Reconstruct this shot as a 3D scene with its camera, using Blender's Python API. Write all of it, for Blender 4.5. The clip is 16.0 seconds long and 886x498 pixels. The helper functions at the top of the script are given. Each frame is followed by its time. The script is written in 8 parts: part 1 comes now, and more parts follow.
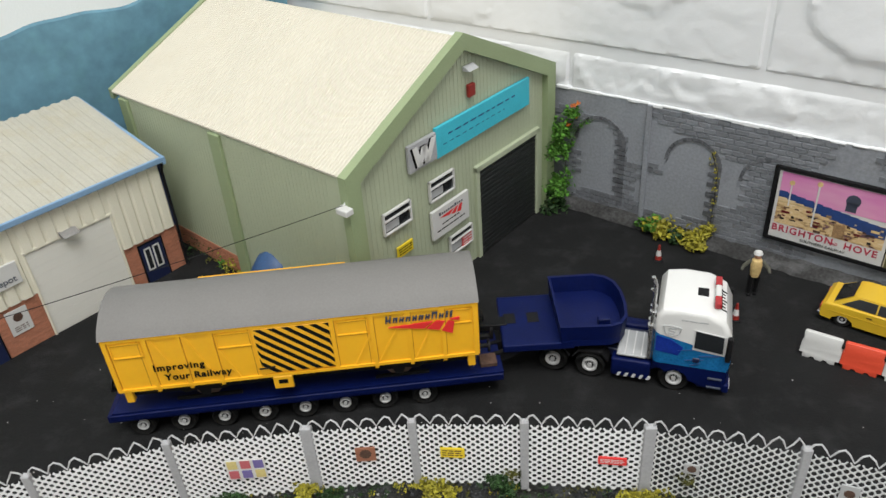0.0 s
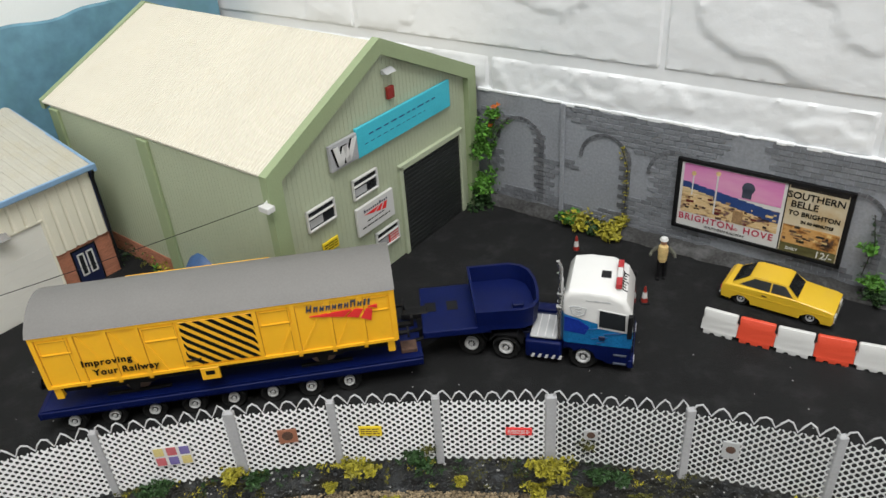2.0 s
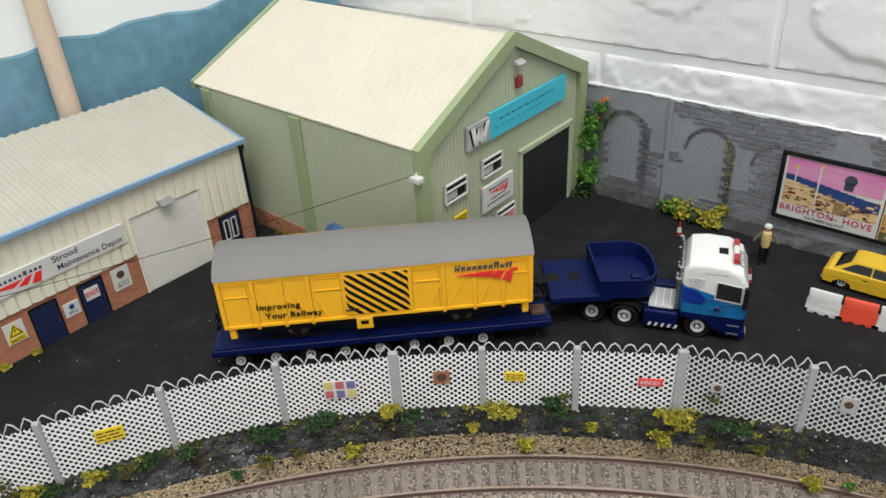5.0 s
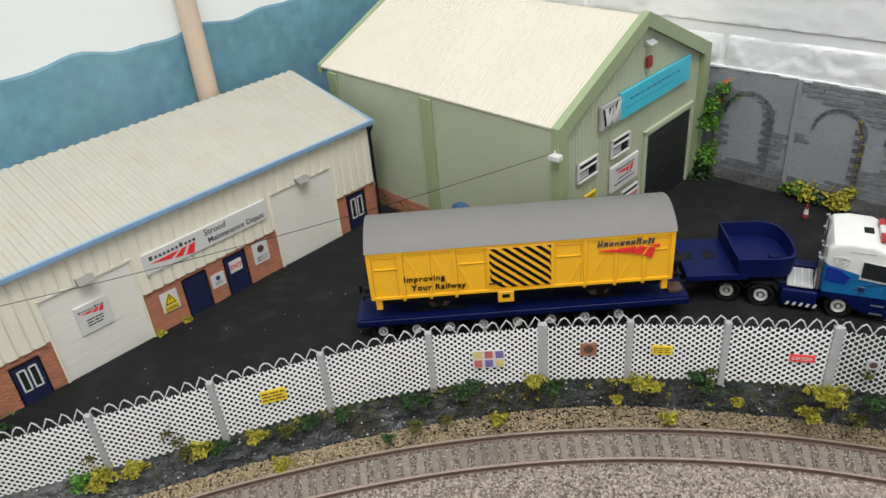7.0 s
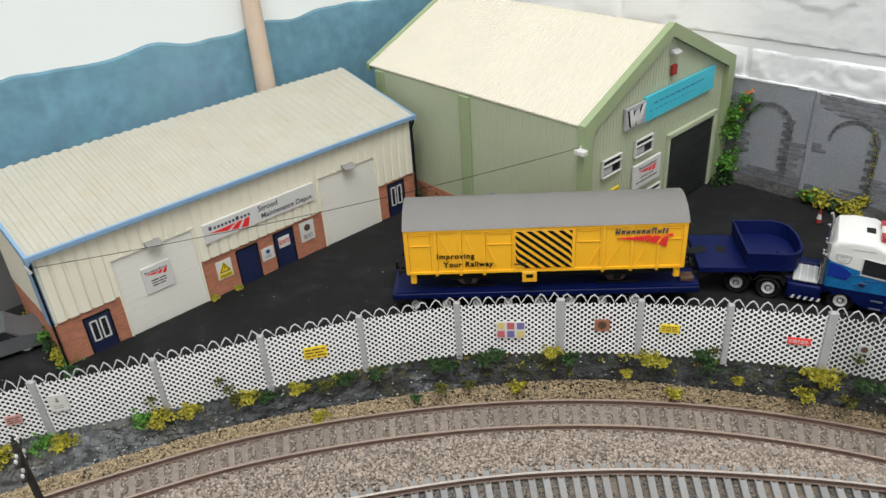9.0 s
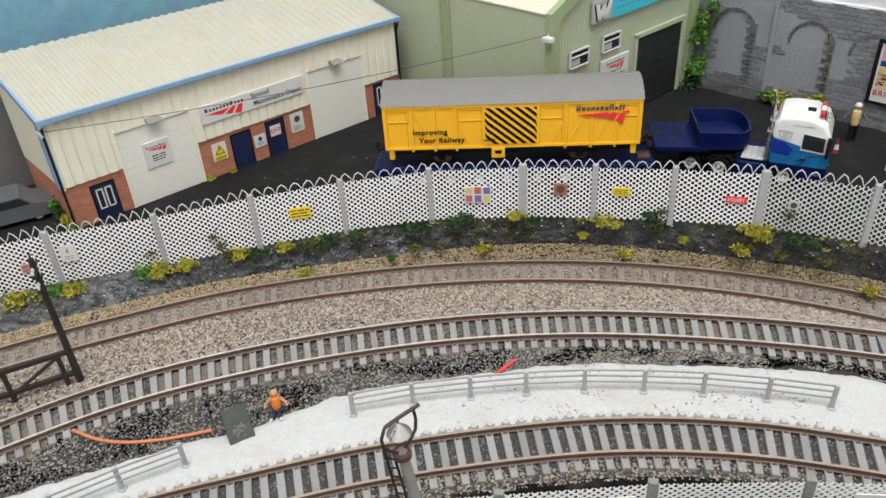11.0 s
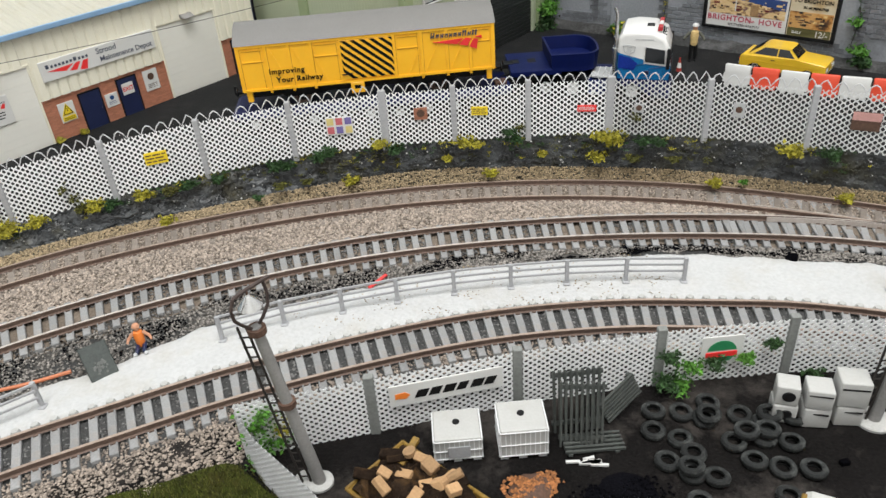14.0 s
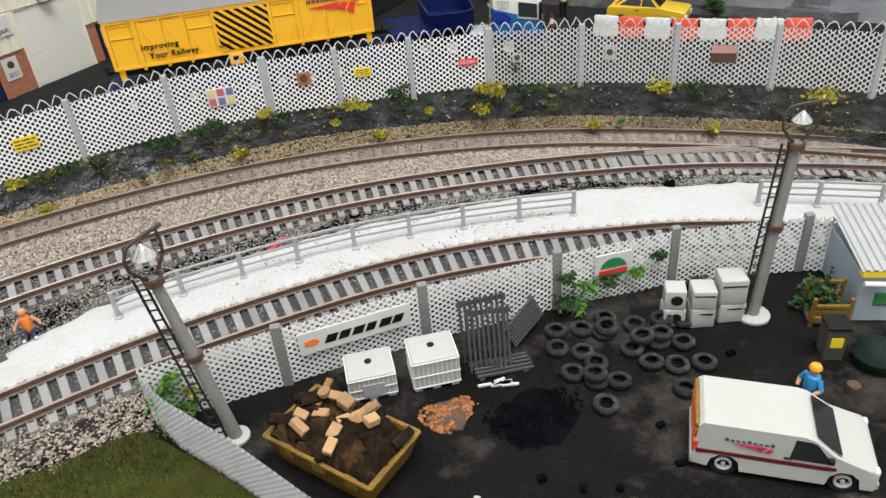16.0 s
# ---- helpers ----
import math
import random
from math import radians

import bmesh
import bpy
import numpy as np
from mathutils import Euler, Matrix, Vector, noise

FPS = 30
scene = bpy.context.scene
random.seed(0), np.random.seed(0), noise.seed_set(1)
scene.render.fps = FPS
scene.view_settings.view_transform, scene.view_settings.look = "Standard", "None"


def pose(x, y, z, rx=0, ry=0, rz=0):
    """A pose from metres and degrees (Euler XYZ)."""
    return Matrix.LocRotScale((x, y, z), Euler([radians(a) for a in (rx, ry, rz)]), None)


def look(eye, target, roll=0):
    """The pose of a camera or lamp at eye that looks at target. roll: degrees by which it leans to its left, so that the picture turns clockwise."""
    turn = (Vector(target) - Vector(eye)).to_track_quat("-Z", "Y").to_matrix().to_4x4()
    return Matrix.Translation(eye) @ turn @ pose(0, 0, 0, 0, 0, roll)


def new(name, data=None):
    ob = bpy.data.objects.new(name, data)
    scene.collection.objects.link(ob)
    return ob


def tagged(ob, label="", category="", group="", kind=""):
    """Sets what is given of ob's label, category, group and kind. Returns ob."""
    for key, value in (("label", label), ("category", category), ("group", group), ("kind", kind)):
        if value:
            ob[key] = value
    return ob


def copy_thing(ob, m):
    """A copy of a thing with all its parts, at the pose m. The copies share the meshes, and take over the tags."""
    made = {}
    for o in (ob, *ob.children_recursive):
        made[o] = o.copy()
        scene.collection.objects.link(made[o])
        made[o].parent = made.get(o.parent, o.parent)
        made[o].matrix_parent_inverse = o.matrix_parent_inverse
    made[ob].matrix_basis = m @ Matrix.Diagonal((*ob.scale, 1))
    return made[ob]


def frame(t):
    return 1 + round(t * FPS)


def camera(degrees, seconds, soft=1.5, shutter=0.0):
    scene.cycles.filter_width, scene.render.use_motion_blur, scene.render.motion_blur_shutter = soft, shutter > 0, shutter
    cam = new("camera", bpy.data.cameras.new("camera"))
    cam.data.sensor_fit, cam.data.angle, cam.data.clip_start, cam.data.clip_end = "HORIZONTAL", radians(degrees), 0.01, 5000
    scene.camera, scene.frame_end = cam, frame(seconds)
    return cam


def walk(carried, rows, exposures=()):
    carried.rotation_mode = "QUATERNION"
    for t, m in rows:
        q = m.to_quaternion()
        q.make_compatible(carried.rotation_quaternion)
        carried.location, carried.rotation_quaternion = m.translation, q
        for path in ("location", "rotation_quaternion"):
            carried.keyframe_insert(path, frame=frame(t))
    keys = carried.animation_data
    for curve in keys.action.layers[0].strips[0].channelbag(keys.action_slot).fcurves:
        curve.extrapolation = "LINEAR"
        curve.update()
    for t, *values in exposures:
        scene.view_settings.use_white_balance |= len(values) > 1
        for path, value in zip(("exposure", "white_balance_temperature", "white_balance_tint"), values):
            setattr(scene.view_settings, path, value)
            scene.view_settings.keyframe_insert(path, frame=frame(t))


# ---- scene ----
cam = camera(61.60, 16.0)
# seconds, eye (m), yaw, pitch, roll (degrees)
ROWS = [
    (0, 0.00284, 0.00503, 0.21782, 4.048, -32.011, -4.257),
    (0.5, 0.00845, -0.00126, 0.21784, 2.853, -31.884, -4.052),
    (1, 0.01280, -0.00842, 0.21918, 1.847, -31.394, -3.925),
    (1.5, 0.01930, -0.01315, 0.21919, 1.086, -31.203, -4.133),
    (2, 0.02150, -0.01363, 0.21817, 0.521, -31.312, -4.147),
    (2.5, 0.02319, -0.01529, 0.21842, -0.196, -31.404, -4.214),
    (3, 0.02370, -0.02389, 0.21981, -1.190, -30.923, -4.120),
    (3.5, 0.01152, -0.03286, 0.22064, -0.393, -30.547, -4.126),
    (4, 0.00174, -0.03589, 0.22129, 0.607, -30.669, -3.719),
    (4.5, -0.00768, -0.04492, 0.22189, 2.103, -30.606, -3.453),
    (5, -0.02343, -0.05234, 0.22342, 3.679, -30.517, -3.376),
    (7.3, -0.06612, -0.06982, 0.22393, 8.747, -30.820, -5.278),
    (7.5, -0.06804, -0.07243, 0.22464, 8.557, -30.691, -5.269),
    (8, -0.06979, -0.07962, 0.22171, 8.709, -30.733, -5.035),
    (8.5, -0.06808, -0.08779, 0.22282, 9.795, -30.516, -4.825),
    (9, -0.05690, -0.10371, 0.22717, 11.479, -29.638, -3.964),
    (9.5, -0.04813, -0.12397, 0.21959, 12.156, -30.319, -3.584),
    (9.7, -0.04544, -0.13008, 0.21533, 12.479, -30.854, -3.826),
    (11.8, -0.02282, -0.16997, 0.18868, 11.968, -32.094, -3.665),
    (12, -0.01996, -0.17359, 0.18452, 12.364, -31.809, -3.426),
    (12.5, -0.01647, -0.17860, 0.17692, 12.802, -32.023, -2.852),
    (13, -0.01475, -0.17523, 0.17244, 11.393, -32.011, -3.263),
    (13.5, -0.01995, -0.17640, 0.17133, 6.540, -32.000, -3.659),
    (14, -0.01625, -0.17647, 0.16619, 3.161, -32.309, -4.321),
    (14.5, -0.01702, -0.17704, 0.16210, 0.915, -32.637, -5.093),
    (15, -0.01803, -0.17849, 0.15559, -2.639, -33.084, -4.874),
    (15.5, -0.01920, -0.18377, 0.15346, -4.272, -33.353, -5.154),
    (16, -0.01718, -0.18947, 0.15260, -5.877, -33.395, -5.035),
]
walk(cam, [(t, pose(x, y, z, 0, 0, yaw) @ pose(0, 0, 0, 90 + pitch) @ pose(0, 0, 0, 0, 0, roll)) for t, x, y, z, yaw, pitch, roll in ROWS], [(0, -0.15), (5, -0.12), (7.3, -0.13), (8.5, -0.09), (9.7, -0.06), (11.8, 0.07), (13, 0.06), (14, 0.12), (16, 0.2)])
# ---- light ----
world = bpy.data.worlds.new("world")
scene.world = world
world.use_nodes = True
world.node_tree.nodes["Background"].inputs["Color"].default_value = (0.9, 0.95, 1.0, 1)
world.node_tree.nodes["Background"].inputs["Strength"].default_value = 0.3


def ceiling_lamp(x, y, z, sx, sy, watts, color):
    data = bpy.data.lights.new("ceiling_light", "AREA")
    data.shape, data.size, data.size_y, data.energy, data.color = "RECTANGLE", sx, sy, watts, color
    lamp = new("ceiling_light", data)
    lamp.matrix_world = look((x, y, z), (x, y + 0.001, 0))
    return lamp


ceiling_lamp(0.08, -0.45, 1.52, 1.1, 0.9, 34.0, (0.985, 0.98, 0.955))

# ---- materials ----
MM = 0.001


def mat(name, color, rough=0.6, metal=0.0, vary=0.12, scale=150.0, fine=1200.0, bump=0.15, dirt=None, dirt_amount=0.0, coat=0.0, spec=0.5, per_piece=0.0, dirt_scale=60.0, moss=None, moss_amount=0.0, moss_scale=35.0):
    """Paint or stone with blotches, grain and optional dirt, sized in metres."""
    m = bpy.data.materials.new(name)
    m.use_nodes = True
    nt = m.node_tree
    n, ln = nt.nodes, nt.links
    b = n["Principled BSDF"]
    b.inputs["Roughness"].default_value = rough
    b.inputs["Metallic"].default_value = metal
    b.inputs["Coat Weight"].default_value = coat
    b.inputs["Specular IOR Level"].default_value = spec
    tc = n.new("ShaderNodeTexCoord")
    big = n.new("ShaderNodeTexNoise")
    big.inputs["Scale"].default_value, big.inputs["Detail"].default_value = scale, 5
    small = n.new("ShaderNodeTexNoise")
    small.inputs["Scale"].default_value, small.inputs["Detail"].default_value = fine, 3
    ln.new(tc.outputs["Object"], big.inputs["Vector"])
    ln.new(tc.outputs["Object"], small.inputs["Vector"])
    c = Vector(color)
    ramp = n.new("ShaderNodeMixRGB")
    ramp.inputs[1].default_value = (*(c * (1 - vary)), 1)
    ramp.inputs[2].default_value = (*[min(1, v * (1 + vary)) for v in c], 1)
    ln.new(big.outputs["Fac"], ramp.inputs[0])
    grain = n.new("ShaderNodeMixRGB")
    grain.blend_type = "OVERLAY"
    grain.inputs[0].default_value = min(1, vary * 1.5)
    ln.new(ramp.outputs[0], grain.inputs[1])
    ln.new(small.outputs["Fac"], grain.inputs[2])
    out = grain.outputs[0]
    for dirt, dirt_amount, dirt_scale in ((dirt, dirt_amount, dirt_scale), (moss, moss_amount, moss_scale)):
        if dirt is None:
            continue
        dn = n.new("ShaderNodeTexNoise")
        dn.inputs["Scale"].default_value, dn.inputs["Detail"].default_value, dn.inputs["Roughness"].default_value = dirt_scale, 8, 0.7
        ln.new(tc.outputs["Object"], dn.inputs["Vector"])
        cr = n.new("ShaderNodeValToRGB")
        cr.color_ramp.elements[0].position, cr.color_ramp.elements[1].position = 0.5, 0.72
        ln.new(dn.outputs["Fac"], cr.inputs[0])
        mul = n.new("ShaderNodeMath")
        mul.operation = "MULTIPLY"
        mul.inputs[1].default_value = dirt_amount
        ln.new(cr.outputs[0], mul.inputs[0])
        dm = n.new("ShaderNodeMixRGB")
        dm.inputs[2].default_value = (*dirt, 1)
        ln.new(mul.outputs[0], dm.inputs[0])
        ln.new(out, dm.inputs[1])
        out = dm.outputs[0]
    if per_piece:
        geo = n.new("ShaderNodeNewGeometry")
        info = n.new("ShaderNodeObjectInfo")
        add = n.new("ShaderNodeMath")
        add.operation = "ADD"
        ln.new(geo.outputs["Random Per Island"], add.inputs[0])
        ln.new(info.outputs["Random"], add.inputs[1])
        fr = n.new("ShaderNodeMath")
        fr.operation = "FRACT"
        ln.new(add.outputs[0], fr.inputs[0])
        mr = n.new("ShaderNodeMapRange")
        mr.inputs["To Min"].default_value, mr.inputs["To Max"].default_value = 1 - per_piece, 1 + per_piece
        ln.new(fr.outputs[0], mr.inputs["Value"])
        hsv = n.new("ShaderNodeHueSaturation")
        ln.new(mr.outputs[0], hsv.inputs["Value"])
        ln.new(out, hsv.inputs["Color"])
        out = hsv.outputs[0]
    ln.new(out, b.inputs["Base Color"])
    if bump:
        bp = n.new("ShaderNodeBump")
        bp.inputs["Strength"].default_value, bp.inputs["Distance"].default_value = bump, 0.0006
        ln.new(small.outputs["Fac"], bp.inputs["Height"])
        ln.new(bp.outputs[0], b.inputs["Normal"])
    return m


def paint(name, colors, scale, stretch=(1, 1, 1), rough=0.45, detail=4.0, spread=0.2):
    """A printed or hand-painted picture: brush patches of several colours side by side."""
    m = bpy.data.materials.new(name)
    m.use_nodes = True
    n, ln = m.node_tree.nodes, m.node_tree.links
    b = n["Principled BSDF"]
    b.inputs["Roughness"].default_value = rough
    tc, mp, nz, cr = (n.new(k) for k in ("ShaderNodeTexCoord", "ShaderNodeMapping", "ShaderNodeTexNoise", "ShaderNodeValToRGB"))
    mp.inputs["Scale"].default_value = stretch
    nz.inputs["Scale"].default_value, nz.inputs["Detail"].default_value, nz.inputs["Roughness"].default_value = scale, detail, 0.6
    ln.new(tc.outputs["Object"], mp.inputs["Vector"])
    ln.new(mp.outputs[0], nz.inputs["Vector"])
    ln.new(nz.outputs["Fac"], cr.inputs[0])
    e = cr.color_ramp.elements
    for k, c in enumerate(colors):
        pos = 0.5 - spread + 2 * spread * k / (len(colors) - 1)
        el = e[k] if k < 2 else e.new(pos)
        el.position, el.color = pos, (*c, 1)
    ln.new(cr.outputs[0], b.inputs["Base Color"])
    return m


M = dict(
    asphalt=mat("asphalt", (0.0095, 0.0098, 0.0103), 0.85, vary=0.35, scale=25, fine=1500, bump=0.5, dirt=(0.045, 0.045, 0.047), dirt_amount=0.4, spec=0.2),
    # bank: the blue-grey blotches are pale rock and also carry a painted sheen
    bank=mat("bank_soil", (0.036, 0.039, 0.042), 0.36, spec=0.5, vary=0.8, scale=70, fine=700, bump=1.0, dirt=(0.17, 0.185, 0.2), dirt_amount=0.65, dirt_scale=110, moss=(0.042, 0.036, 0.012), moss_amount=0.9, moss_scale=45),
    ballast_bed=mat("ballast_bed", (0.17, 0.137, 0.108), 0.95, vary=0.4, scale=200, fine=900, bump=1.0),
    stones=mat("ballast_stones", (0.29, 0.243, 0.205), 0.85, vary=0.3, scale=300, fine=1500, bump=0.4, per_piece=0.48),
    shoulder=mat("shoulder_stones", (0.29, 0.225, 0.14), 0.9, vary=0.35, scale=300, fine=1500, bump=0.4, per_piece=0.45),
    black_gravel=mat("black_gravel", (0.03, 0.03, 0.03), 0.9, vary=0.5, scale=200, fine=900, bump=1.0, dirt=(0.2, 0.18, 0.16), dirt_amount=0.5),
    path=mat("white_path", (0.47, 0.475, 0.48), 0.85, vary=0.1, scale=90, fine=600, bump=0.8, dirt=(0.34, 0.31, 0.26), dirt_amount=0.5, dirt_scale=45),
    scrap_ground=mat("scrap_yard_ground", (0.007, 0.0062, 0.006), 0.92, vary=0.9, scale=45, fine=900, bump=1.0, dirt=(0.075, 0.066, 0.06), dirt_amount=0.85, dirt_scale=32, spec=0.1),
    grass=mat("grass", (0.033, 0.04, 0.007), 0.95, spec=0.1, vary=0.8, scale=120, fine=1500, bump=0.8, dirt=(0.045, 0.03, 0.01), dirt_amount=0.85, dirt_scale=50),
    plaster=mat("white_plaster", (0.76, 0.775, 0.795), 0.5, vary=0.03, scale=20, fine=160, bump=0.6),
    green=mat("sage_green_paint", (0.4, 0.445, 0.315), 0.6, vary=0.06, scale=30, bump=0.08),
    green_dark=mat("sage_green_trim", (0.275, 0.34, 0.19), 0.6, vary=0.06, scale=40, bump=0.08),
    cream_roof=mat("cream_roof_sheet", (0.62, 0.585, 0.495), 0.6, vary=0.05, scale=30, bump=0.1, dirt=(0.5, 0.42, 0.28), dirt_amount=0.15),
    clad=mat("cream_cladding", (0.76, 0.73, 0.61), 0.6, vary=0.06, scale=40, bump=0.1),
    depot_roof=mat("weathered_cream_sheet", (0.43, 0.415, 0.355), 0.65, vary=0.08, scale=50, bump=0.15, dirt=(0.36, 0.29, 0.13), dirt_amount=0.3),
    blue_trim=mat("blue_trim", (0.2, 0.33, 0.5), 0.5, vary=0.08),
    brick=mat("red_brick", (0.43, 0.175, 0.105), 0.85, vary=0.2, scale=90, fine=1500, bump=0.4, per_piece=0.14),
    mortar=mat("mortar", (0.4, 0.19, 0.125), 0.9, vary=0.2),
    white_door=mat("off_white_door", (0.72, 0.71, 0.66), 0.5, vary=0.03, bump=0.05),
    navy=mat("navy_paint", (0.012, 0.018, 0.06), 0.4, vary=0.15),
    white=mat("white_paint", (0.6, 0.6, 0.59), 0.45, vary=0.03, bump=0.03),
    black=mat("black_plastic", (0.008, 0.008, 0.009), 0.6, spec=0.2, vary=0.2),
    shutter=mat("black_shutter", (0.014, 0.016, 0.016), 0.45, vary=0.3),
    yellow=mat("yellow_wagon_paint", (0.9, 0.47, 0.02), 0.4, vary=0.04, scale=60, bump=0.03, dirt=(0.4, 0.2, 0.03), dirt_amount=0.15),
    wagon_roof=mat("grey_wagon_roof", (0.165, 0.16, 0.155), 0.6, vary=0.08, scale=40, bump=0.1),
    blue=mat("dark_blue_enamel", (0.001, 0.0055, 0.058), 0.5, vary=0.2, coat=0.0, spec=0.2),
    cab_blue=mat("bright_blue_enamel", (0.01, 0.14, 0.35), 0.25, vary=0.35, scale=260, coat=0.4),
    cab_white=mat("cab_white_enamel", (0.7, 0.7, 0.69), 0.25, vary=0.02, bump=0.02, coat=0.4),
    van_white=mat("van_white_enamel", (0.43, 0.43, 0.415), 0.3, vary=0.03, bump=0.02, coat=0.3),
    moss=mat("olive_moss", (0.075, 0.075, 0.012), 0.9, vary=0.5, scale=200, per_piece=0.5),
    cone_red=mat("cone_red", (0.25, 0.018, 0.012), 0.5, vary=0.15),
    appliance=mat("appliance_white", (0.42, 0.42, 0.41), 0.5, vary=0.05, dirt=(0.3, 0.28, 0.24), dirt_amount=0.3, dirt_scale=120),
    chrome=mat("chrome", (0.62, 0.62, 0.62), 0.25, metal=0.9, vary=0.05),
    silver=mat("silver_wheel", (0.7, 0.7, 0.7), 0.35, metal=0.35, vary=0.08),
    tyre=mat("tyre_rubber", (0.008, 0.008, 0.008), 0.85, spec=0.15, vary=0.3),
    old_tyre=mat("weathered_tyre", (0.015, 0.0165, 0.0165), 0.8, spec=0.3, vary=0.4, scale=250, bump=0.3, dirt=(0.12, 0.125, 0.12), dirt_amount=0.6, dirt_scale=170, per_piece=0.3),
    glass=mat("dark_window", (0.02, 0.022, 0.025), 0.12, vary=0.1, bump=0),
    fence=mat("grey_white_fence", (0.68, 0.69, 0.7), 0.6, vary=0.08, scale=120, bump=0.1, dirt=(0.3, 0.3, 0.3), dirt_amount=0.25),
    wire=mat("grey_wire", (0.5, 0.505, 0.52), 0.6, vary=0.12, scale=120, bump=0.1),
    sleeper_tan=mat("weathered_sleeper", (0.2, 0.172, 0.15), 0.9, vary=0.25, scale=250, bump=0.5, per_piece=0.15, dirt=(0.27, 0.23, 0.19), dirt_amount=0.5, dirt_scale=200),
    pole_grey=mat("lamp_pole_grey", (0.23, 0.225, 0.22), 0.6, vary=0.15, scale=80, bump=0.1),
    post=mat("grey_post", (0.36, 0.365, 0.38), 0.65, vary=0.12, scale=100, bump=0.15),
    post_dark=mat("weathered_grey_post", (0.2, 0.208, 0.2), 0.7, vary=0.2, scale=100, bump=0.2, dirt=(0.08, 0.08, 0.07), dirt_amount=0.4),
    rail=mat("rusty_rail_side", (0.145, 0.098, 0.078), 0.7, metal=0.2, vary=0.25, scale=200, bump=0.3),
    rail_top=mat("worn_rail_head", (0.58, 0.52, 0.48), 0.3, metal=0.5, vary=0.25, scale=30),
    rail_tan=mat("dull_rail_head", (0.33, 0.255, 0.21), 0.55, metal=0.2, vary=0.25, scale=40),
    dark_iron=mat("dark_rusty_iron", (0.045, 0.03, 0.026), 0.7, vary=0.3, scale=200, bump=0.2),
    skin=mat("figure_flesh", (0.5, 0.25, 0.15), 0.6, vary=0.1), olive_cloth=mat("olive_grey_cloth", (0.09, 0.09, 0.07), 0.8, vary=0.2),
    sleeper=mat("grey_sleeper", (0.24, 0.242, 0.245), 0.85, vary=0.2, scale=250, bump=0.4, per_piece=0.15, dirt=(0.25, 0.18, 0.13), dirt_amount=0.4, dirt_scale=150),
    grey_stones=mat("grey_ballast_stones", (0.2, 0.185, 0.17), 0.9, vary=0.4, scale=250, fine=1500, bump=0.4, per_piece=0.7),
    dark_stones=mat("dark_ballast_stones", (0.14, 0.138, 0.135), 0.9, vary=0.4, scale=200, fine=1500, bump=0.4, per_piece=0.6),
    dark_bed=mat("dark_ballast_bed", (0.05, 0.05, 0.05), 0.95, vary=0.4, scale=200, fine=900, bump=1.0),
    red=mat("red_plastic", (0.68, 0.075, 0.035), 0.4, vary=0.05),
    car_yellow=mat("yellow_car_paint", (0.68, 0.44, 0.03), 0.25, vary=0.03, coat=0.4, bump=0.02),
    sign_yellow=mat("yellow_sign", (0.75, 0.56, 0.02), 0.5, vary=0.05),
    sign_red=mat("red_sign", (0.6, 0.05, 0.05), 0.5, vary=0.05),
    ink=mat("black_ink", (0.008, 0.008, 0.008), 0.8, spec=0.1, vary=0.05, bump=0),
    leaf=mat("bright_green_leaf", (0.07, 0.2, 0.02), 0.7, vary=0.4, scale=200, per_piece=0.4),
    leaf_dark=mat("dark_green_leaf", (0.02, 0.058, 0.012), 0.7, vary=0.4, scale=200, per_piece=0.4),
    leaf_yellow=mat("yellow_green_leaf", (0.3, 0.27, 0.022), 0.7, vary=0.4, scale=200, per_piece=0.4),
    grey_brick=mat("grey_painted_brick", (0.17, 0.18, 0.2), 0.7, vary=0.25, scale=35, fine=900, bump=0.3, dirt=(0.055, 0.055, 0.06), dirt_amount=0.8, dirt_scale=20, per_piece=0.16),
    arch_dark=mat("sooty_arch_brick", (0.11, 0.115, 0.128), 0.75, vary=0.3, scale=60, fine=900, bump=0.3, dirt=(0.045, 0.045, 0.05), dirt_amount=0.8, dirt_scale=50, per_piece=0.25),
    faded_pink=mat("faded_pink_sign", (0.5, 0.27, 0.25), 0.6, vary=0.15),
    dark_car=mat("dark_grey_car_paint", (0.1, 0.108, 0.115), 0.35, vary=0.1, coat=0.3),
    ledge=mat("dark_mossy_concrete", (0.035, 0.035, 0.035), 0.9, vary=0.7, scale=90, fine=700, bump=1.0, dirt=(0.16, 0.16, 0.165), dirt_amount=0.55, dirt_scale=80),
    grey_wall=mat("grey_wall_paint", (0.26, 0.275, 0.305), 0.7, vary=0.2, scale=30, fine=700, bump=0.3, dirt=(0.085, 0.087, 0.095), dirt_amount=0.8, dirt_scale=16),
    slate=mat("slate_print", (0.045, 0.055, 0.085), 0.6, vary=0.1),
    grime=mat("darker_amber", (0.5, 0.22, 0.012), 0.6, vary=0.3, scale=200),
    beacon_red=mat("dark_red_lens", (0.35, 0.02, 0.025), 0.25, vary=0.3, scale=300),
    royal=mat("royal_blue_enamel", (0.008, 0.03, 0.26), 0.25, vary=0.2, coat=0.4),
    crimson=mat("poster_crimson", (0.42, 0.03, 0.07), 0.5, vary=0.1),
    wood=mat("cut_wood", (0.3, 0.185, 0.09), 0.8, dirt=(0.05, 0.03, 0.02), dirt_amount=0.8, dirt_scale=90, vary=0.3, scale=300, bump=0.3),
    sand=mat("poster_sand", (0.62, 0.45, 0.2), 0.4, vary=0.35, scale=300),
    sea=mat("poster_sea_blue", (0.022, 0.055, 0.19), 0.4, vary=0.25), duct=mat("faded_orange_duct", (0.5, 0.17, 0.08), 0.6, vary=0.2), orange=mat("orange_plastic", (0.75, 0.2, 0.03), 0.5, vary=0.1),
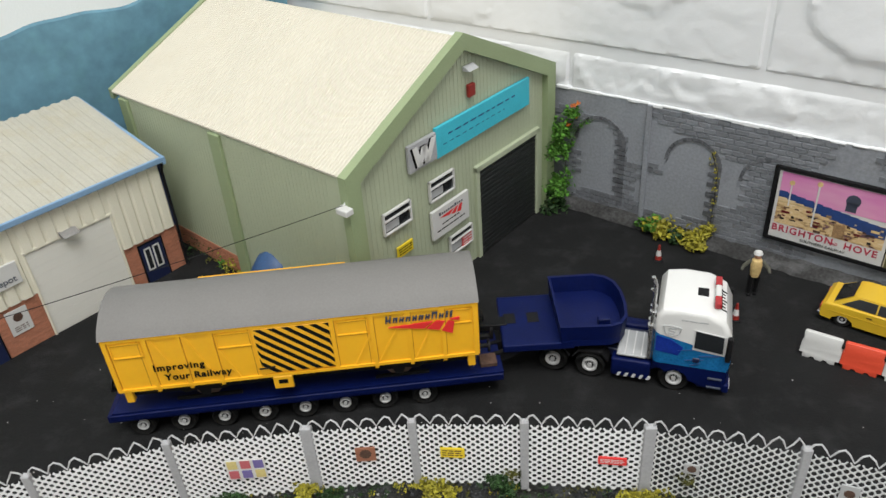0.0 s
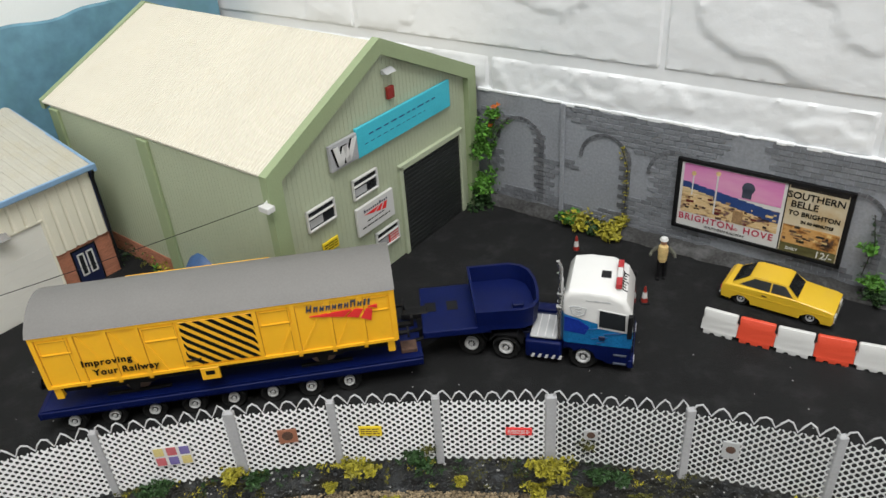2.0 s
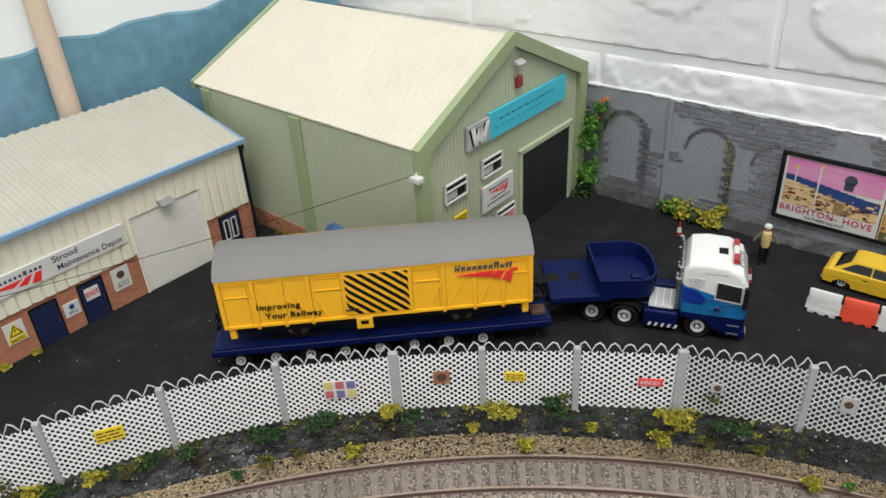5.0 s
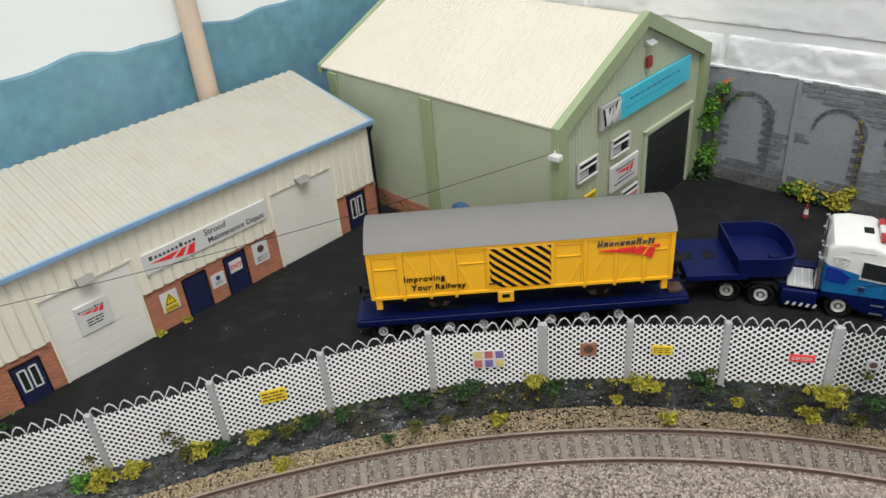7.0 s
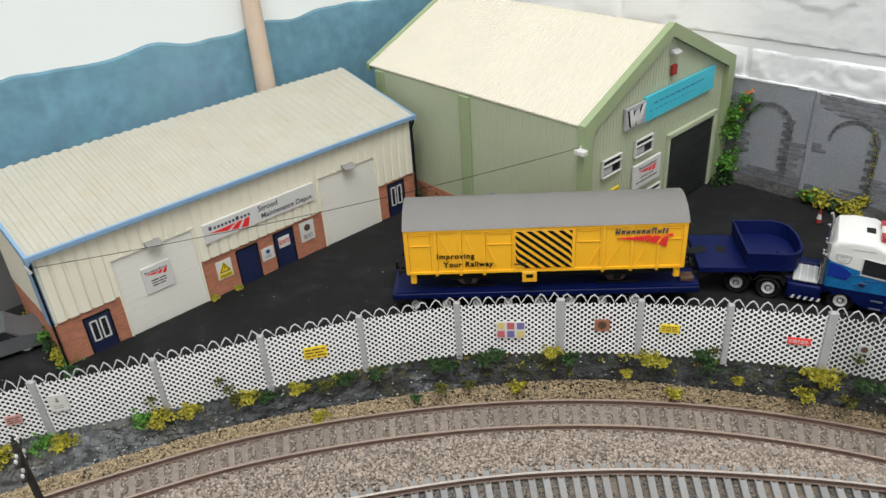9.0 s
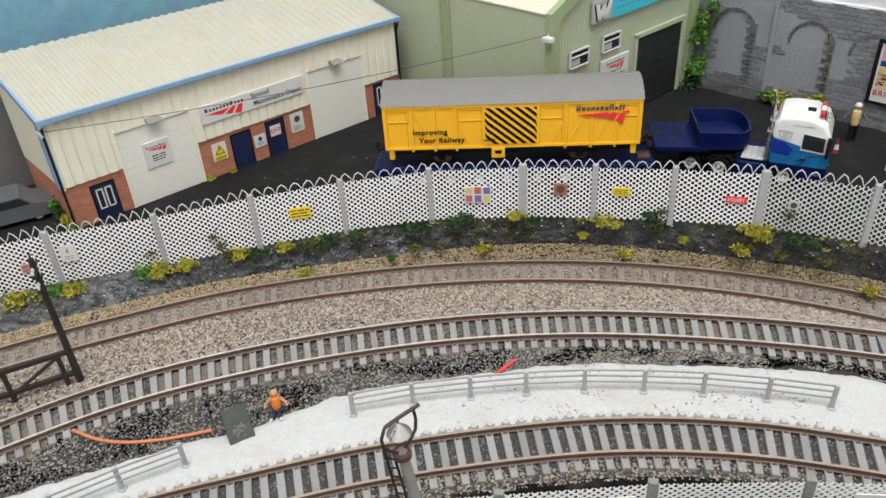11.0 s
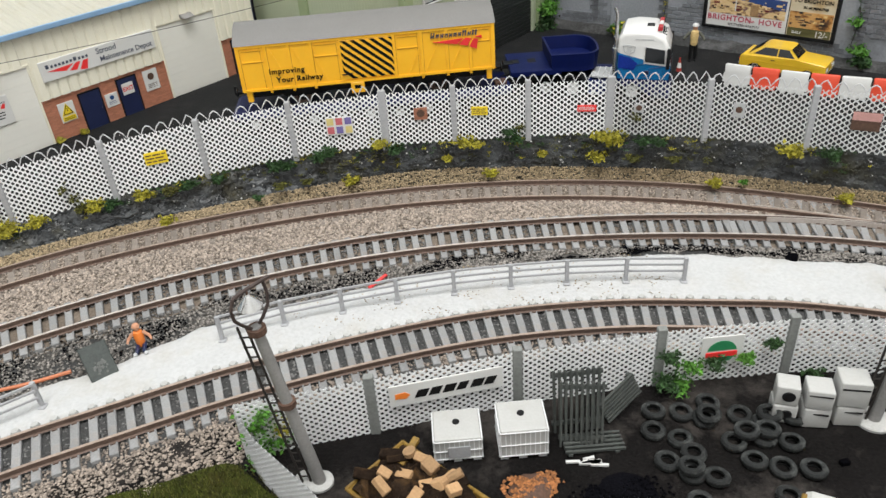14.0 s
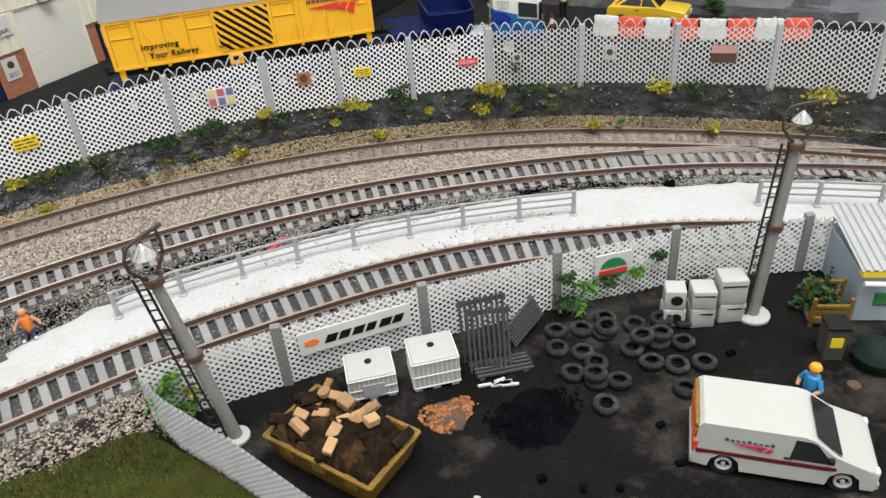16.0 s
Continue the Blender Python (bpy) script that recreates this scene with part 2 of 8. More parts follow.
    logo_red=mat("logo_red", (0.72, 0.03, 0.03), 0.45, vary=0.05), logo_blue=mat("logo_blue", (0.02, 0.07, 0.2), 0.45, vary=0.05),
    shirt_blue=mat("blue_shirt", (0.03, 0.25, 0.5), 0.6, vary=0.1), cap_orange=mat("orange_cap", (0.7, 0.3, 0.02), 0.6, vary=0.1),
    maroon=mat("maroon_stripe", (0.12, 0.012, 0.015), 0.4, vary=0.1),
    cyan=mat("turquoise_sign", (0.05, 0.47, 0.6), 0.45, vary=0.1, scale=100), grey=mat("light_grey", (0.42, 0.43, 0.44), 0.5, vary=0.08),
    rotten=mat("rotten_rubbish", (0.018, 0.011, 0.007), 0.95, spec=0.1, vary=0.9, scale=120, fine=500, bump=1.0, dirt=(0.1, 0.055, 0.02), dirt_amount=0.8, dirt_scale=120),
    offcut=mat("sawn_offcut", (0.36, 0.22, 0.11), 0.85, vary=0.2, scale=250, bump=0.3, per_piece=0.3),
    rust=mat("rusty_iron", (0.085, 0.045, 0.03), 0.8, vary=0.4, scale=300, bump=0.3), timber=mat("black_timber", (0.018, 0.014, 0.012), 0.8, vary=0.3),
    skip_yellow=mat("worn_yellow_skip", (0.2, 0.115, 0.012), 0.6, vary=0.4, scale=150, dirt=(0.06, 0.03, 0.012), dirt_amount=0.85, dirt_scale=110),
    sack_green=mat("dark_green_sack", (0.006, 0.014, 0.01), 0.7, spec=0.2, vary=0.3, scale=200, bump=0.4),
    concrete=mat("pale_concrete", (0.4, 0.4, 0.39), 0.8, vary=0.12, bump=0.3), coal=mat("coal", (0.0028, 0.0028, 0.004), 1.0, spec=0.03, vary=0.4, bump=0.8, per_piece=0.5),
    sky_paint=mat("painted_sky", (0.8, 0.845, 0.86), 0.7, vary=0.04, scale=8), room=mat("room_wall", (0.75, 0.75, 0.74), 0.8, vary=0.03, scale=10),
    hill=mat("painted_hills", (0.14, 0.3, 0.4), 0.75, vary=0.25, scale=9, fine=120, bump=0.05, dirt=(0.2, 0.3, 0.43), dirt_amount=0.7, dirt_scale=7, moss=(0.13, 0.33, 0.3), moss_amount=0.6, moss_scale=11),
)


# ---- building helpers: everything is drawn in millimetres of the model ----
def part(name, bm, material, parent=None, label="", smooth=False, m=None):
    me = bpy.data.meshes.new(name)
    if isinstance(bm, tuple):
        me.from_pydata([(x * MM, y * MM, z * MM) for x, y, z in bm[0]], [], bm[1])
    else:
        bmesh.ops.recalc_face_normals(bm, faces=bm.faces)
        bm.to_mesh(me)
        bm.free()
        me.transform(Matrix.Scale(MM, 4))
    for mm in material if isinstance(material, (list, tuple)) else (material,):
        me.materials.append(M[mm] if isinstance(mm, str) else mm)
    if smooth:
        me.polygons.foreach_set("use_smooth", [True] * len(me.polygons))
        me.set_sharp_from_angle(angle=radians(35))
    ob = new(name, me)
    if parent is not None:
        ob.parent = parent
    if m is not None:
        ob.matrix_basis = m
    if label:
        ob["label"] = label
    return ob


def at(x, y, z=0, rz=0, rx=0, ry=0):
    return pose(x * MM, y * MM, z * MM, rx, ry, rz)


def thing(name, m, label, category, group="", kind=""):
    ob = new(name)
    ob.empty_display_size = 0.005
    ob.matrix_basis = m
    return tagged(ob, label, category, group, kind)


def B():
    return bmesh.new()


def box(bm, x0, x1, y0, y1, z0, z1, bev=0.0, seg=2, m=None, mi=0):
    vs = [bm.verts.new((x, y, z)) for z in (z0, z1) for y in (y0, y1) for x in (x0, x1)]
    fs = [bm.faces.new([vs[i] for i in q]) for q in ((0, 2, 3, 1), (4, 5, 7, 6), (0, 1, 5, 4), (2, 6, 7, 3), (0, 4, 6, 2), (1, 3, 7, 5))]
    for f in fs:
        f.material_index = mi
    if bev:
        es = list({e for f in fs for e in f.edges})
        r = bmesh.ops.bevel(bm, geom=es, offset=bev, segments=seg, profile=0.5, affect="EDGES")
        vs = list({v for f in r["faces"] for v in f.verts} | {v for v in vs if v.is_valid})
    if m is not None:
        bmesh.ops.transform(bm, matrix=m, verts=vs)
    return bm


def cyl(bm, p, q, r, r2=None, n=12, cap=True, mi=0):
    p, q = Vector(p), Vector(q)
    r2 = r if r2 is None else r2
    ax = (q - p).normalized()
    s = ax.orthogonal().normalized()
    t = ax.cross(s)
    rings = [[bm.verts.new(c + (s * math.cos(a) + t * math.sin(a)) * rr) for a in (2 * math.pi * k / n for k in range(n))] for c, rr in ((p, r), (q, r2))]
    fs = [bm.faces.new([rings[0][k], rings[0][(k + 1) % n], rings[1][(k + 1) % n], rings[1][k]]) for k in range(n)]
    if cap:
        fs += [bm.faces.new(rings[0][::-1]), bm.faces.new(rings[1])]
    for f in fs:
        f.material_index = mi
    return bm


def lathe(bm, profile, n=16, axis="Z", at_=(0, 0, 0)):
    """Turns (radius, height) pairs round an axis."""
    rings = []
    for r, h in profile:
        ring = []
        for k in range(n):
            a = 2 * math.pi * k / n
            c, s = r * math.cos(a), r * math.sin(a)
            v = {"Z": (c, s, h), "Y": (c, h, s), "X": (h, c, s)}[axis]
            ring.append(bm.verts.new(Vector(v) + Vector(at_)))
        rings.append(ring)
    for a, b in zip(rings, rings[1:]):
        for k in range(n):
            bm.faces.new([a[k], a[(k + 1) % n], b[(k + 1) % n], b[k]])
    for ring in (rings[0], rings[-1]):
        bm.faces.new(ring)
    return bm


def prism(bm, poly, lo, hi, axis="Y", mi=0):
    """A polygon drawn in the plane across axis, pushed from lo to hi along it."""
    def v(a, b, h):
        return {"Y": (a, h, b), "X": (h, a, b), "Z": (a, b, h)}[axis]
    lower = [bm.verts.new(v(a, b, lo)) for a, b in poly]
    upper = [bm.verts.new(v(a, b, hi)) for a, b in poly]
    n = len(poly)
    fs = [bm.faces.new(lower[::-1]), bm.faces.new(upper)]
    fs += [bm.faces.new([lower[k], lower[(k + 1) % n], upper[(k + 1) % n], upper[k]]) for k in range(n)]
    for f in fs:
        f.material_index = mi
    return bm


def tube(bm, pts, r, n=6):
    P = [Vector(p) for p in pts]
    s = (P[1] - P[0]).orthogonal().normalized()
    rings = []
    for k, p in enumerate(P):
        d = (P[min(k + 1, len(P) - 1)] - P[max(k - 1, 0)]).normalized()
        s = (s - d * s.dot(d)).normalized()
        t = d.cross(s)
        rings.append([bm.verts.new(p + (s * math.cos(a) + t * math.sin(a)) * r) for a in (2 * math.pi * j / n for j in range(n))])
    for a, b in zip(rings, rings[1:]):
        for j in range(n):
            bm.faces.new([a[j], a[(j + 1) % n], b[(j + 1) % n], b[j]])
    bm.faces.new(rings[0][::-1]), bm.faces.new(rings[-1])
    return bm


def soften(bm, off, seg=2, angle=25):
    es = [e for e in bm.edges if len(e.link_faces) == 2 and e.calc_face_angle(0) > radians(angle)]
    bmesh.ops.bevel(bm, geom=es, offset=off, segments=seg, profile=0.5, affect="EDGES", clamp_overlap=True)
    return bm


def spline(ctrl, step=2.0):
    """An even polyline through control points (Catmull-Rom)."""
    P = np.array(ctrl, float)
    P = np.vstack([2 * P[0] - P[1], P, 2 * P[-1] - P[-2]])
    out = []
    for k in range(1, len(P) - 2):
        for u in np.linspace(0, 1, 24, endpoint=False):
            a, b, c, d = P[k - 1 : k + 3]
            out.append(0.5 * (2 * b + (c - a) * u + (2 * a - 5 * b + 4 * c - d) * u**2 + (3 * b - a - 3 * c + d) * u**3))
    out.append(P[-2])
    out = np.array(out)
    s = np.r_[0, np.cumsum(np.hypot(*np.diff(out[:, :2], axis=0).T))]
    q = np.linspace(0, s[-1], max(2, int(s[-1] / step)))
    return np.stack([np.interp(q, s, out[:, k]) for k in range(out.shape[1])], 1)


def normals(L):
    d = np.gradient(L[:, :2], axis=0)
    d /= np.linalg.norm(d, axis=1)[:, None]
    return np.stack([-d[:, 1], d[:, 0]], 1)


def shifted(L, off):
    out = L.copy()
    out[:, :2] += normals(L) * off
    return out


def strip(A, B_, rows, zf):
    """A sheet ruled between two lines of equal count; zf(x, y, u) gives the height."""
    V, F = [], []
    n = len(A)
    for r in range(rows + 1):
        u = r / rows
        for k in range(n):
            x, y = A[k][0] * (1 - u) + B_[k][0] * u, A[k][1] * (1 - u) + B_[k][1] * u
            V.append((x, y, zf(x, y, u)))
    for r in range(rows):
        for k in range(n - 1):
            F.append((r * n + k, r * n + k + 1, (r + 1) * n + k + 1, (r + 1) * n + k))
    return V, F


def rough(x, y, size, amount):
    return noise.fractal(Vector((x / size, y / size, 0.3)), 0.8, 2.0, 4) * amount


def bars(bm, x, z, w, h, n, y, rnd, gap=0.35):
    """Unreadable small print: n short lines of bars on a sign's face that looks to -y."""
    for k in range(n):
        zz = z + h - (k + 0.5) * h / n
        xx = x
        while xx < x + w - 0.6:
            ww = min(rnd.uniform(1.2, 3.0) * h / n, x + w - xx)
            box(bm, xx, xx + ww, y - 0.06, y, zz - h / n * 0.2, zz + h / n * 0.2)
            xx += ww + gap * h / n
    return bm


def lettering(body, size, material, parent, m, name="lettering", extrude=0.08, shear=0.0, offset=0.0, align="CENTER", space=1.0):
    """Real words, turned into a mesh."""
    cu = bpy.data.curves.new(name, "FONT")
    cu.body, cu.size, cu.extrude, cu.align_x, cu.align_y, cu.shear, cu.offset = body, size * MM, extrude * MM, align, "CENTER", shear, offset * MM
    cu.resolution_u, cu.space_character = 3, space
    tmp = bpy.data.objects.new(name, cu)
    scene.collection.objects.link(tmp)
    me = bpy.data.meshes.new_from_object(tmp.evaluated_get(bpy.context.evaluated_depsgraph_get()))
    bpy.data.objects.remove(tmp)
    me.materials.clear()
    me.materials.append(M[material])
    ob = new(name, me)
    ob.parent = parent
    ob.matrix_basis = m
    return ob


FACE = pose(0, 0, 0, 90)  # stands flat writing up, facing -y
rnd = random.Random(7)

# ---- lines of the plan ----
POSTS = [(-345, 98, -12), (-296.5, 121.5, -9.5), (-246, 140, -7.5), (-198.5, 155, -2.5), (-155.5, 172, -0.8), (-110.5, 183.5, 1.5), (-62, 187, 3.5), (-25.5, 189.5, 3.2), (13, 186.5, 4.8), (53.8, 181.4, 6.2), (99.9, 171, 5.8), (143.4, 154.6, 5.8), (186, 136, 5.8), (224, 112, 5.8), (263, 82, 5.8)]
FENCE = spline(POSTS, 2.0)
RAIL1 = spline([(-345, 45, 0), (-300, 80, 0), (-255, 109, 0), (-208, 135, 0), (-150, 157, 0), (-90, 172, 0), (-30, 179, 0), (30, 177.5, 0), (89, 167.2, 0), (147, 147.8, 0), (197, 125.5, 0), (245, 99.5, 0), (290, 69, 0)], 2.0)
RAIL2 = spline([(-330, -25, 0), (-268, 33, 0), (-229, 64.5, 0), (-183, 90, 0), (-135, 110, 0), (-84, 125.5, 0), (-30, 135, 0), (25, 138, 0), (80, 136, 0), (137, 128, 0), (189, 113, 0), (238, 94, 0), (290, 68, 0)], 2.0)
RAIL3 = spline([(-300, -90, 0), (-260, -50, 0), (-223, -20, 0), (-190, 1, 0), (-153, 19, 0), (-110, 38, 0), (-57, 55.5, 0), (-10.8, 66, 0), (37.8, 69.5, 0), (85, 66, 0), (109.4, 63, 0), (138, 55.6, 0), (173, 43.6, 0), (215, 25, 0), (260, 0, 0)], 2.0)
PATH_BACK = spline([(-330, -75, 0), (-285, -33, 0), (-240, 0, 0), (-215, 14.6, 0), (-185, 32.7, 0), (-160, 46, 0), (-128, 69, 0), (-99.7, 80, 0), (-30, 100, 0), (40, 106, 0), (79, 105.5, 0), (119, 98, 0), (159, 90, 0), (210, 75, 0), (280, 40, 0)], 2.0)
RAIL_TOP = -18.0


def resample(L, n):
    s = np.r_[0, np.cumsum(np.hypot(*np.diff(L[:, :2], axis=0).T))]
    q = np.linspace(0, s[-1], n)
    return np.stack([np.interp(q, s, L[:, k]) for k in range(L.shape[1])], 1)


# ---- the large structure ----
def structure(name, bm, material, label, category, smooth=False):
    return tagged(part(name, bm, material, smooth=smooth), label, category, kind="structure")


N = 260
fence_n, r1, r2, r3, pb = (resample(L, N) for L in (FENCE, RAIL1, RAIL2, RAIL3, PATH_BACK))
pb[:, :2] += normals(pb) * np.array([noise.fractal(Vector((x / 9, y / 9, 4.4)), 0.8, 2.0, 3) * 1.6 for x, y, z in pb])[:, None]
back_line = np.stack([np.linspace(-560, 420, N), np.full(N, 640.0), np.zeros(N)], 1)
# the bank drops steeply where the fence stands close to the rear track, gently elsewhere
rim_x, rim_z = np.array([p[0] for p in POSTS], float), np.array([p[2] for p in POSTS], float)


def rim(x):
    return float(np.interp(x, rim_x, rim_z))


def yard_z(x, y, u):
    near = max(0, 1 - 26 * u)
    return rough(x, y, 30, 0.25) * (1 - near) + (rim(x) - 0.4) * near ** 1.5


gap_to_rail = np.array([np.hypot(r1[:, 0] - x, r1[:, 1] - y).min() for x, y, z in fence_n])
bank_low = fence_n.copy()
bank_low[:, :2] -= normals(fence_n) * np.maximum(2.4, gap_to_rail - 8)[:, None]
bank_top = shifted(fence_n, 1.6)


def bank_z(x, y, u):
    top = rim(x) - 0.3
    fall = min(1, max(0, u - 0.12) * 1.2) ** 0.9
    return top - (20.6 + top) * fall + rough(x, y * 2, 7, 2.0) * min(1, 5 * u, 5 * (1 - u) + 0.25)


structure("yard_ground", strip(shifted(fence_n, 1.2), back_line, 110, yard_z), "asphalt", "black asphalt yard surface with grey scuffs", "yard", True)
V, F = strip(bank_top, bank_low, 30, bank_z)
V = [(x, y + (rough(x, z * 1.3, 5, 1.5) if z < rim(x) - 1.2 else 0), z) for x, y, z in V]
structure("embankment", (V, F), "bank", "dark stony soil bank below the fence", "embankment", True)
structure("ballast_bed", strip(bank_low, shifted(r2, -26), 30, lambda x, y, u: -21.3 - 1.5 * min(1, max(0, (u - 0.5) / 0.12)) + rough(x, y, 6, 0.35)), "ballast_bed", "brown-grey ballast under the two rear tracks", "ballast", True)
structure("cinder_strip", strip(shifted(r2, -26), shifted(pb, -1), 6, lambda x, y, u: -22.0 + 1.4 * u + rough(x, y, 5, 0.6)), "black_gravel", "black cinder strip with loose stones", "ground", True)
structure("white_path", strip(pb, shifted(r3, 2.2), 8, lambda x, y, u: -19.6 + rough(x, y, 12, 0.35) - (1.5 if u in (0, 1) else 0)), "path", "white chalky footpath with tan stains", "path", True)
front = np.stack([np.linspace(-330, 330, N), np.full(N, -330.0), np.zeros(N)], 1)
structure("front_bed", strip(shifted(r3, 3), shifted(r3, -27), 6, lambda x, y, u: -22.4 + rough(x, y, 6, 0.5)), "dark_bed", "ballast under the front track", "ballast", True)
structure("scrap_yard_ground", strip(shifted(r3, -26.5), front, 60, lambda x, y, u: -22.0 + rough(x, y, 14, 0.6)), "scrap_ground", "dark oily soil of the scrap yard", "ground", True)

# back wall (plaster blocks) behind the grey arched wall
WX, WY, WA = 144.8, 332.4, -37.0
wall_frame = at(WX, WY, 0, WA)  # local x runs along the wall, -y looks into the yard
bm = B()
box(bm, -420, 620, 5.9, 60, -40, 69)
box(bm, -420, 620, 2.4, 60, 69, 700)
w = structure("wall_back", bm, "plaster", "white plaster wall of large embossed blocks", "wall")
w.matrix_basis = wall_frame
bm = B()
prism(bm, [(-126, -2), (230, -2), (230, 68.5), (-126, 71)], 0, 5.8)
w = structure("wall_arches", bm, "grey_wall", "grey painted brick wall with blind arches", "wall")
w.matrix_basis = wall_frame

# painted backdrop on the left wall
DX, DY, DA = -260.2, 220.6, 53.0
depot_frame = at(DX, DY, 0, DA)
bm = B()
box(bm, -500, 330, 88, 140, -40, 700)
w = structure("wall_left", bm, "sky_paint", "wall painted with a pale hazy sky", "wall")
w.matrix_basis = depot_frame


# ---- small builders shared by several things ----
def sheet_ribs(V, F, p, along, down, count, pitch, depth, length, lip=0.0):
    """Corrugated sheet: waves step along one direction, run down another; depth is pushed along their cross product."""
    p, a, d = Vector(p), Vector(along).normalized(), Vector(down).normalized()
    nrm = a.cross(d).normalized()
    base = len(V)
    prof = [(0, 0), (0.25, 0), (0.4, 1), (0.75, 1), (0.9, 0)]
    pts = [(k + u) * pitch for k in range(count) for u, _ in prof] + [count * pitch]
    hs = [h for k in range(count) for _, h in prof] + [0]
    for s, h in zip(pts, hs):
        q = p + a * s + nrm * (h * depth)
        V += [tuple(q), tuple(q + d * length)]
    F += [(base + 2 * k, base + 2 * k + 2, base + 2 * k + 3, base + 2 * k + 1) for k in range(len(pts) - 1)]


def block(V, F, x0, x1, y0, y1, z0, z1):
    b = len(V)
    V += [(x, y, z) for z in (z0, z1) for y in (y0, y1) for x in (x0, x1)]
    F += [tuple(b + i for i in q) for q in ((0, 2, 3, 1), (4, 5, 7, 6), (0, 1, 5, 4), (2, 6, 7, 3), (0, 4, 6, 2), (1, 3, 7, 5))]


def bricks(x0, x1, z0, z1, y, l=3.0, h=1.05, joint=0.22, proud=0.25, holes=(), laid=None):
    V, F = [], []
    row, z = 0, z0
    while z + h * 0.6 < z1:
        x = x0 - (l / 2 if row % 2 else 0)
        while x < x1:
            a, b = max(x, x0), min(x + l - joint, x1)
            if b - a > 0.4 and not any(p <= (a + b) / 2 <= q and r <= z + h / 2 <= s for p, q, r, s in holes):
                out = y - proud - rnd.uniform(0, 0.12)
                if laid is not None and len(laid) < 300 and b - a > l - joint - 0.01:
                    laid.append((a, out, z))
                else:
                    block(V, F, a, b, out, y, z, min(z + h - joint, z1))
            x += l
        row, z = row + 1, z + h
    return V, F


def lay_bricks(parent, laid, material, l, h, d):
    """Single bricks of one shared mesh, at (x, y front, z) in the parent's frame."""
    first = None
    for x, y, z in laid:
        if first is None:
            bm = B()
            box(bm, 0, l, 0, d, 0, h, min(h, l) * 0.1, 1)
            first = part("brick", bm, material, parent)
            ob = first
        else:
            ob = new("brick", first.data)
            ob.parent = parent
        ob.matrix_basis = at(x, y, z)


def arrow_logo(parent, x, z, w, y, name="logo", dark="slate"):
    """A red swoosh of three blades under a row of dark bars."""
    bm = B()
    for blade in (((0.0, 0.135), (0.62, 0.155), (0.42, 0.045)), ((0.68, 0.155), (0.79, 0.158), (0.66, -0.005), (0.49, 0.025)), ((0.85, 0.158), (0.97, 0.16), (0.9, -0.05), (0.73, -0.02))):
        prism(bm, [(x + a * w, z + b * w) for a, b in blade], y - 0.12, y - 0.02)
    part(name, bm, "logo_red", parent, "red arrow emblem")
    bm = B()
    bx = x
    for k in range(11):
        ww = w * (0.075 if k not in (0, 7) else 0.095)
        box(bm, bx, bx + ww * 0.72, y - 0.12, y - 0.02, z + w * 0.195, z + w * (0.25 if k not in (0, 7) else 0.28))
        bx += ww * 1.18
    part(name, bm, dark, parent, "row of dark lettering bars")


def wheel(parent, x, y, z, r, w, name="wheel", hub="silver", side=-1, hub_r=0.58):
    """A road wheel whose outer face looks to -y (side -1) or +y."""
    bm = B()
    lathe(bm, [(r * 0.55, 0.3 * w), (r * 0.86, 0), (r, 0.15 * w), (r, 0.85 * w), (r * 0.86, w), (r * 0.55, 0.7 * w)], 20, "Y")
    wh = part(name, bm, "tyre", parent, smooth=True, m=at(x, y if side < 0 else y - w, z))
    bm = B()
    o = 0 if side < 0 else w
    d = 1 if side < 0 else -1
    lathe(bm, [(0.01, o + d * 0.05), (r * 0.14, o + d * 0.05), (r * 0.16, o + d * 1.0), (r * hub_r * 0.66, o + d * 1.1), (r * hub_r * 0.8, o + d * 0.1), (r * hub_r, o + d * 0.1), (r * hub_r, o + d * 0.5 * w)], 18, "Y")
    rim = part("rim", bm, hub, wh, smooth=True)
    bm = B()
    for k in range(8):
        a = k * math.pi / 4
        q = hub_r * 0.42
        cyl(bm, (math.cos(a) * r * q, o + d * 0.6, math.sin(a) * r * q), (math.cos(a) * r * q, o + d * 1.1, math.sin(a) * r * q), r * 0.06, n=5)
    part("wheel_nuts", bm, "black", rim)
    return wh


def foliage(V, F, x, y, z, r, n, rg, flat=0.7, leaf=1.0):
    """Small folded leaves filling an uneven clump."""
    for _ in range(n):
        a, b, q = rg.uniform(0, 6.283), rg.uniform(-0.2, 1), rg.random() ** 0.5
        c = math.sqrt(max(0, 1 - b * b))
        wob = 1 + 0.35 * math.sin(3 * a + x) + 0.25 * math.sin(5 * a + y)
        px, py, pz = x + r * q * c * math.cos(a) * wob, y + r * q * c * math.sin(a) * wob, z + r * flat * q * max(b, 0) * wob + 0.2
        s = leaf * rg.uniform(0.5, 1.2)
        u = Vector((rg.uniform(-1, 1), rg.uniform(-1, 1), rg.uniform(-0.6, 0.8))).normalized() * s
        w = u.cross(Vector((rg.uniform(-1, 1), rg.uniform(-1, 1), rg.uniform(-1, 1)))).normalized() * s * 0.6
        lift = u.cross(w).normalized() * s * 0.3
        k = len(V)
        p = Vector((px, py, pz))
        V += [tuple(p - u), tuple(p - w + lift), tuple(p + u), tuple(p + w + lift)]
        F += [(k, k + 1, k + 2), (k, k + 2, k + 3)]


def bush(x, y, z, r, material, label, n=160, flat=0.8, leaf=0.9, name="weed_clump"):
    rg = random.Random(int(x * 31 + y * 17))
    V, F = [], []
    foliage(V, F, 0, 0, 0, r * 0.95, int(n * 1.9), rg, flat, leaf * (1.35 if material == "leaf_yellow" else 1.15))
    ob = part(name, (V, F), material, m=at(x, y, z))
    return tagged(ob, label, "plant", "weeds")


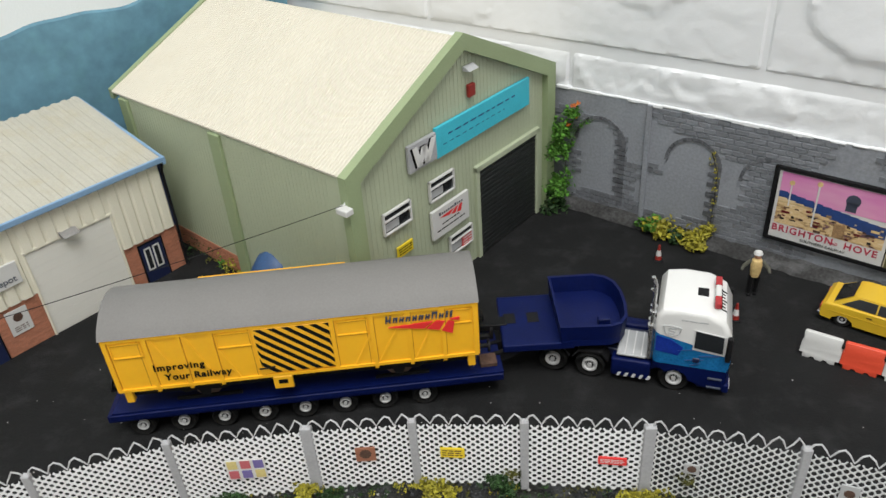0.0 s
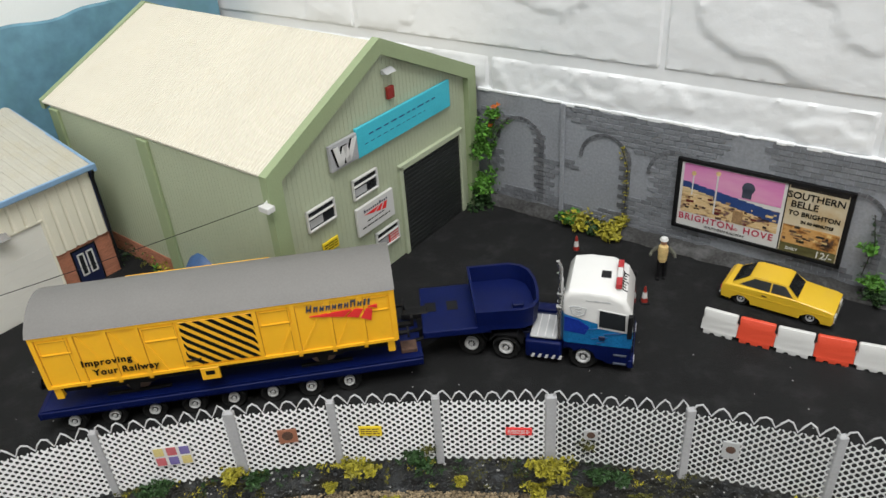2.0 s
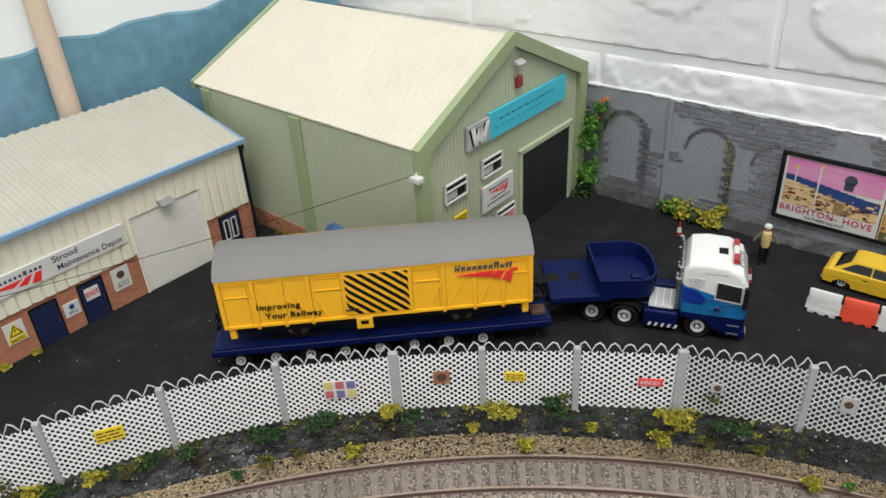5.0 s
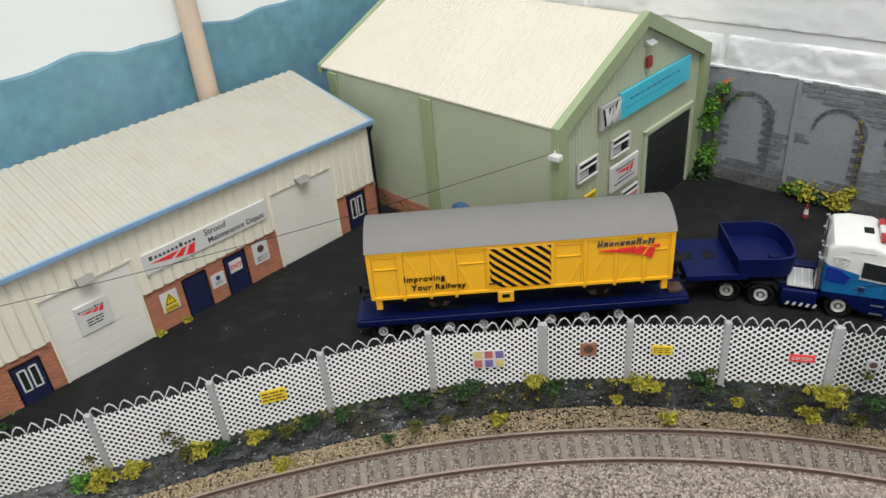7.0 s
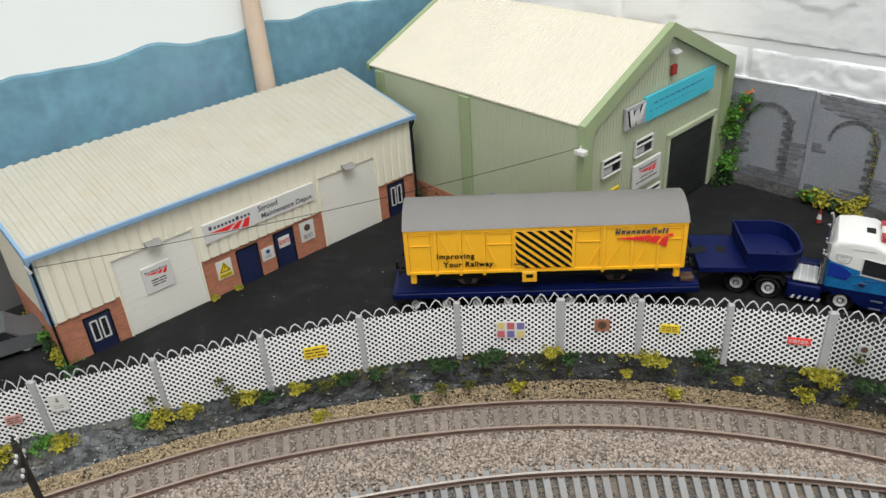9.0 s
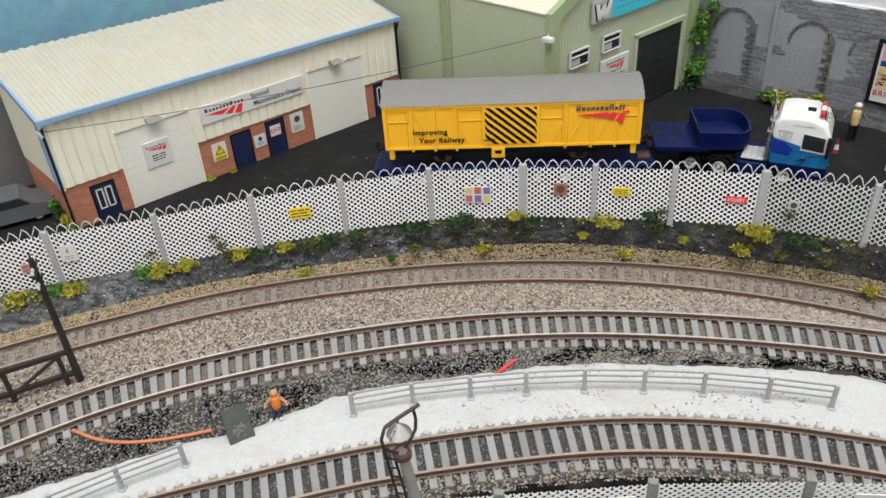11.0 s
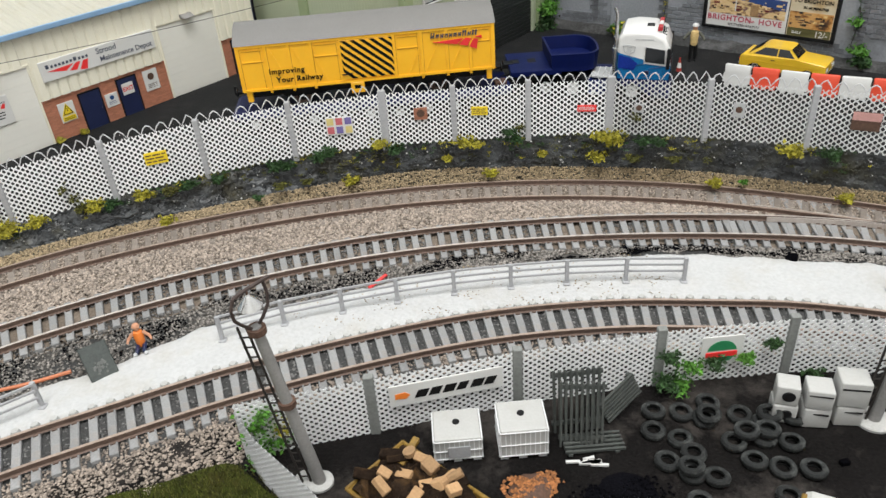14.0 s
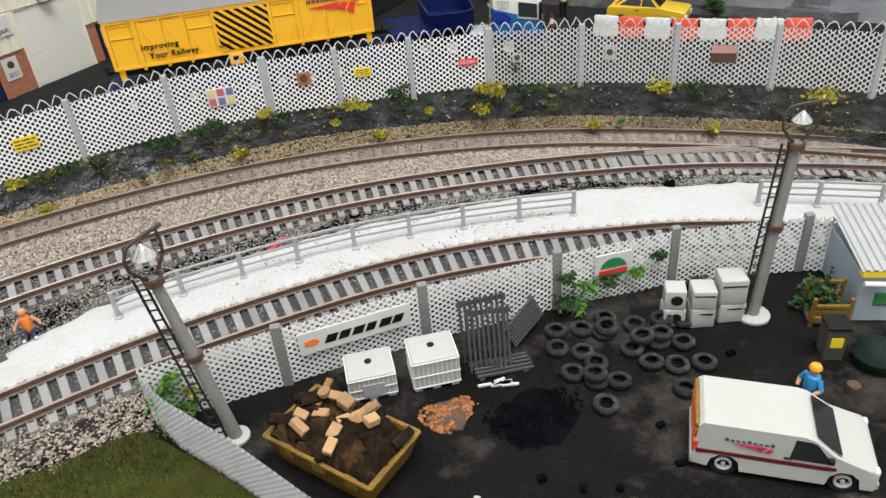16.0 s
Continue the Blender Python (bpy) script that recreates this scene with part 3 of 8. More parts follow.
# ---- plaster blocks of the back wall ----
def plaster_wall():
    V, F = [], []
    rows = [(68.6, 90.6, 1), (95.4, 184, 0), (188, 277, 1), (283, 372, 0), (378, 467, 1)]
    for z0, z1, odd in rows:
        first = -418 - (101 if odd else 0)
        for k in range(5):
            V, F = [], []
            a = first + 201.0 * k
            b = a + 199.6
            nx, nz = int((b - a) / 1.7), int((z1 - z0) / 1.7)
            base = len(V)
            for j in range(nz + 1):
                for i in range(nx + 1):
                    u, z = a + (b - a) * i / nx, z0 + (z1 - z0) * j / nz
                    e = min(u - a, b - u, z - z0, z1 - z)
                    edge = min(1, e / 1.6)
                    edge = edge * edge * (3 - 2 * edge)
                    crag = noise.fractal(Vector((u / 24, z / 17, 3.1)), 0.55, 2.1, 5)
                    step = min(1, max(0, (noise.noise(Vector((u / 55, z / 42, 8.0))) + 0.1 * crag - 0.04) / 0.05))
                    crag += 0.4 * noise.fractal(Vector((u / 5, z / 4, 6.2)), 0.6, 2.0, 2)
                    # one long chiselled ridge on the block beside the joint
                    fold = np.interp(u, [-3, 0, 5, 20, 33, 46, 60], [128, 120, 115, 107, 106.5, 99, 97])
                    swoop = 1.5 / (1 + math.exp(min(30, max(-30, (fold - z) * 1.6)))) * min(1, max(0, (150 - z) / 40)) if -3 < u < 60 and z > 94 else 0
                    V.append((u, 2.8 - edge * (1.3 + (0.75 if z < 91 else 0.32) * crag + 0.9 * step * min(1, e / 8) + swoop * min(1, (60 - u) / 14) * min(1, (u + 3) / 2.5)), z))
            F += [(base + j * (nx + 1) + i, base + j * (nx + 1) + i + 1, base + (j + 1) * (nx + 1) + i + 1, base + (j + 1) * (nx + 1) + i) for j in range(nz) for i in range(nx)]
            part("plaster_block", (V, F), "plaster", bpy.data.objects["wall_back"], smooth=True)
    # chipped white edge along the top of the grey wall
    bm = B()
    x = -125.0
    while x < 150:
        w = rnd.uniform(3, 9)
        zt = 71.0 - (x + 126) * 0.007
        box(bm, x, x + w, -0.9 + rnd.uniform(0, 0.8), 2.6, zt - 1.4 + rnd.uniform(0, 1.3), zt + rnd.uniform(0.1, 0.6), 0.15, 1)
        x += w * 0.97
    part("chipped_edge", bm, "plaster", bpy.data.objects["wall_arches"], "chipped white plaster lip")


def arch_wall():
    w = bpy.data.objects["wall_arches"]
    arches = [(-96.5, 15.5, 42.5), (-43, 15, 42), (-3, 15.5, 40), (81, 15.5, 37), (135, 15.5, 37)]

    def inside(x, z):
        for c, r, spring in arches:
            if -10 < c < 0:
                continue
            if abs(x - c) < r - 2.5 and (z < spring or math.hypot(x - c, z - spring) < r - 2.5):
                return True
        return False

    V, F = [], []
    l, h, z, row, laid = 6.2, 2.85, 4.0, 0, []
    while z < 68:
        x = -126 + (3.1 if row % 2 else 0)
        while x < 170:
            blank = noise.noise(Vector((x / 30, z / 22, 1.7))) > 0.0 and not (-20 < x < 12)
            if not blank and not (inside(x + 3, z + 1.4) and z > 12):
                y = -0.42 - rnd.uniform(0, 0.2)
                if -66 < x < 20 and len(laid) < 300:
                    laid.append((x, y, z))
                else:
                    block(V, F, x, x + l - 0.35, y, 0.3, z, z + h - 0.35)
            x += l
        z, row = z + h, row + 1
    part("brickwork", (V, F), "grey_brick", w)["kind"] = "stuff"
    lay_bricks(w, laid, "grey_brick", l - 0.35, h - 0.35, 0.9)
    for c, r, spring in arches:
        V, F = [], []
        n = 17
        for k in range(n):
            a0, a1 = math.pi * k / n, math.pi * (k + 0.88) / n
            base = len(V)
            for y in (-0.75, 0.2):
                V += [(c - math.cos(a) * rr, y, spring + math.sin(a) * rr) for a, rr in ((a0, r - 1.5), (a1, r - 1.5), (a1, r + 0.3), (a0, r + 0.3))]
            F += [tuple(base + i for i in q) for q in ((0, 1, 2, 3), (7, 6, 5, 4), (0, 4, 5, 1), (1, 5, 6, 2), (2, 6, 7, 3), (3, 7, 4, 0))]
        z, odd = 7.0, 0
        while z < spring + 6:
            x = c + math.sqrt(r * r - max(0, z - spring) ** 2) - 0.6
            block(V, F, x - (5.6 if odd else 2.8), x + 0.8, -0.7, 0.2, z, z + 2.4)
            z, odd = z + 2.85, 1 - odd
        part("arch_surround", (V, F), "arch_dark", w)
    bm = B()
    box(bm, -70, -67.2, -1.6, 0.3, 3, 70.4, 0.3, 1)
    part("pilaster", bm, "grey_wall", w)
    # low concrete ledge at the foot
    V, F = [], []
    n = 90
    for k in range(n + 1):
        x = -118 + 300 * k / n
        w1, hh = 6.8 + rough(x, 3, 8, 1.0), 3.4 + rough(x, 9, 9, 0.8)
        V += [(x, 0.1, hh + 1.5), (x, -w1 + 2.5, hh), (x, -w1, hh - 2), (x, -w1 - 1.5, -1)]
    for k in range(n):
        for j in range(3):
            F.append((4 * k + j, 4 * k + j + 1, 4 * k + j + 5, 4 * k + j + 4))
    ob = tagged(part("wall_ledge", (V, F), "ledge", smooth=True), "rough grey concrete ledge at the wall's foot", "ledge", kind="structure")
    ob.matrix_basis = wall_frame


def backdrop():
    w = bpy.data.objects["wall_left"]
    n = 150
    V, F = [], []
    for k in range(n + 1):
        u = -500 + 830 * k / n
        z = 122 + 5 * math.sin(u / 37) * noise.noise(Vector((u / 60, 0, 0))) + 4 * noise.noise(Vector((u / 25, 2, 0)))
        V += [(u, 87.6, -20), (u, 87.4, z - 1.5), (u, 88, z)]
    for k in range(n):
        F += [(3 * k, 3 * k + 3, 3 * k + 4, 3 * k + 1), (3 * k + 1, 3 * k + 4, 3 * k + 5, 3 * k + 2)]
    part("painted_hills", (V, F), "hill", w, "blue-green painted hills")
    # grey slab added in front of the backdrop's lower part
    bm = B()
    box(bm, -500, -66, 82.5, 86, -2, 64, 0.6, 1)
    ob = structure("wall_low", bm, mat("grey_slab", (0.13, 0.13, 0.13), 0.8, vary=0.15, scale=12, bump=0.1), "plain grey slab in front of the lower backdrop", "wall")
    ob.matrix_basis = depot_frame
    t = thing("chimney", at(0, 0) @ depot_frame @ at(105, 82, 0), "beige round factory chimney against the backdrop", "chimney")
    bm = B()
    cyl(bm, (0, 0, 40), (0, 0, 175), 7.2, 5.4, 20)
    part("shaft", bm, mat("beige_render", (0.6, 0.48, 0.38), 0.7, vary=0.12, scale=40), t, smooth=True)
    bm = B()
    lathe(bm, [(5.4, 174), (6.4, 175), (6.4, 178), (4.6, 178), (4.4, 175)], 20)
    part("cap", bm, "concrete", t, smooth=True)
    bm = B()
    box(bm, -9, 9, -4, 9, 0, 42, 0.5, 1)
    part("plinth", bm, "concrete", t)


# ---- warehouse ----
def warehouse():
    t = thing("warehouse", at(-53.5, 272.3, 0, 53.7), "sage green corrugated warehouse with a cream roof and black shutter", "building")
    L, D, H, A, C = 158, 183, 84, 119, 80
    bm = B()
    prism(bm, [(0, 0), (L, 0), (L, H), (C, A - 1), (0, H)], 1.2, D, "Y")
    wall = part("wall", bm, "green", t, "smooth sage green plastic wall")
    V, F = [], []
    for x in np.arange(8.5, L - 8, 2.9):
        if 88 < x < 146:
            lo = 53.5
        else:
            lo = 0
        top = H - 2 + (A - H) * (x / C if x < C else (L - x) / (L - C)) - 1
        block(V, F, x, x + 1.9, 1.06, 1.3, lo, top)
    part("facade_ribs", (V, F), "green", wall)
    V, F = [], []
    for y in np.arange(13, D - 3, 2.6):
        block(V, F, -0.14, 0.05, y, y + 0.9, 0, H - 1)
    part("side_ribs", (V, F), "green", wall)
    for y0, y1 in ((88, 97), (D - 9, D)):
        bm = B()
        box(bm, -1.8, 0.2, y0, y1, 0, H - 0.5, 0.5)
        part("pilaster", bm, "green_dark", wall)
    V, F = [], []
    n = int((D + 6) / 2.05)
    sheet_ribs(V, F, (C, 1.5, A + 2.6), (0, 1, 0), (-(C + 0.8), 0, -(A + 0.8 - H)), n, 2.05, -0.45, math.hypot(C + 0.8, A + 0.8 - H))
    sheet_ribs(V, F, (C, 1.5, A + 2.6), (0, 1, 0), (L + 0.8 - C, 0, -(A + 0.8 - H)), n, 2.05, 0.45, math.hypot(L + 0.8 - C, A + 0.8 - H))
    roof = part("roof", (V, F), "cream_roof", t, "cream corrugated sheet roof")
    bm = B()
    for sx in (-1, 1):
        ex = -0.6 if sx < 0 else L + 0.6
        prism(bm, [(C, A + 0.6), (ex, H + 0.7), (ex, H + 1.4), (C, A + 2.0)], 2, D + 7, "Y")
    part("roof_underside", bm, "cream_roof", roof)
    bm = B()
    prism(bm, [(-0.4, H - 3), (C, A - 2), (L + 1.6, H - 3), (L + 1.6, H + 2.2), (C, A + 3.6), (-0.4, H + 2.2)], D + 7, D + 11, "Y")
    part("verge_trim", bm, "green_dark", roof, "darker green rear verge")
    bm = B()
    prism(bm, [(-2.2, 0), (6.0, 0), (6.0, H - 2.5), (C, A - 3.2), (L - 5.5, H - 2.5), (L - 5.5, 0), (L + 2.5, 0), (L + 2.5, H + 2.5), (C, A + 4.6), (-2.2, H + 2.5)], -2.4, 2.2, "Y")
    soften(bm, 0.9, 3)
    part("gable_trim", bm, "green_dark", t, "darker green rounded gable trim", smooth=True)
    # roller shutter with its frame
    bm = B()
    for x0, x1, z0, z1 in ((87, 90, 0, 53.5), (144, 147, 0, 53.5), (87, 147, 50.5, 53.8)):
        box(bm, x0, x1, -0.9, 1.6, z0, z1, 0.3, 1)
    part("shutter_frame", bm, "green", t)
    bm = B()
    box(bm, 90, 144, 0.9, 1.6, 0, 50.6)
    sh = part("shutter", bm, "shutter", t, "black roller shutter")
    for k in range(20):
        bm = B()
        box(bm, 90.2, 143.8, 0.1, 1.0, 0.3 + k * 2.52, 2.4 + k * 2.52, 0.25, 1)
        part("slat", bm, "shutter", sh)

    def window(x, z, w, h, nm="window"):
        bm = B()
        for a, b, c, d in ((x, x + w, z, z + 0.9), (x, x + w, z + h - 0.9, z + h), (x, x + 0.9, z, z + h), (x + w - 0.9, x + w, z, z + h), (x, x + w, z + h * 0.6, z + h * 0.6 + 0.8)):
            box(bm, a, b, -1.0, 0.6, c, d, 0.15, 1)
        win = part(nm, bm, "white", t, "white framed window")
        bm = B()
        box(bm, x + 0.5, x + w - 0.5, 0.0, 0.5, z + 0.5, z + h - 0.5)
        part("pane", bm, "glass", win, "dark glass")
        bm = B()
        box(bm, x + w * 0.1, x + w * 0.55, -0.05, 0.05, z + h * 0.15, z + h * 0.5)
        part("blind", bm, "grey", win)

    for x, z in ((18, 48.5), (50.5, 50.2), (63, 14), (22, 10)):
        window(x, z, 19, 11)
    bm = B()
    box(bm, 37.5, 57, -1.5, 0.4, 71.5, 84.5, 0.2, 1)
    lg = part("logo_panel", bm, "post", t, "grey panel with a white zigzag mark")
    bm = B()
    for k, (dx, mi) in enumerate(((-1.0, 1), (0, 0))):
        for a, b in (((39.6, 83), (42.2, 73)), ((42.2, 73), (46.2, 82)), ((46.2, 82), (47.6, 73)), ((47.6, 73), (53, 83.4))):
            (x0, z0), (x1, z1) = a, b
            prism(bm, [(x0 + dx, z0), (x0 + dx + 3.3, z0), (x1 + dx + 3.3, z1), (x1 + dx, z1)], -1.9 + k * -0.3, -1.45 - k * 0.3, "Y", mi)
    part("mark", bm, ["cab_white", "ink"], lg)
    bm = B()
    box(bm, 57, 135.5, -1.4, 0.4, 71, 86, 0.2, 1)
    sg = part("sign", bm, "cyan", t, "turquoise company sign")
    bm = B()
    bars(bm, 66, 79.5, 58, 2.0, 1, -1.4, random.Random(3), 1.0)
    bars(bm, 62, 76, 50, 1.1, 1, -1.4, random.Random(5), 2.0)
    part("sign_print", bm, "logo_blue", sg)
    bm = B()
    box(bm, 50, 79, -1.4, 0.4, 30, 45.5, 0.2, 1)
    nb = part("notice_board", bm, "white", t, "white notice board with a red emblem")
    arrow_logo(nb, 55, 38, 19, -1.4)
    bm = B()
    bars(bm, 57, 35.6, 14, 1.5, 1, -1.4, random.Random(4))
    bars(bm, 53, 32.8, 22, 1.8, 1, -1.4, random.Random(8))
    part("small_print", bm, "ink", nb)
    for x, z, w, h, mt, nm in ((25, 33, 11, 6, "sign_yellow", "warning_sign"), (73, 14, 9, 7, "sign_red", "warning_sign"), (83.3, 92, 5, 6, "cone_red", "alarm_box")):
        bm = B()
        box(bm, x, x + w, -1.6 if nm == "alarm_box" else -0.5, 0.4, z, z + h, 0.25, 1)
        q = part(nm, bm, mt, t)
        if nm != "alarm_box":
            bm = B()
            bars(bm, x + 1, z + 1, w - 2, h - 2, 3, -0.5, random.Random(int(x)))
            part("small_print", bm, "ink" if mt == "sign_yellow" else "white", q)
    bm = B()
    prism(bm, [(-3.6, 105.4), (-0.5, 107.2), (0.5, 107.2), (0.5, 105)], 81.5, 89, "X")
    part("wall_light", bm, "grey", t, "grey gable floodlight")
    # corner security lamp and brick skirt on the long side
    bm = B()
    box(bm, -6.4, -2.0, -5.0, 1.6, 71.6, 74.4, 0.5, 2)
    cyl(bm, (-3, 0, 73.6), (-1.5, 0, 76), 0.5, n=6)
    part("security_lamp", bm, "white", t, "white corner lamp")
    V, F = bricks(98, D - 10, 0, 12, 0, proud=0.4)
    ob = part("brick_skirt", ([(-0.2 + v[1], v[0], v[2]) for v in V], F), "brick", t, "red brick skirting")
    # the sides run back at a slight skew to the front
    skew = Matrix(((1, 0.054, 0, 0), (0, 1, 0, 0), (0, 0, 1, 0), (0, 0, 0, 1)))
    for o in t.children_recursive:
        o.data.transform(skew)
    return t


# ---- depot ----
def depot():
    t = thing("depot_building", depot_frame, "cream clad maintenance depot with brick base and blue trim", "building")
    X0, X1, BK, ZE, ZB = -78, 158, 70, 63.8, 82.0
    g1, g2 = (-45.5, 0.5), (82, 127)
    bm = B()
    prism(bm, [(1.2, 0), (BK, 0), (BK, ZB - 1), (1.2, ZE - 1)], X0 + 0.5, X1 - 0.5, "X")
    wall = part("wall", bm, "clad", t, "cream steel cladding over brick")
    V, F = [], []
    for a, b, lo in ((X0, g1[0], 25.5), (g1[0], g1[1], 46.5), (g1[1], g2[0], 25.5), (g2[0], g2[1], 47), (g2[1], X1, 25.5)):
        x = a
        while x < b - 0.5:
            w = min(6.1, b - x)
            block(V, F, x, x + w, -0.1, 1.3, lo, ZE - 0.5)
            if w > 3:
                k = len(V)
                V += [(x + q, yy, zz) for zz in (lo, ZE - 0.5) for q, yy in ((0.5, -0.1), (1.3, -1.0), (w - 0.9, -1.0), (w - 0.1, -0.1))]
                F += [(k, k + 1, k + 5, k + 4), (k + 1, k + 2, k + 6, k + 5), (k + 2, k + 3, k + 7, k + 6), (k, k + 3, k + 2, k + 1)]
            x += 6.15
    part("cladding_panel", (V, F), "clad", wall)
    for a, b, holes in ((X0, g1[0], [(-66.5, -52.5, -1, 22)]), (g1[1], g2[0], [(21.5, 35.5, -1, 23), (46.5, 60, -1, 23.5)]), (g2[1], X1, [(134.5, 148.5, -1, 23.5)])):
        bm = B()
        box(bm, a, b, 0.5, 1.3, 0, 25.4)
        br = part("brick_base", bm, "mortar", wall, "red brick base")
        laid = []
        part("brickwork", bricks(a, b, 0.1, 25.4, 0.5, holes=holes, laid=laid), "brick", br)["kind"] = "stuff"
        lay_bricks(br, laid, "brick", 2.78, 0.83, 0.45)
    # left end wall is plain white with a blue corner strip
    bm = B()
    prism(bm, [(0, 24), (BK - 1, 24), (BK - 1, ZB - 2), (0, ZE - 2)], X0 - 0.6, X0 + 0.6, "X")
    part("end_panel", bm, "clad", wall)
    V, F = bricks(0, BK - 1, 0, 24, 0, proud=0.3)
    part("end_bricks", ([(X0 - 0.1 + v[1], v[0], v[2]) for v in V], F), "brick", br)
    # roof
    V, F = [], []
    s = math.hypot(BK + 4, ZB + 1 - ZE)
    n = int((X1 - X0 + 4) / 5.6)
    sheet_ribs(V, F, (X0 - 2, -3.5, ZE + 1.2), (1, 0, 0), (0, BK + 4, ZB + 1 - ZE), n, (X1 - X0 + 4) / n, 0.7, s)
    roof = part("roof", (V, F), "depot_roof", t, "weathered cream ribbed sheet roof")
    bm = B()
    prism(bm, [(-3.3, ZE - 0.4), (BK + 0.5, ZB + 0.4), (BK + 0.5, ZB + 1), (-3.3, ZE + 0.9)], X0 - 1.8, X1 + 1.8, "X")
    part("roof_underside", bm, "depot_roof", roof)
    bm = B()
    box(bm, X0 - 3, X1 + 3, -4.4, -2.6, ZE - 0.8, ZE + 2.2, 0.4)
    part("gutter", bm, "blue_trim", t, "pale blue gutter")
    bm = B()
    box(bm, X0 - 2, X1 + 2, BK - 0.6, BK + 1.4, ZB + 0.6, ZB + 2.0, 0.3, 1)
    part("ridge_strip", bm, "sky_paint", roof, "pale strip along the top of the roof")
    for x in (X0 - 3.2, X1 + 1.2):
        bm = B()
        prism(bm, [(-4.5, ZE - 2), (BK, ZB - 1.2), (BK, ZB + 1.6), (-4.5, ZE + 1.5)], x, x + 1.6, "X")
        part("verge_trim", bm, "blue_trim", roof, "pale blue verge strip")
    for x in (X0 - 1.5, X1 + 0.8):
        bm = B()
        tube(bm, [(x, -3.6, ZE - 2), (x, -0.9, ZE - 7), (x, -0.9, 1.5), (x - 0.3, -1.8, 0.4)], 0.65, 8)
        part("downpipe", bm, "black", t)
        bm = B()
        box(bm, x - 0.9, x + 1.4, -0.4, 6.5 if x < 0 else 2.2, 25, ZE - 2, 0.3, 1)
        part("corner_strip", bm, "blue_trim" if x < 0 else "navy", t)
    # gates
    for a, b in (g1, g2):
        bm = B()
        box(bm, a + 0.6, b - 0.6, 0.2, 1.5, 0, 46.5)
        gt = part("roller_door", bm, "white_door", t, "off-white roller door")
        bm = B()
        for x0, x1, z0, z1 in ((a, a + 1.1, 0, 47.2), (b - 1.1, b, 0, 47.2), (a, b, 46.2, 47.6)):
            box(bm, x0, x1, -0.7, 1.5, z0, z1, 0.2, 1)
        part("door_frame", bm, "clad", gt)
        for z in np.arange(1, 46, 4.6):
            bm = B()
            box(bm, a + 1.2, b - 1.2, 0.06, 0.3, z, z + 4.5, 0.05, 1)
            part("slat", bm, "white_door", gt)
        bm = B()
        prism(bm, [(-5.5, 47.6), (-1, 49.6), (0.4, 49.6), (0.4, 47), (-1, 47)], (a + b) / 2 - 4, (a + b) / 2 + 4, "X")
        part("floodlight", bm, "pole_grey", t, "grey floodlight over the door")
    bm = B()
    box(bm, -32, -16, -0.8, 0.3, 20, 35.5, 0.2, 1)
    nb = part("notice_board", bm, "white", t, "white notice board with a red emblem")
    arrow_logo(nb, -30.5, 29.5, 12.5, -0.8)
    bm = B()
    bars(bm, -28, 23.2, 8, 4.5, 3, -0.8, random.Random(6))
    part("small_print", bm, "ink", nb)

    def door(x, w, h, lights, name="door"):
        bm = B()
        box(bm, x, x + w, -0.3, 1.2, 0, h, 0.2, 1)
        d = part(name, bm, "navy", t, "navy blue door")
        bm = B()
        box(bm, x - 0.6, x, -0.5, 1.2, 0, h + 0.6)
        box(bm, x + w, x + w + 0.6, -0.5, 1.2, 0, h + 0.6)
        box(bm, x, x + w, -0.5, 1.2, h, h + 0.6)
        part("door_frame", bm, "black", d)
        if lights:
            for k in range(2):
                xx = x + w * (0.14 + 0.4 * k)
                bm = B()
                for a, b, c, e in ((xx, xx + 0.8, h * 0.32, h * 0.9), (xx + 3.2, xx + 4, h * 0.32, h * 0.9), (xx, xx + 4, h * 0.32, h * 0.32 + 0.8), (xx, xx + 4, h * 0.9 - 0.8, h * 0.9)):
                    box(bm, a, b, -0.7, 0, c, e)
                wn = part("door_window", bm, "white", d, "white framed door light")
                bm = B()
                box(bm, xx + 0.7, xx + 3.3, -0.42, 0, h * 0.32 + 0.7, h * 0.9 - 0.7)
                part("pane", bm, "glass", wn)
        bm = B()
        cyl(bm, (x + w - 1.2, -1.1, h * 0.47), (x + w - 1.2, -0.2, h * 0.47), 0.35, n=8)
        part("door_handle", bm, "chrome", d)
        return d

    door(-65.5, 12.5, 21, True)
    door(22, 13, 22.3, False)
    d2 = door(47, 12.6, 23, False)
    door(135, 13, 23, True)
    bm = B()
    box(bm, 49.2, 56.8, -0.75, -0.3, 13, 20, 0.1, 1)
    ex = part("exit_sign", bm, "white", d2, "white exit sign with red frame")
    lettering("EXIT", 3.6, "sign_red", ex, at(53, -0.8, 16.4) @ FACE, offset=0.08)
    # main sign
    bm = B()
    box(bm, 5.2, 78, -2.0, -0.2, 35.3, 46.6, 0.2, 1)
    sg = part("sign", bm, "white", t, "long white depot name board")
    arrow_logo(sg, 8.5, 37.2, 26, -2.0)
    lettering("Strood", 4.7, "slate", sg, at(46, -2.05, 43.4) @ FACE, offset=0.05)
    lettering("Maintenance Depot", 4.4, "slate", sg, at(58.2, -2.05, 38.6) @ FACE, offset=0.05)
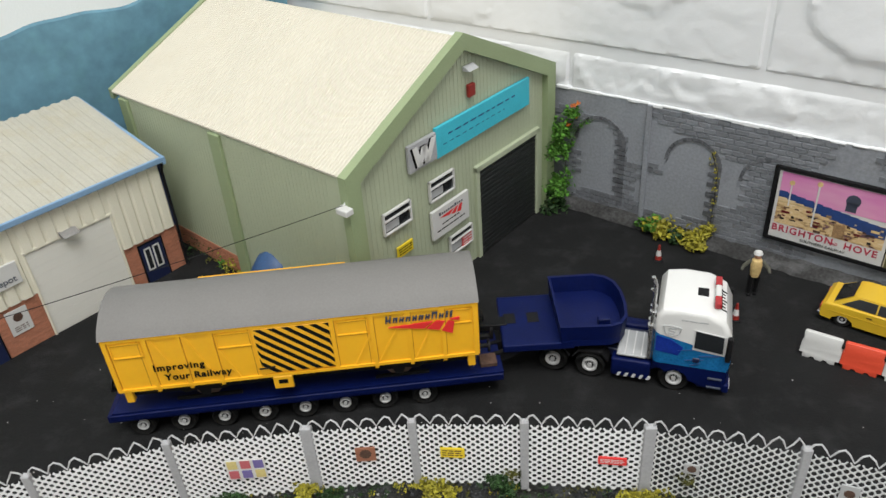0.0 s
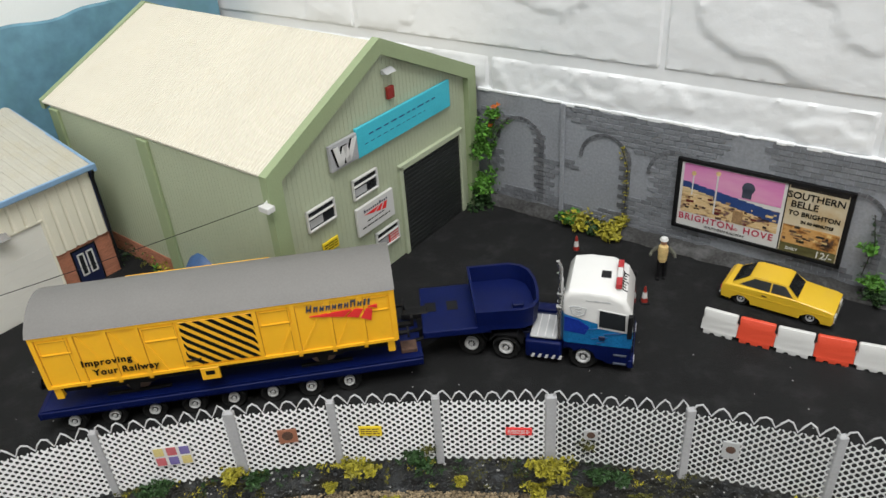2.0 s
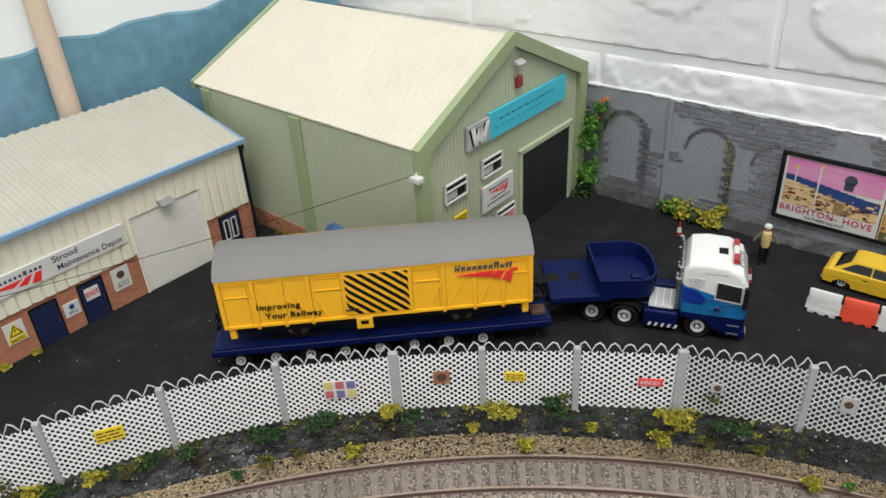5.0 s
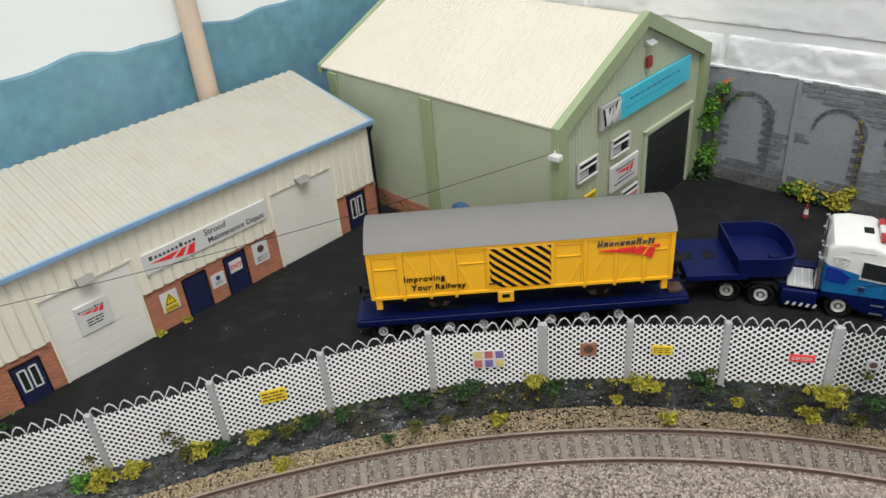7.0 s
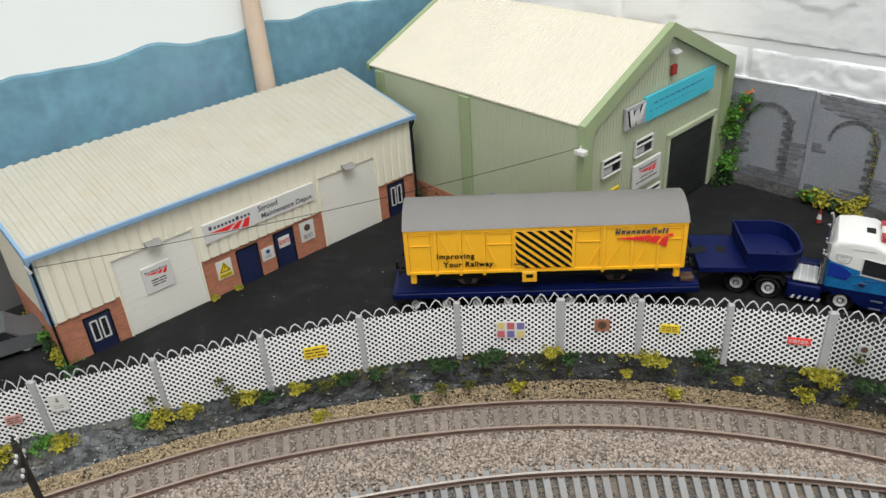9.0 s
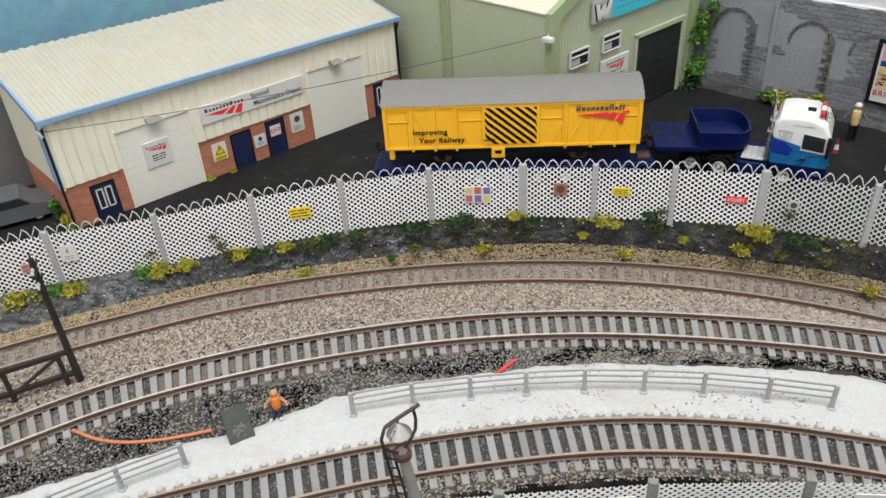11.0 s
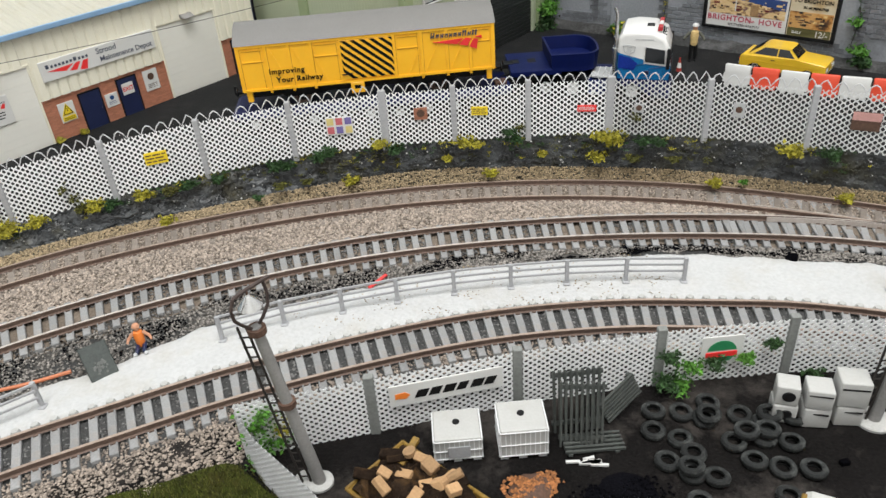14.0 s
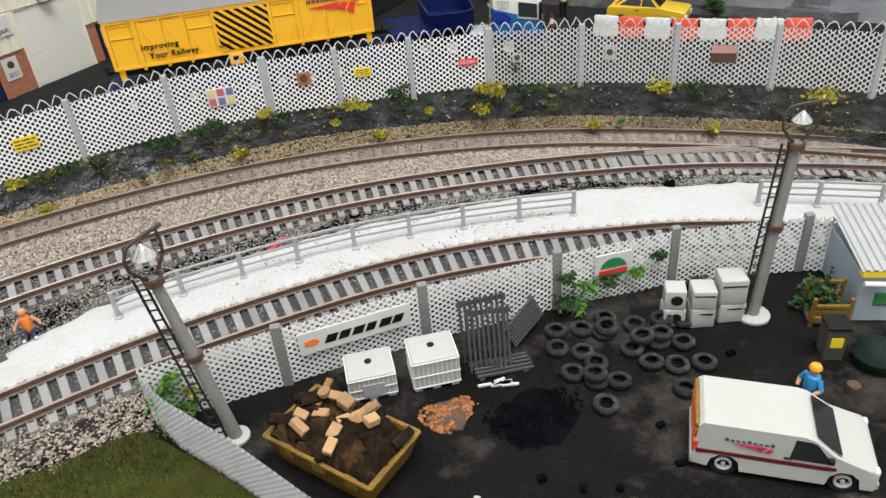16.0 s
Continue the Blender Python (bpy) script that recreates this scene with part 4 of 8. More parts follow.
    # warning signs on the brick
    for x, z, w, h, mt in ((8.2, 9.5, 9.5, 11.5, "white"), (37.2, 9, 8.2, 8, "white"), (65, 10, 10, 13, "white")):
        bm = B()
        box(bm, x, x + w, -0.3, 0.3, z, z + h, 0.1, 1)
        s_ = part("warning_sign", bm, mt, t)
        bm = B()
        if x < 20:
            box(bm, x + 0.8, x + w - 0.8, -0.5, -0.3, z + 0.7, z + 3.4)
            prism(bm, [(x + 0.9, z + 4.0), (x + w - 0.9, z + 4.0), (x + w / 2, z + 10.9)], -0.5, -0.3)
            part("warning_triangle", bm, "sign_yellow", s_, "yellow warning triangle and panel")
            bm = B()
            for a, b in (((1.9, 4.6), (4.75, 9.8)), ((4.75, 9.8), (7.6, 4.6)), ((7.6, 4.6), (1.9, 4.6)), ((4.75, 8.2), (4.75, 6.3))):
                cyl(bm, (x + a[0], -0.5, z + a[1]), (x + b[0], -0.5, z + b[1]), 0.22, n=6)
            bars(bm, x + 1.4, z + 1.1, w - 2.8, 1.8, 2, -0.52, random.Random(2))
        else:
            lathe(bm, [(h * 0.1, -0.5), (h * 0.17, -0.5), (h * 0.17, -0.3), (h * 0.1, -0.3)], 14, "Y", (x + w / 2, 0, z + h * 0.68))
            box(bm, x + w / 2 - 0.5, x + w / 2 + 0.5, -0.5, -0.3, z + h * 0.6, z + h * 0.74)
            bars(bm, x + 1.8, z + 1.4, w - 3.6, h * 0.24, 3, -0.3, random.Random(9), 0.6)
        part("small_print", bm, "ink" if x < 20 else "rust" if x > 60 else "logo_blue", s_)
    bm = B()
    box(bm, X0 - 3, X0 - 1.4, -2, 4, 56, 58.6, 0.3, 1)
    part("security_lamp", bm, "white", t)
    return t


# ---- wagon ----
def wagon():
    t = thing("box_wagon", at(-141, 214, 0, 7.05), "yellow railway box van with a grey curved roof", "railway wagon")
    W, Lw, Z0, Z1 = 34, 140, 26.5, 52.2
    bm = B()
    box(bm, 0.4, Lw - 0.4, 0.5, W - 0.5, Z0, Z1)
    body = part("body", bm, "yellow", t)
    for y, sgn in ((0.5, -1), (W - 0.5, 1)):
        V, F = [], []

        def bar(x0, x1, z0, z1, d=0.55):
            block(V, F, x0, x1, min(y, y + sgn * d), max(y, y + sgn * d), z0, z1)
        bar(0, Lw, Z1 - 1.6, Z1, 0.7), bar(0, Lw, Z0, Z0 + 1.3, 0.7)
        for x in (0, 14.5, 27, 39, 55, 84, 99, 113, 126, Lw - 1.6):
            bar(x, x + 1.6, Z0, Z1, 0.6)
        for x0, x1 in ((1.6, 14.5), (40.6, 55), (85.6, 99), (127.6, Lw - 1.6)):
            bar(x0 + 0.8, x1 - 0.8, Z1 - 9.5, Z1 - 9.0, 0.4), bar(x0 + 0.8, x1 - 0.8, Z1 - 3.2, Z1 - 2.7, 0.4)
            bar(x0 + 0.6, x0 + 1.1, Z1 - 9.5, Z1 - 2.7, 0.4), bar(x1 - 1.1, x1 - 0.6, Z1 - 9.5, Z1 - 2.7, 0.4)
        part("framing", (V, F), "yellow", body)
        # thin darker amber strips beside the framing
        V, F = [], []
        for x in (1.6, 12.6, 16.1, 28.6, 40.6, 53.6, 85.6, 97.6, 100.6, 114.6, 127.6):
            bar(x, x + 0.28, Z0 + 1.4, Z1 - 1.7, 0.06)
        for x0, x1 in ((1.6, 14.5), (40.6, 55), (85.6, 99), (127.6, Lw - 1.6)):
            bar(x0 + 0.8, x1 - 0.8, Z1 - 10.0, Z1 - 9.6, 0.06), bar(x0 + 0.9, x1 - 0.9, Z1 - 3.6, Z1 - 3.25, 0.06)
        bar(0.6, Lw - 0.6, Z1 - 2.0, Z1 - 1.65, 0.06)
        part("grime_line", (V, F), "grime", body, "darker amber lines beside the framing")
        for x0, x1 in ((16.5, 26.5), (29, 38.5), (112.5, 101), (125.5, 115.5), (41, 47), (98.5, 92)):
            bm = B()
            zt = Z1 - 2 if abs(x1 - x0) > 7 else Z1 - 10
            prism(bm, [(x0, zt), (x0 + 1.0, zt), (x1 + 0.5, Z0 + 1), (x1 - 0.5, Z0 + 1)], min(y, y + sgn * 0.35), max(y, y + sgn * 0.35))
            part("brace", bm, "yellow", body)
        bm = B()
        box(bm, 55.5, 84.2, min(y, y + sgn * 0.7), max(y, y + sgn * 0.7), 28.6, 50.2, 0.1, 1)
        dr = part("door", bm, "yellow", body, "sliding door with black hazard stripes")
        bm = B()
        z0, z1, xa, xb = 28.8, 50.0, 55.8, 84.0
        for k in range(-4, 9):
            # clipped slanting stripe, falling to the right
            x = xa + k * 5.2
            pts = []
            for zz in np.linspace(z1, z0, 12):
                xl = x + (z1 - zz) * 1.22
                pts.append((xl, zz))
            left = [(min(max(px, xa), xb), pz) for px, pz in pts]
            right = [(min(max(px + 2.7, xa), xb), pz) for px, pz in pts]
            for (a, za), (b, zb), (c, _), (d, _) in zip(left, left[1:], right, right[1:]):
                if c - a > 0.05 or d - b > 0.05:
                    f = y + sgn * 0.78
                    vs = [bm.verts.new(q) for q in ((a, f, za), (c, f, za), (d, f, zb), (b, f, zb))]
                    bm.faces.new(vs)
        part("hazard_stripes", bm, "ink", dr)
        bm = B()
        tube(bm, [(55, y + sgn * 1.1, 31.5), (58, y + sgn * 1.1, 31.5), (61, y + sgn * 1.1, 32)], 0.3, 6)
        part("door_handle", bm, "black", dr)
    bm = B()
    n = 14
    arc = [(-0.6 + (W + 1.2) * k / n, Z1 + 8.2 * math.sin(math.pi * k / n) ** 0.75) for k in range(n + 1)]
    prism(bm, arc, -0.8, Lw + 0.8, "X")
    roof = part("roof", bm, "wagon_roof", t, "matt grey arched roof", smooth=True)
    # added strip, in place of some yellow object that shows behind the wagon
    bm = B()
    box(bm, 30, 90, W + 0.3, W + 0.9, Z1 + 0.6, Z1 + 1.6)
    part("rain_strip", bm, "yellow", roof)
    for x in (0, Lw - 0.8):
        bm = B()
        prism(bm, [(0.2, Z1 - 0.2)] + [(p[0] * 0.985 + 0.25, p[1] - 0.5) for p in arc[1:-1]] + [(W - 0.2, Z1 - 0.2)], x, x + 0.8, "X")
        part("end_panel", bm, "yellow", body)
        V, F = [], []
        for y in (0.5, 8, 16.3, 25, W - 1.6):
            block(V, F, x - 0.5, x + 1.3, y, y + 1.3, Z0, Z1)
        part("end_framing", (V, F), "yellow", body)
    # lettering and emblem
    lettering("Improving", 4.1, "ink", body, at(25.2, -0.25, 36.8) @ FACE, offset=0.11, shear=0.05, space=1.16)
    lettering("Your Railway", 4.1, "ink", body, at(31.6, -0.25, 31.9) @ FACE, offset=0.11, shear=0.05, space=1.14)
    bm = B()
    for pts in (((106, 44.4), (123, 45.4), (119.5, 42.4)), ((120.4, 42.2), (124.2, 45.3), (127.6, 45.0), (125.2, 41.0)), ((126.2, 40.6), (128.8, 44.8), (131.2, 44.2), (130.2, 38.8)), ((129.5, 45.6), (133.2, 46.2), (133.2, 44.6))):
        prism(bm, list(pts), -0.4, 0.2)
    part("emblem", bm, "logo_red", body, "red arrow emblem")
    bx = 105.0
    for k in range(11):
        bm = B()
        ww, top = (2.0, 49.6) if k in (0, 7) else (0.8, 49.4) if k in (9, 10) else (1.6, 48.7)
        # each mark is a slanted stroke pair with a gap, like heavy italic print
        for q in ((0, 0.55), (ww - 0.55, ww)) if ww > 1 else ((0, ww),):
            prism(bm, [(bx + q[0], 46.6), (bx + q[1], 46.6), (bx + q[1] + 0.45, top), (bx + q[0] + 0.45, top)], -0.4, 0.2)
        if ww > 1:
            box(bm, bx + 0.3, bx + ww, -0.4, 0.2, top - 0.75 if k % 2 else 47.3, top - 0.15 if k % 2 else 47.9)
        bx += ww + 0.85
        part("emblem_bar", bm, "slate", body)
    # underframe
    bm = B()
    box(bm, 1, Lw - 1, 2.5, W - 2.5, 22.5, Z0)
    uf = part("underframe", bm, "black", t)
    for x in (1.4, Lw - 4.4):
        for y in (0.6, W - 3.4):
            bm = B()
            box(bm, x, x + 3, y, y + 2.8, 20.5, Z0 + 0.5, 0.3, 1)
            part("corner_step", bm, "yellow", t)
    for x in (14.5, 27, 39, 99, 113, 126):
        for y in (0.3, W - 1.5):
            bm = B()
            box(bm, x, x + 1.5, y, y + 1.2, 25, Z0)
            part("bracket", bm, "yellow", t)
    bm = B()
    box(bm, 59, 66.5, -0.4, 1.2, 20.5, 26.5, 0.2, 1)
    st = part("footstep", bm, "yellow", t)
    # black plate on the step's face, coloured as the dark of a slot
    bm = B()
    box(bm, 61, 64.6, -0.5, 0, 23, 25)
    part("step_slot", bm, "ink", st)
    for xc in (31, 108):
        for y in (3.6, W - 4.4):
            bm = B()
            prism(bm, [(xc - 11, 22.6), (xc + 11, 22.6), (xc + 8, 20.4), (xc + 2.4, 21), (xc + 1.6, 18), (xc - 1.6, 18), (xc - 2.4, 21), (xc - 8, 20.4)], y, y + 0.9)
            part("axle_guard", bm, "black", uf)
        for y in (8, W - 10.2):
            bm = B()
            lathe(bm, [(0.5, -0.3), (5.2, -0.3), (5.8, 0), (5.8, 0.5), (5.2, 2.2), (0.5, 2.2)], 20, "Y", (xc, y, 19.8))
            part("wheel", bm, "rail", t, smooth=True)
    for x, d in ((0, -1), (Lw, 1)):
        for y in (7, W - 7):
            bm = B()
            cyl(bm, (x, y, 24.8), (x + d * 4.5, y, 24.8), 0.9, n=10)
            cyl(bm, (x + d * 4.4, y, 24.8), (x + d * 5.2, y, 24.8), 2.5, n=16)
            part("buffer", bm, "black", t)
        bm = B()
        box(bm, min(x, x + d * 8), max(x, x + d * 8), W / 2 - 1.2, W / 2 + 1.2, 20.5, 22)
        box(bm, min(x + d * 6.8, x + d * 8), max(x + d * 6.8, x + d * 8), W / 2 - 1.2, W / 2 + 1.2, 20.5, 25)
        part("coupling", bm, "black", t)
    return t


def trailer():
    t = thing("low_loader_trailer", at(-141, 214, 0, 7.05), "dark blue multi-axle low-loader trailer carrying the wagon", "trailer")
    bm = B()
    prism(bm, [(-9.5, 9.5), (-9.5, 12.6), (-7, 14), (150, 14), (150, 9.5)], 2.6, 31.4, "Y")
    soften(bm, 0.5)
    dk = part("deck", bm, "blue", t)
    for y in (2.0, 31.0):
        bm = B()
        box(bm, -8.5, 150, y, y + 1.2, 10.4, 13.2, 0.3, 1)
        part("side_rail", bm, "blue", dk)
    bm = B()
    box(bm, -4, 146, 9, 25, 5.5, 9.6)
    part("chassis_beam", bm, "black", t)
    for k in range(8):
        x = 2.5 + 16.4 * k
        wheel(t, x, 3.4, 5.3, 5.3, 5.5, hub_r=0.43)
        wheel(t, x, 30.6, 5.3, 5.3, 5.5, side=1, hub_r=0.62)
        bm = B()
        cyl(bm, (x, 8, 5.3), (x, 26, 5.3), 1.2, n=8)
        part("axle", bm, "black", t)
    for x0, x1 in ((18, 44), (98, 120)):
        for y in (6.6, 25.4):
            bm = B()
            box(bm, x0, x1, y, y + 1.2, 14, 15.2)
            part("skid", bm, "black", t)
    bm = B()
    box(bm, 141, 148, 6, 12.5, 14, 16.2, 0.3, 1)
    part("timber_block", bm, "rust", t, "brown timber block")
    for y in (13, 20):
        bm = B()
        prism(bm, [(146, 9.5), (155, 12), (163, 17), (163, 19), (153, 15.5), (146, 14)], y, y + 2, "Y")
        part("drawbar", bm, "black", t)
    # gooseneck with its ballast box
    g = thing("gooseneck", at(7.7, 244.5, 0, 3.0), "dark blue trailer gooseneck with an open ballast box", "trailer")
    bm = B()
    box(bm, 0, 30, 0, 35, 15.5, 19, 0.6)
    pl_ = part("platform", bm, "blue", g)
    # the dark of two recesses, put on as thin black plates
    for x, y in ((12, 15), (2, 15)):
        bm = B()
        box(bm, x, x + 5, y, y + 7, 18.6, 19.15)
        part("recess", bm, "black", pl_)
    bm = B()
    box(bm, -9, 3, 14, 20, 16.5, 19.5, 0.3, 1)
    part("hitch", bm, "black", g)
    out = [(24, 0), (44, -1), (48.5, 0.6), (51.5, 5), (52.8, 13), (53, 22), (51.6, 29.5), (48.5, 33.6), (43.5, 36), (24, 36)]
    bm = B()
    prism(bm, out, 17.2, 20, "Z")
    n = len(out)
    cx, cy = 38, 18
    rings = []
    for f, z in ((1.0, 20), (1.04, 27.5), (0.96, 27.5), (0.9, 20.1)):
        rings.append([bm.verts.new((cx + (x - cx) * f, cy + (y - cy) * f, z)) for x, y in out])
    for a, b in zip(rings, rings[1:]):
        for k in range(n):
            bm.faces.new([a[k], a[(k + 1) % n], b[(k + 1) % n], b[k]])
    bm.faces.new(rings[-1])
    soften(bm, 0.9, 3, 20)
    part("ballast_box", bm, "blue", g, smooth=True)
    bm = B()
    box(bm, 41, 46, 8, 11, 20.2, 23.5, 0.3, 1)
    part("bracket", bm, "blue", g)
    bm = B()
    box(bm, 30, 37, -0.3, 0.1, 17.6, 18.5)
    part("marker_plate", bm, "white", g)


def tractor():
    t = thing("tractor_unit", at(28.6, 250, 0, -16.5), "heavy tractor unit with white cab roof and blue lower cab", "lorry")
    Wd = 31.0
    for y in (7.5, Wd - 10.5):
        bm = B()
        box(bm, -8, 46, y, y + 3, 8, 11.5, 0.3, 1)
        part("chassis_beam", bm, "navy", t)
    for x in (0, 15.8, 49.8):
        r = 6.3
        wheel(t, x, 0.4, r, r, 6.5, hub_r=0.5)
        wheel(t, x, Wd - 0.4, r, r, 6.5, side=1, hub_r=0.6)
    for x in (0, 15.8):
        for y in (0.6, Wd - 7):
            bm = B()
            prism(bm, [(x - 7.6, 10), (x - 5, 13.6), (x + 5, 13.6), (x + 7.6, 10), (x + 7.2, 9.5), (x + 4.6, 12.8), (x - 4.6, 12.8), (x - 7.2, 9.5)], y, y + 6.4)
            part("mudguard", bm, "black", t)
    # cab shell lofted along x from cross sections
    x0, x1 = 40.6, 70.0
    prof = [(x0, 8.5), (x0, 37.0), (x0 + 2.2, 40.2), (x0 + 9, 41.4), (x0 + 19, 40.9), (x0 + 25.6, 37.4), (x1 - 0.9, 31.5), (x1, 20), (x1, 6), (x1 - 1.5, 3.4), (59, 3.4), (57.5, 8), (55.2, 12.2), (49.8, 14.2), (44.6, 11.8)]
    bm = B()
    prism(bm, prof, 0, Wd, "Y")
    es = [e for e in bm.edges if abs(e.verts[0].co.y - e.verts[1].co.y) < 0.01]
    bmesh.ops.bevel(bm, geom=es, offset=3.6, segments=6, profile=0.5, affect="EDGES", clamp_overlap=True)
    slope_n = Vector((0.24, 0, 1)).normalized()
    for co, no in (((56, 0, 25.4), slope_n), ((56, 0, 14.2), Vector((0, 0, 1)))):
        bmesh.ops.bisect_plane(bm, geom=bm.verts[:] + bm.edges[:] + bm.faces[:], plane_co=co, plane_no=no, dist=0.001)
    cab = part("cab", bm, ["cab_white", "cab_blue", "blue"], t, smooth=True)
    for p in cab.data.polygons:
        c = p.center / MM
        p.material_index = 0 if (c - Vector((56, 0, 25.4))).dot(slope_n) > 0 else 1 if c.z > 14.2 else 2
    for y, sgn in ((0, -1), (Wd, 1)):
        bm = B()
        for a, b, c, d in ((50, 57, 22, 23.2), (53, 60, 17.5, 18.6), (58, 66, 20.6, 21.4), (55, 59, 15.4, 16.2)):
            prism(bm, [(a, c), (b, c + 1.5), (b - 1, d), (a + 1, d - 1)], min(y, y + sgn * 0.4), max(y, y + sgn * 0.4))
        part("swoosh", bm, "logo_blue", cab)
        bm = B()
        prism(bm, [(41.4, 20.5), (50.2, 19.4), (52.0, 23.4), (47.5, 26.6), (41.4, 28.0)], min(y, y + sgn * 0.3), max(y, y + sgn * 0.3))
        part("side_flash", bm, "royal", cab, "royal blue painted flash")
        bm = B()
        prism(bm, [(55.4, 23.4), (67.5, 22.2), (67.0, 31.6), (55.4, 33.0)], min(y, y + sgn * 0.35), max(y, y + sgn * 0.35))
        part("window_trim", bm, "white", cab)
        bm = B()
        prism(bm, [(55.9, 24.5), (66.7, 23.4), (66.4, 31.3), (55.9, 32.7)], min(y, y + sgn * 0.6), max(y, y + sgn * 0.6))
        part("side_window", bm, "glass", cab, "dark cab side window")
        bm = B()
        box(bm, 56, 58.6, min(y, y + sgn * 0.6), max(y, y + sgn * 0.6), 17.2, 19.4, 0.2, 1)
        part("door_handle", bm, "navy", cab)
        bm = B()
        for pts in (((43.6, 33.2), (46.6, 33.6), (50.4, 32.8), (49.8, 30.0), (47.2, 28.4), (44.6, 29.6), (43.6, 33.2)), ((48.6, 32.4), (46.2, 32.5), (45.6, 31.4), (48.2, 30.8), (47.6, 29.8), (45.4, 30.1))):
            tube(bm, [(px_, y + sgn * 0.2, pz_) for px_, pz_ in pts], 0.24, 5)
        bars(bm, 50, 36.2, 10, 1.3, 1, y - 0.1 if sgn < 0 else y + 0.3, random.Random(11))
        part("cab_emblem", bm, "grey", cab, "grey shield emblem and print")
        bm = B()
        box(bm, 67.6, 69.6, y - 2.6 if sgn < 0 else y + 0.4, y - 0.4 if sgn < 0 else y + 2.6, 21, 32.5, 0.5)
        cyl(bm, (68.8, y, 30), (69.2, y + sgn * 1.5, 30), 0.3, n=6)
        part("mirror", bm, "black", cab)
    bm = B()
    prism(bm, [(66.2, 35.2), (68.8, 31), (69.8, 22.5), (70.0, 22.5), (69.1, 31.4), (66.4, 35.8)], 2.6, Wd - 2.6, "Y")
    part("windscreen", bm, "glass", cab, "dark windscreen")
    bm = B()
    for k in range(5):
        box(bm, x1 - 0.1, x1 + 0.5, 4, Wd - 4, 9 + k * 2.3, 10.4 + k * 2.3, 0.1, 1)
    part("grille", bm, "black", cab)
    bm = B()
    box(bm, x1 - 1.6, x1 + 1.0, 0.2, Wd - 0.2, 3.2, 7.4, 0.6)
    bp = part("bumper", bm, "blue", cab)
    for y in (1.5, Wd - 6.5):
        bm = B()
        box(bm, x1 + 0.7, x1 + 1.3, y, y + 5, 4.6, 6.6, 0.2, 1)
        part("headlight", bm, "silver", bp)
    for z in (5.0, 9.5):
        bm = B()
        box(bm, 62.5, 68, -0.5, 0.2, z, z + 1.0, 0.2, 1)
        part("step", bm, "slate", cab)
    # roof: hatch, light bar, print
    rz = 41.0
    bm = B()
    box(bm, 55.0, 59.2, 12, 17.5, rz - 0.6, rz + 0.3, 0.2, 1)
    part("roof_hatch", bm, "black", cab)
    bm = B()
    box(bm, 61.6, 63.8, 6, 25, rz - 1.2, rz + 1.2, 0.3, 1)
    lb = part("light_bar", bm, "white", cab, "roof light bar with red ends")
    for y in (5.6, 19.4):
        bm = B()
        box(bm, 61.4, 64.0, y, y + 6, rz - 1.0, rz + 1.6, 0.5)
        part("beacon", bm, "beacon_red", lb)
    for k in range(7):
        y = 8 + k * 2.1
        bm = B()
        reach = 66.4 if k % 3 == 0 else 65.7
        for x_, y_, w_ in ((reach, y, 0.7), (64.6, y + 0.6, 0.9)):
            prism(bm, [(xx, 40.9 - (xx - 59.6) * 0.53 + o) for xx, o in ((64.0, -0.2), (x_, -0.2), (x_, 0.22), (64.0, 0.22))], y_, y_ + w_)
        part("roof_bar", bm, "ink", cab)
    # exhaust stacks, tanks and deck behind the cab
    for y in (2.6, 6.2):
        bm = B()
        tube(bm, [(39.2, y, 14), (39.2, y, 30)], 1.25, 12)
        tube(bm, [(39.2, y, 30), (39.2, y, 50 if y < 4 else 43), (37.9, y, 53.5 if y < 4 else 45.5)], 0.8, 10)
        cyl(bm, (39.2, y, 29.5), (39.2, y, 31), 1.7, n=12)
        cyl(bm, (39.2, y, 36.5), (39.2, y, 37.6), 1.4, n=12)
        part("exhaust_pipe", bm, "chrome", t, "chrome exhaust stack", smooth=True)
    bm = B()
    box(bm, 26.5, 38, 1.5, 18, 13.4, 14.6, 0.3, 1)
    dp = part("catwalk", bm, "grey", t)
    for x in (29.5, 32.8, 36):
        bm = B()
        box(bm, x, x + 0.5, 2, 17.5, 14.5, 15.0)
        part("tread_bar", bm, "silver", dp)
    for y in (0.4, Wd - 6.4):
        bm = B()
        box(bm, 24.5, 40.4, y, y + 6, 3.2, 12.2, 1.0, 3)
        tk = part("fuel_tank", bm, "blue", t, smooth=True)
        bm = B()
        for k in range(5):
            x = 27 + k * 3
            prism(bm, [(x, 3.6), (x + 1.2, 3.6), (x + 2.0, 5.6), (x + 0.8, 5.6)], y - 0.15, y + 0.1) if y < 5 else box(bm, x, x + 1, y + 6, y + 6.1, 3.8, 5.2)
        part("chevron", bm, "white", tk)
    bm = B()
    cyl(bm, (8, Wd / 2, 12), (8, Wd / 2, 13.8), 9, n=20)
    part("fifth_wheel", bm, "black", t)


warehouse(), depot(), wagon(), trailer(), tractor()
plaster_wall(), arch_wall(), backdrop()


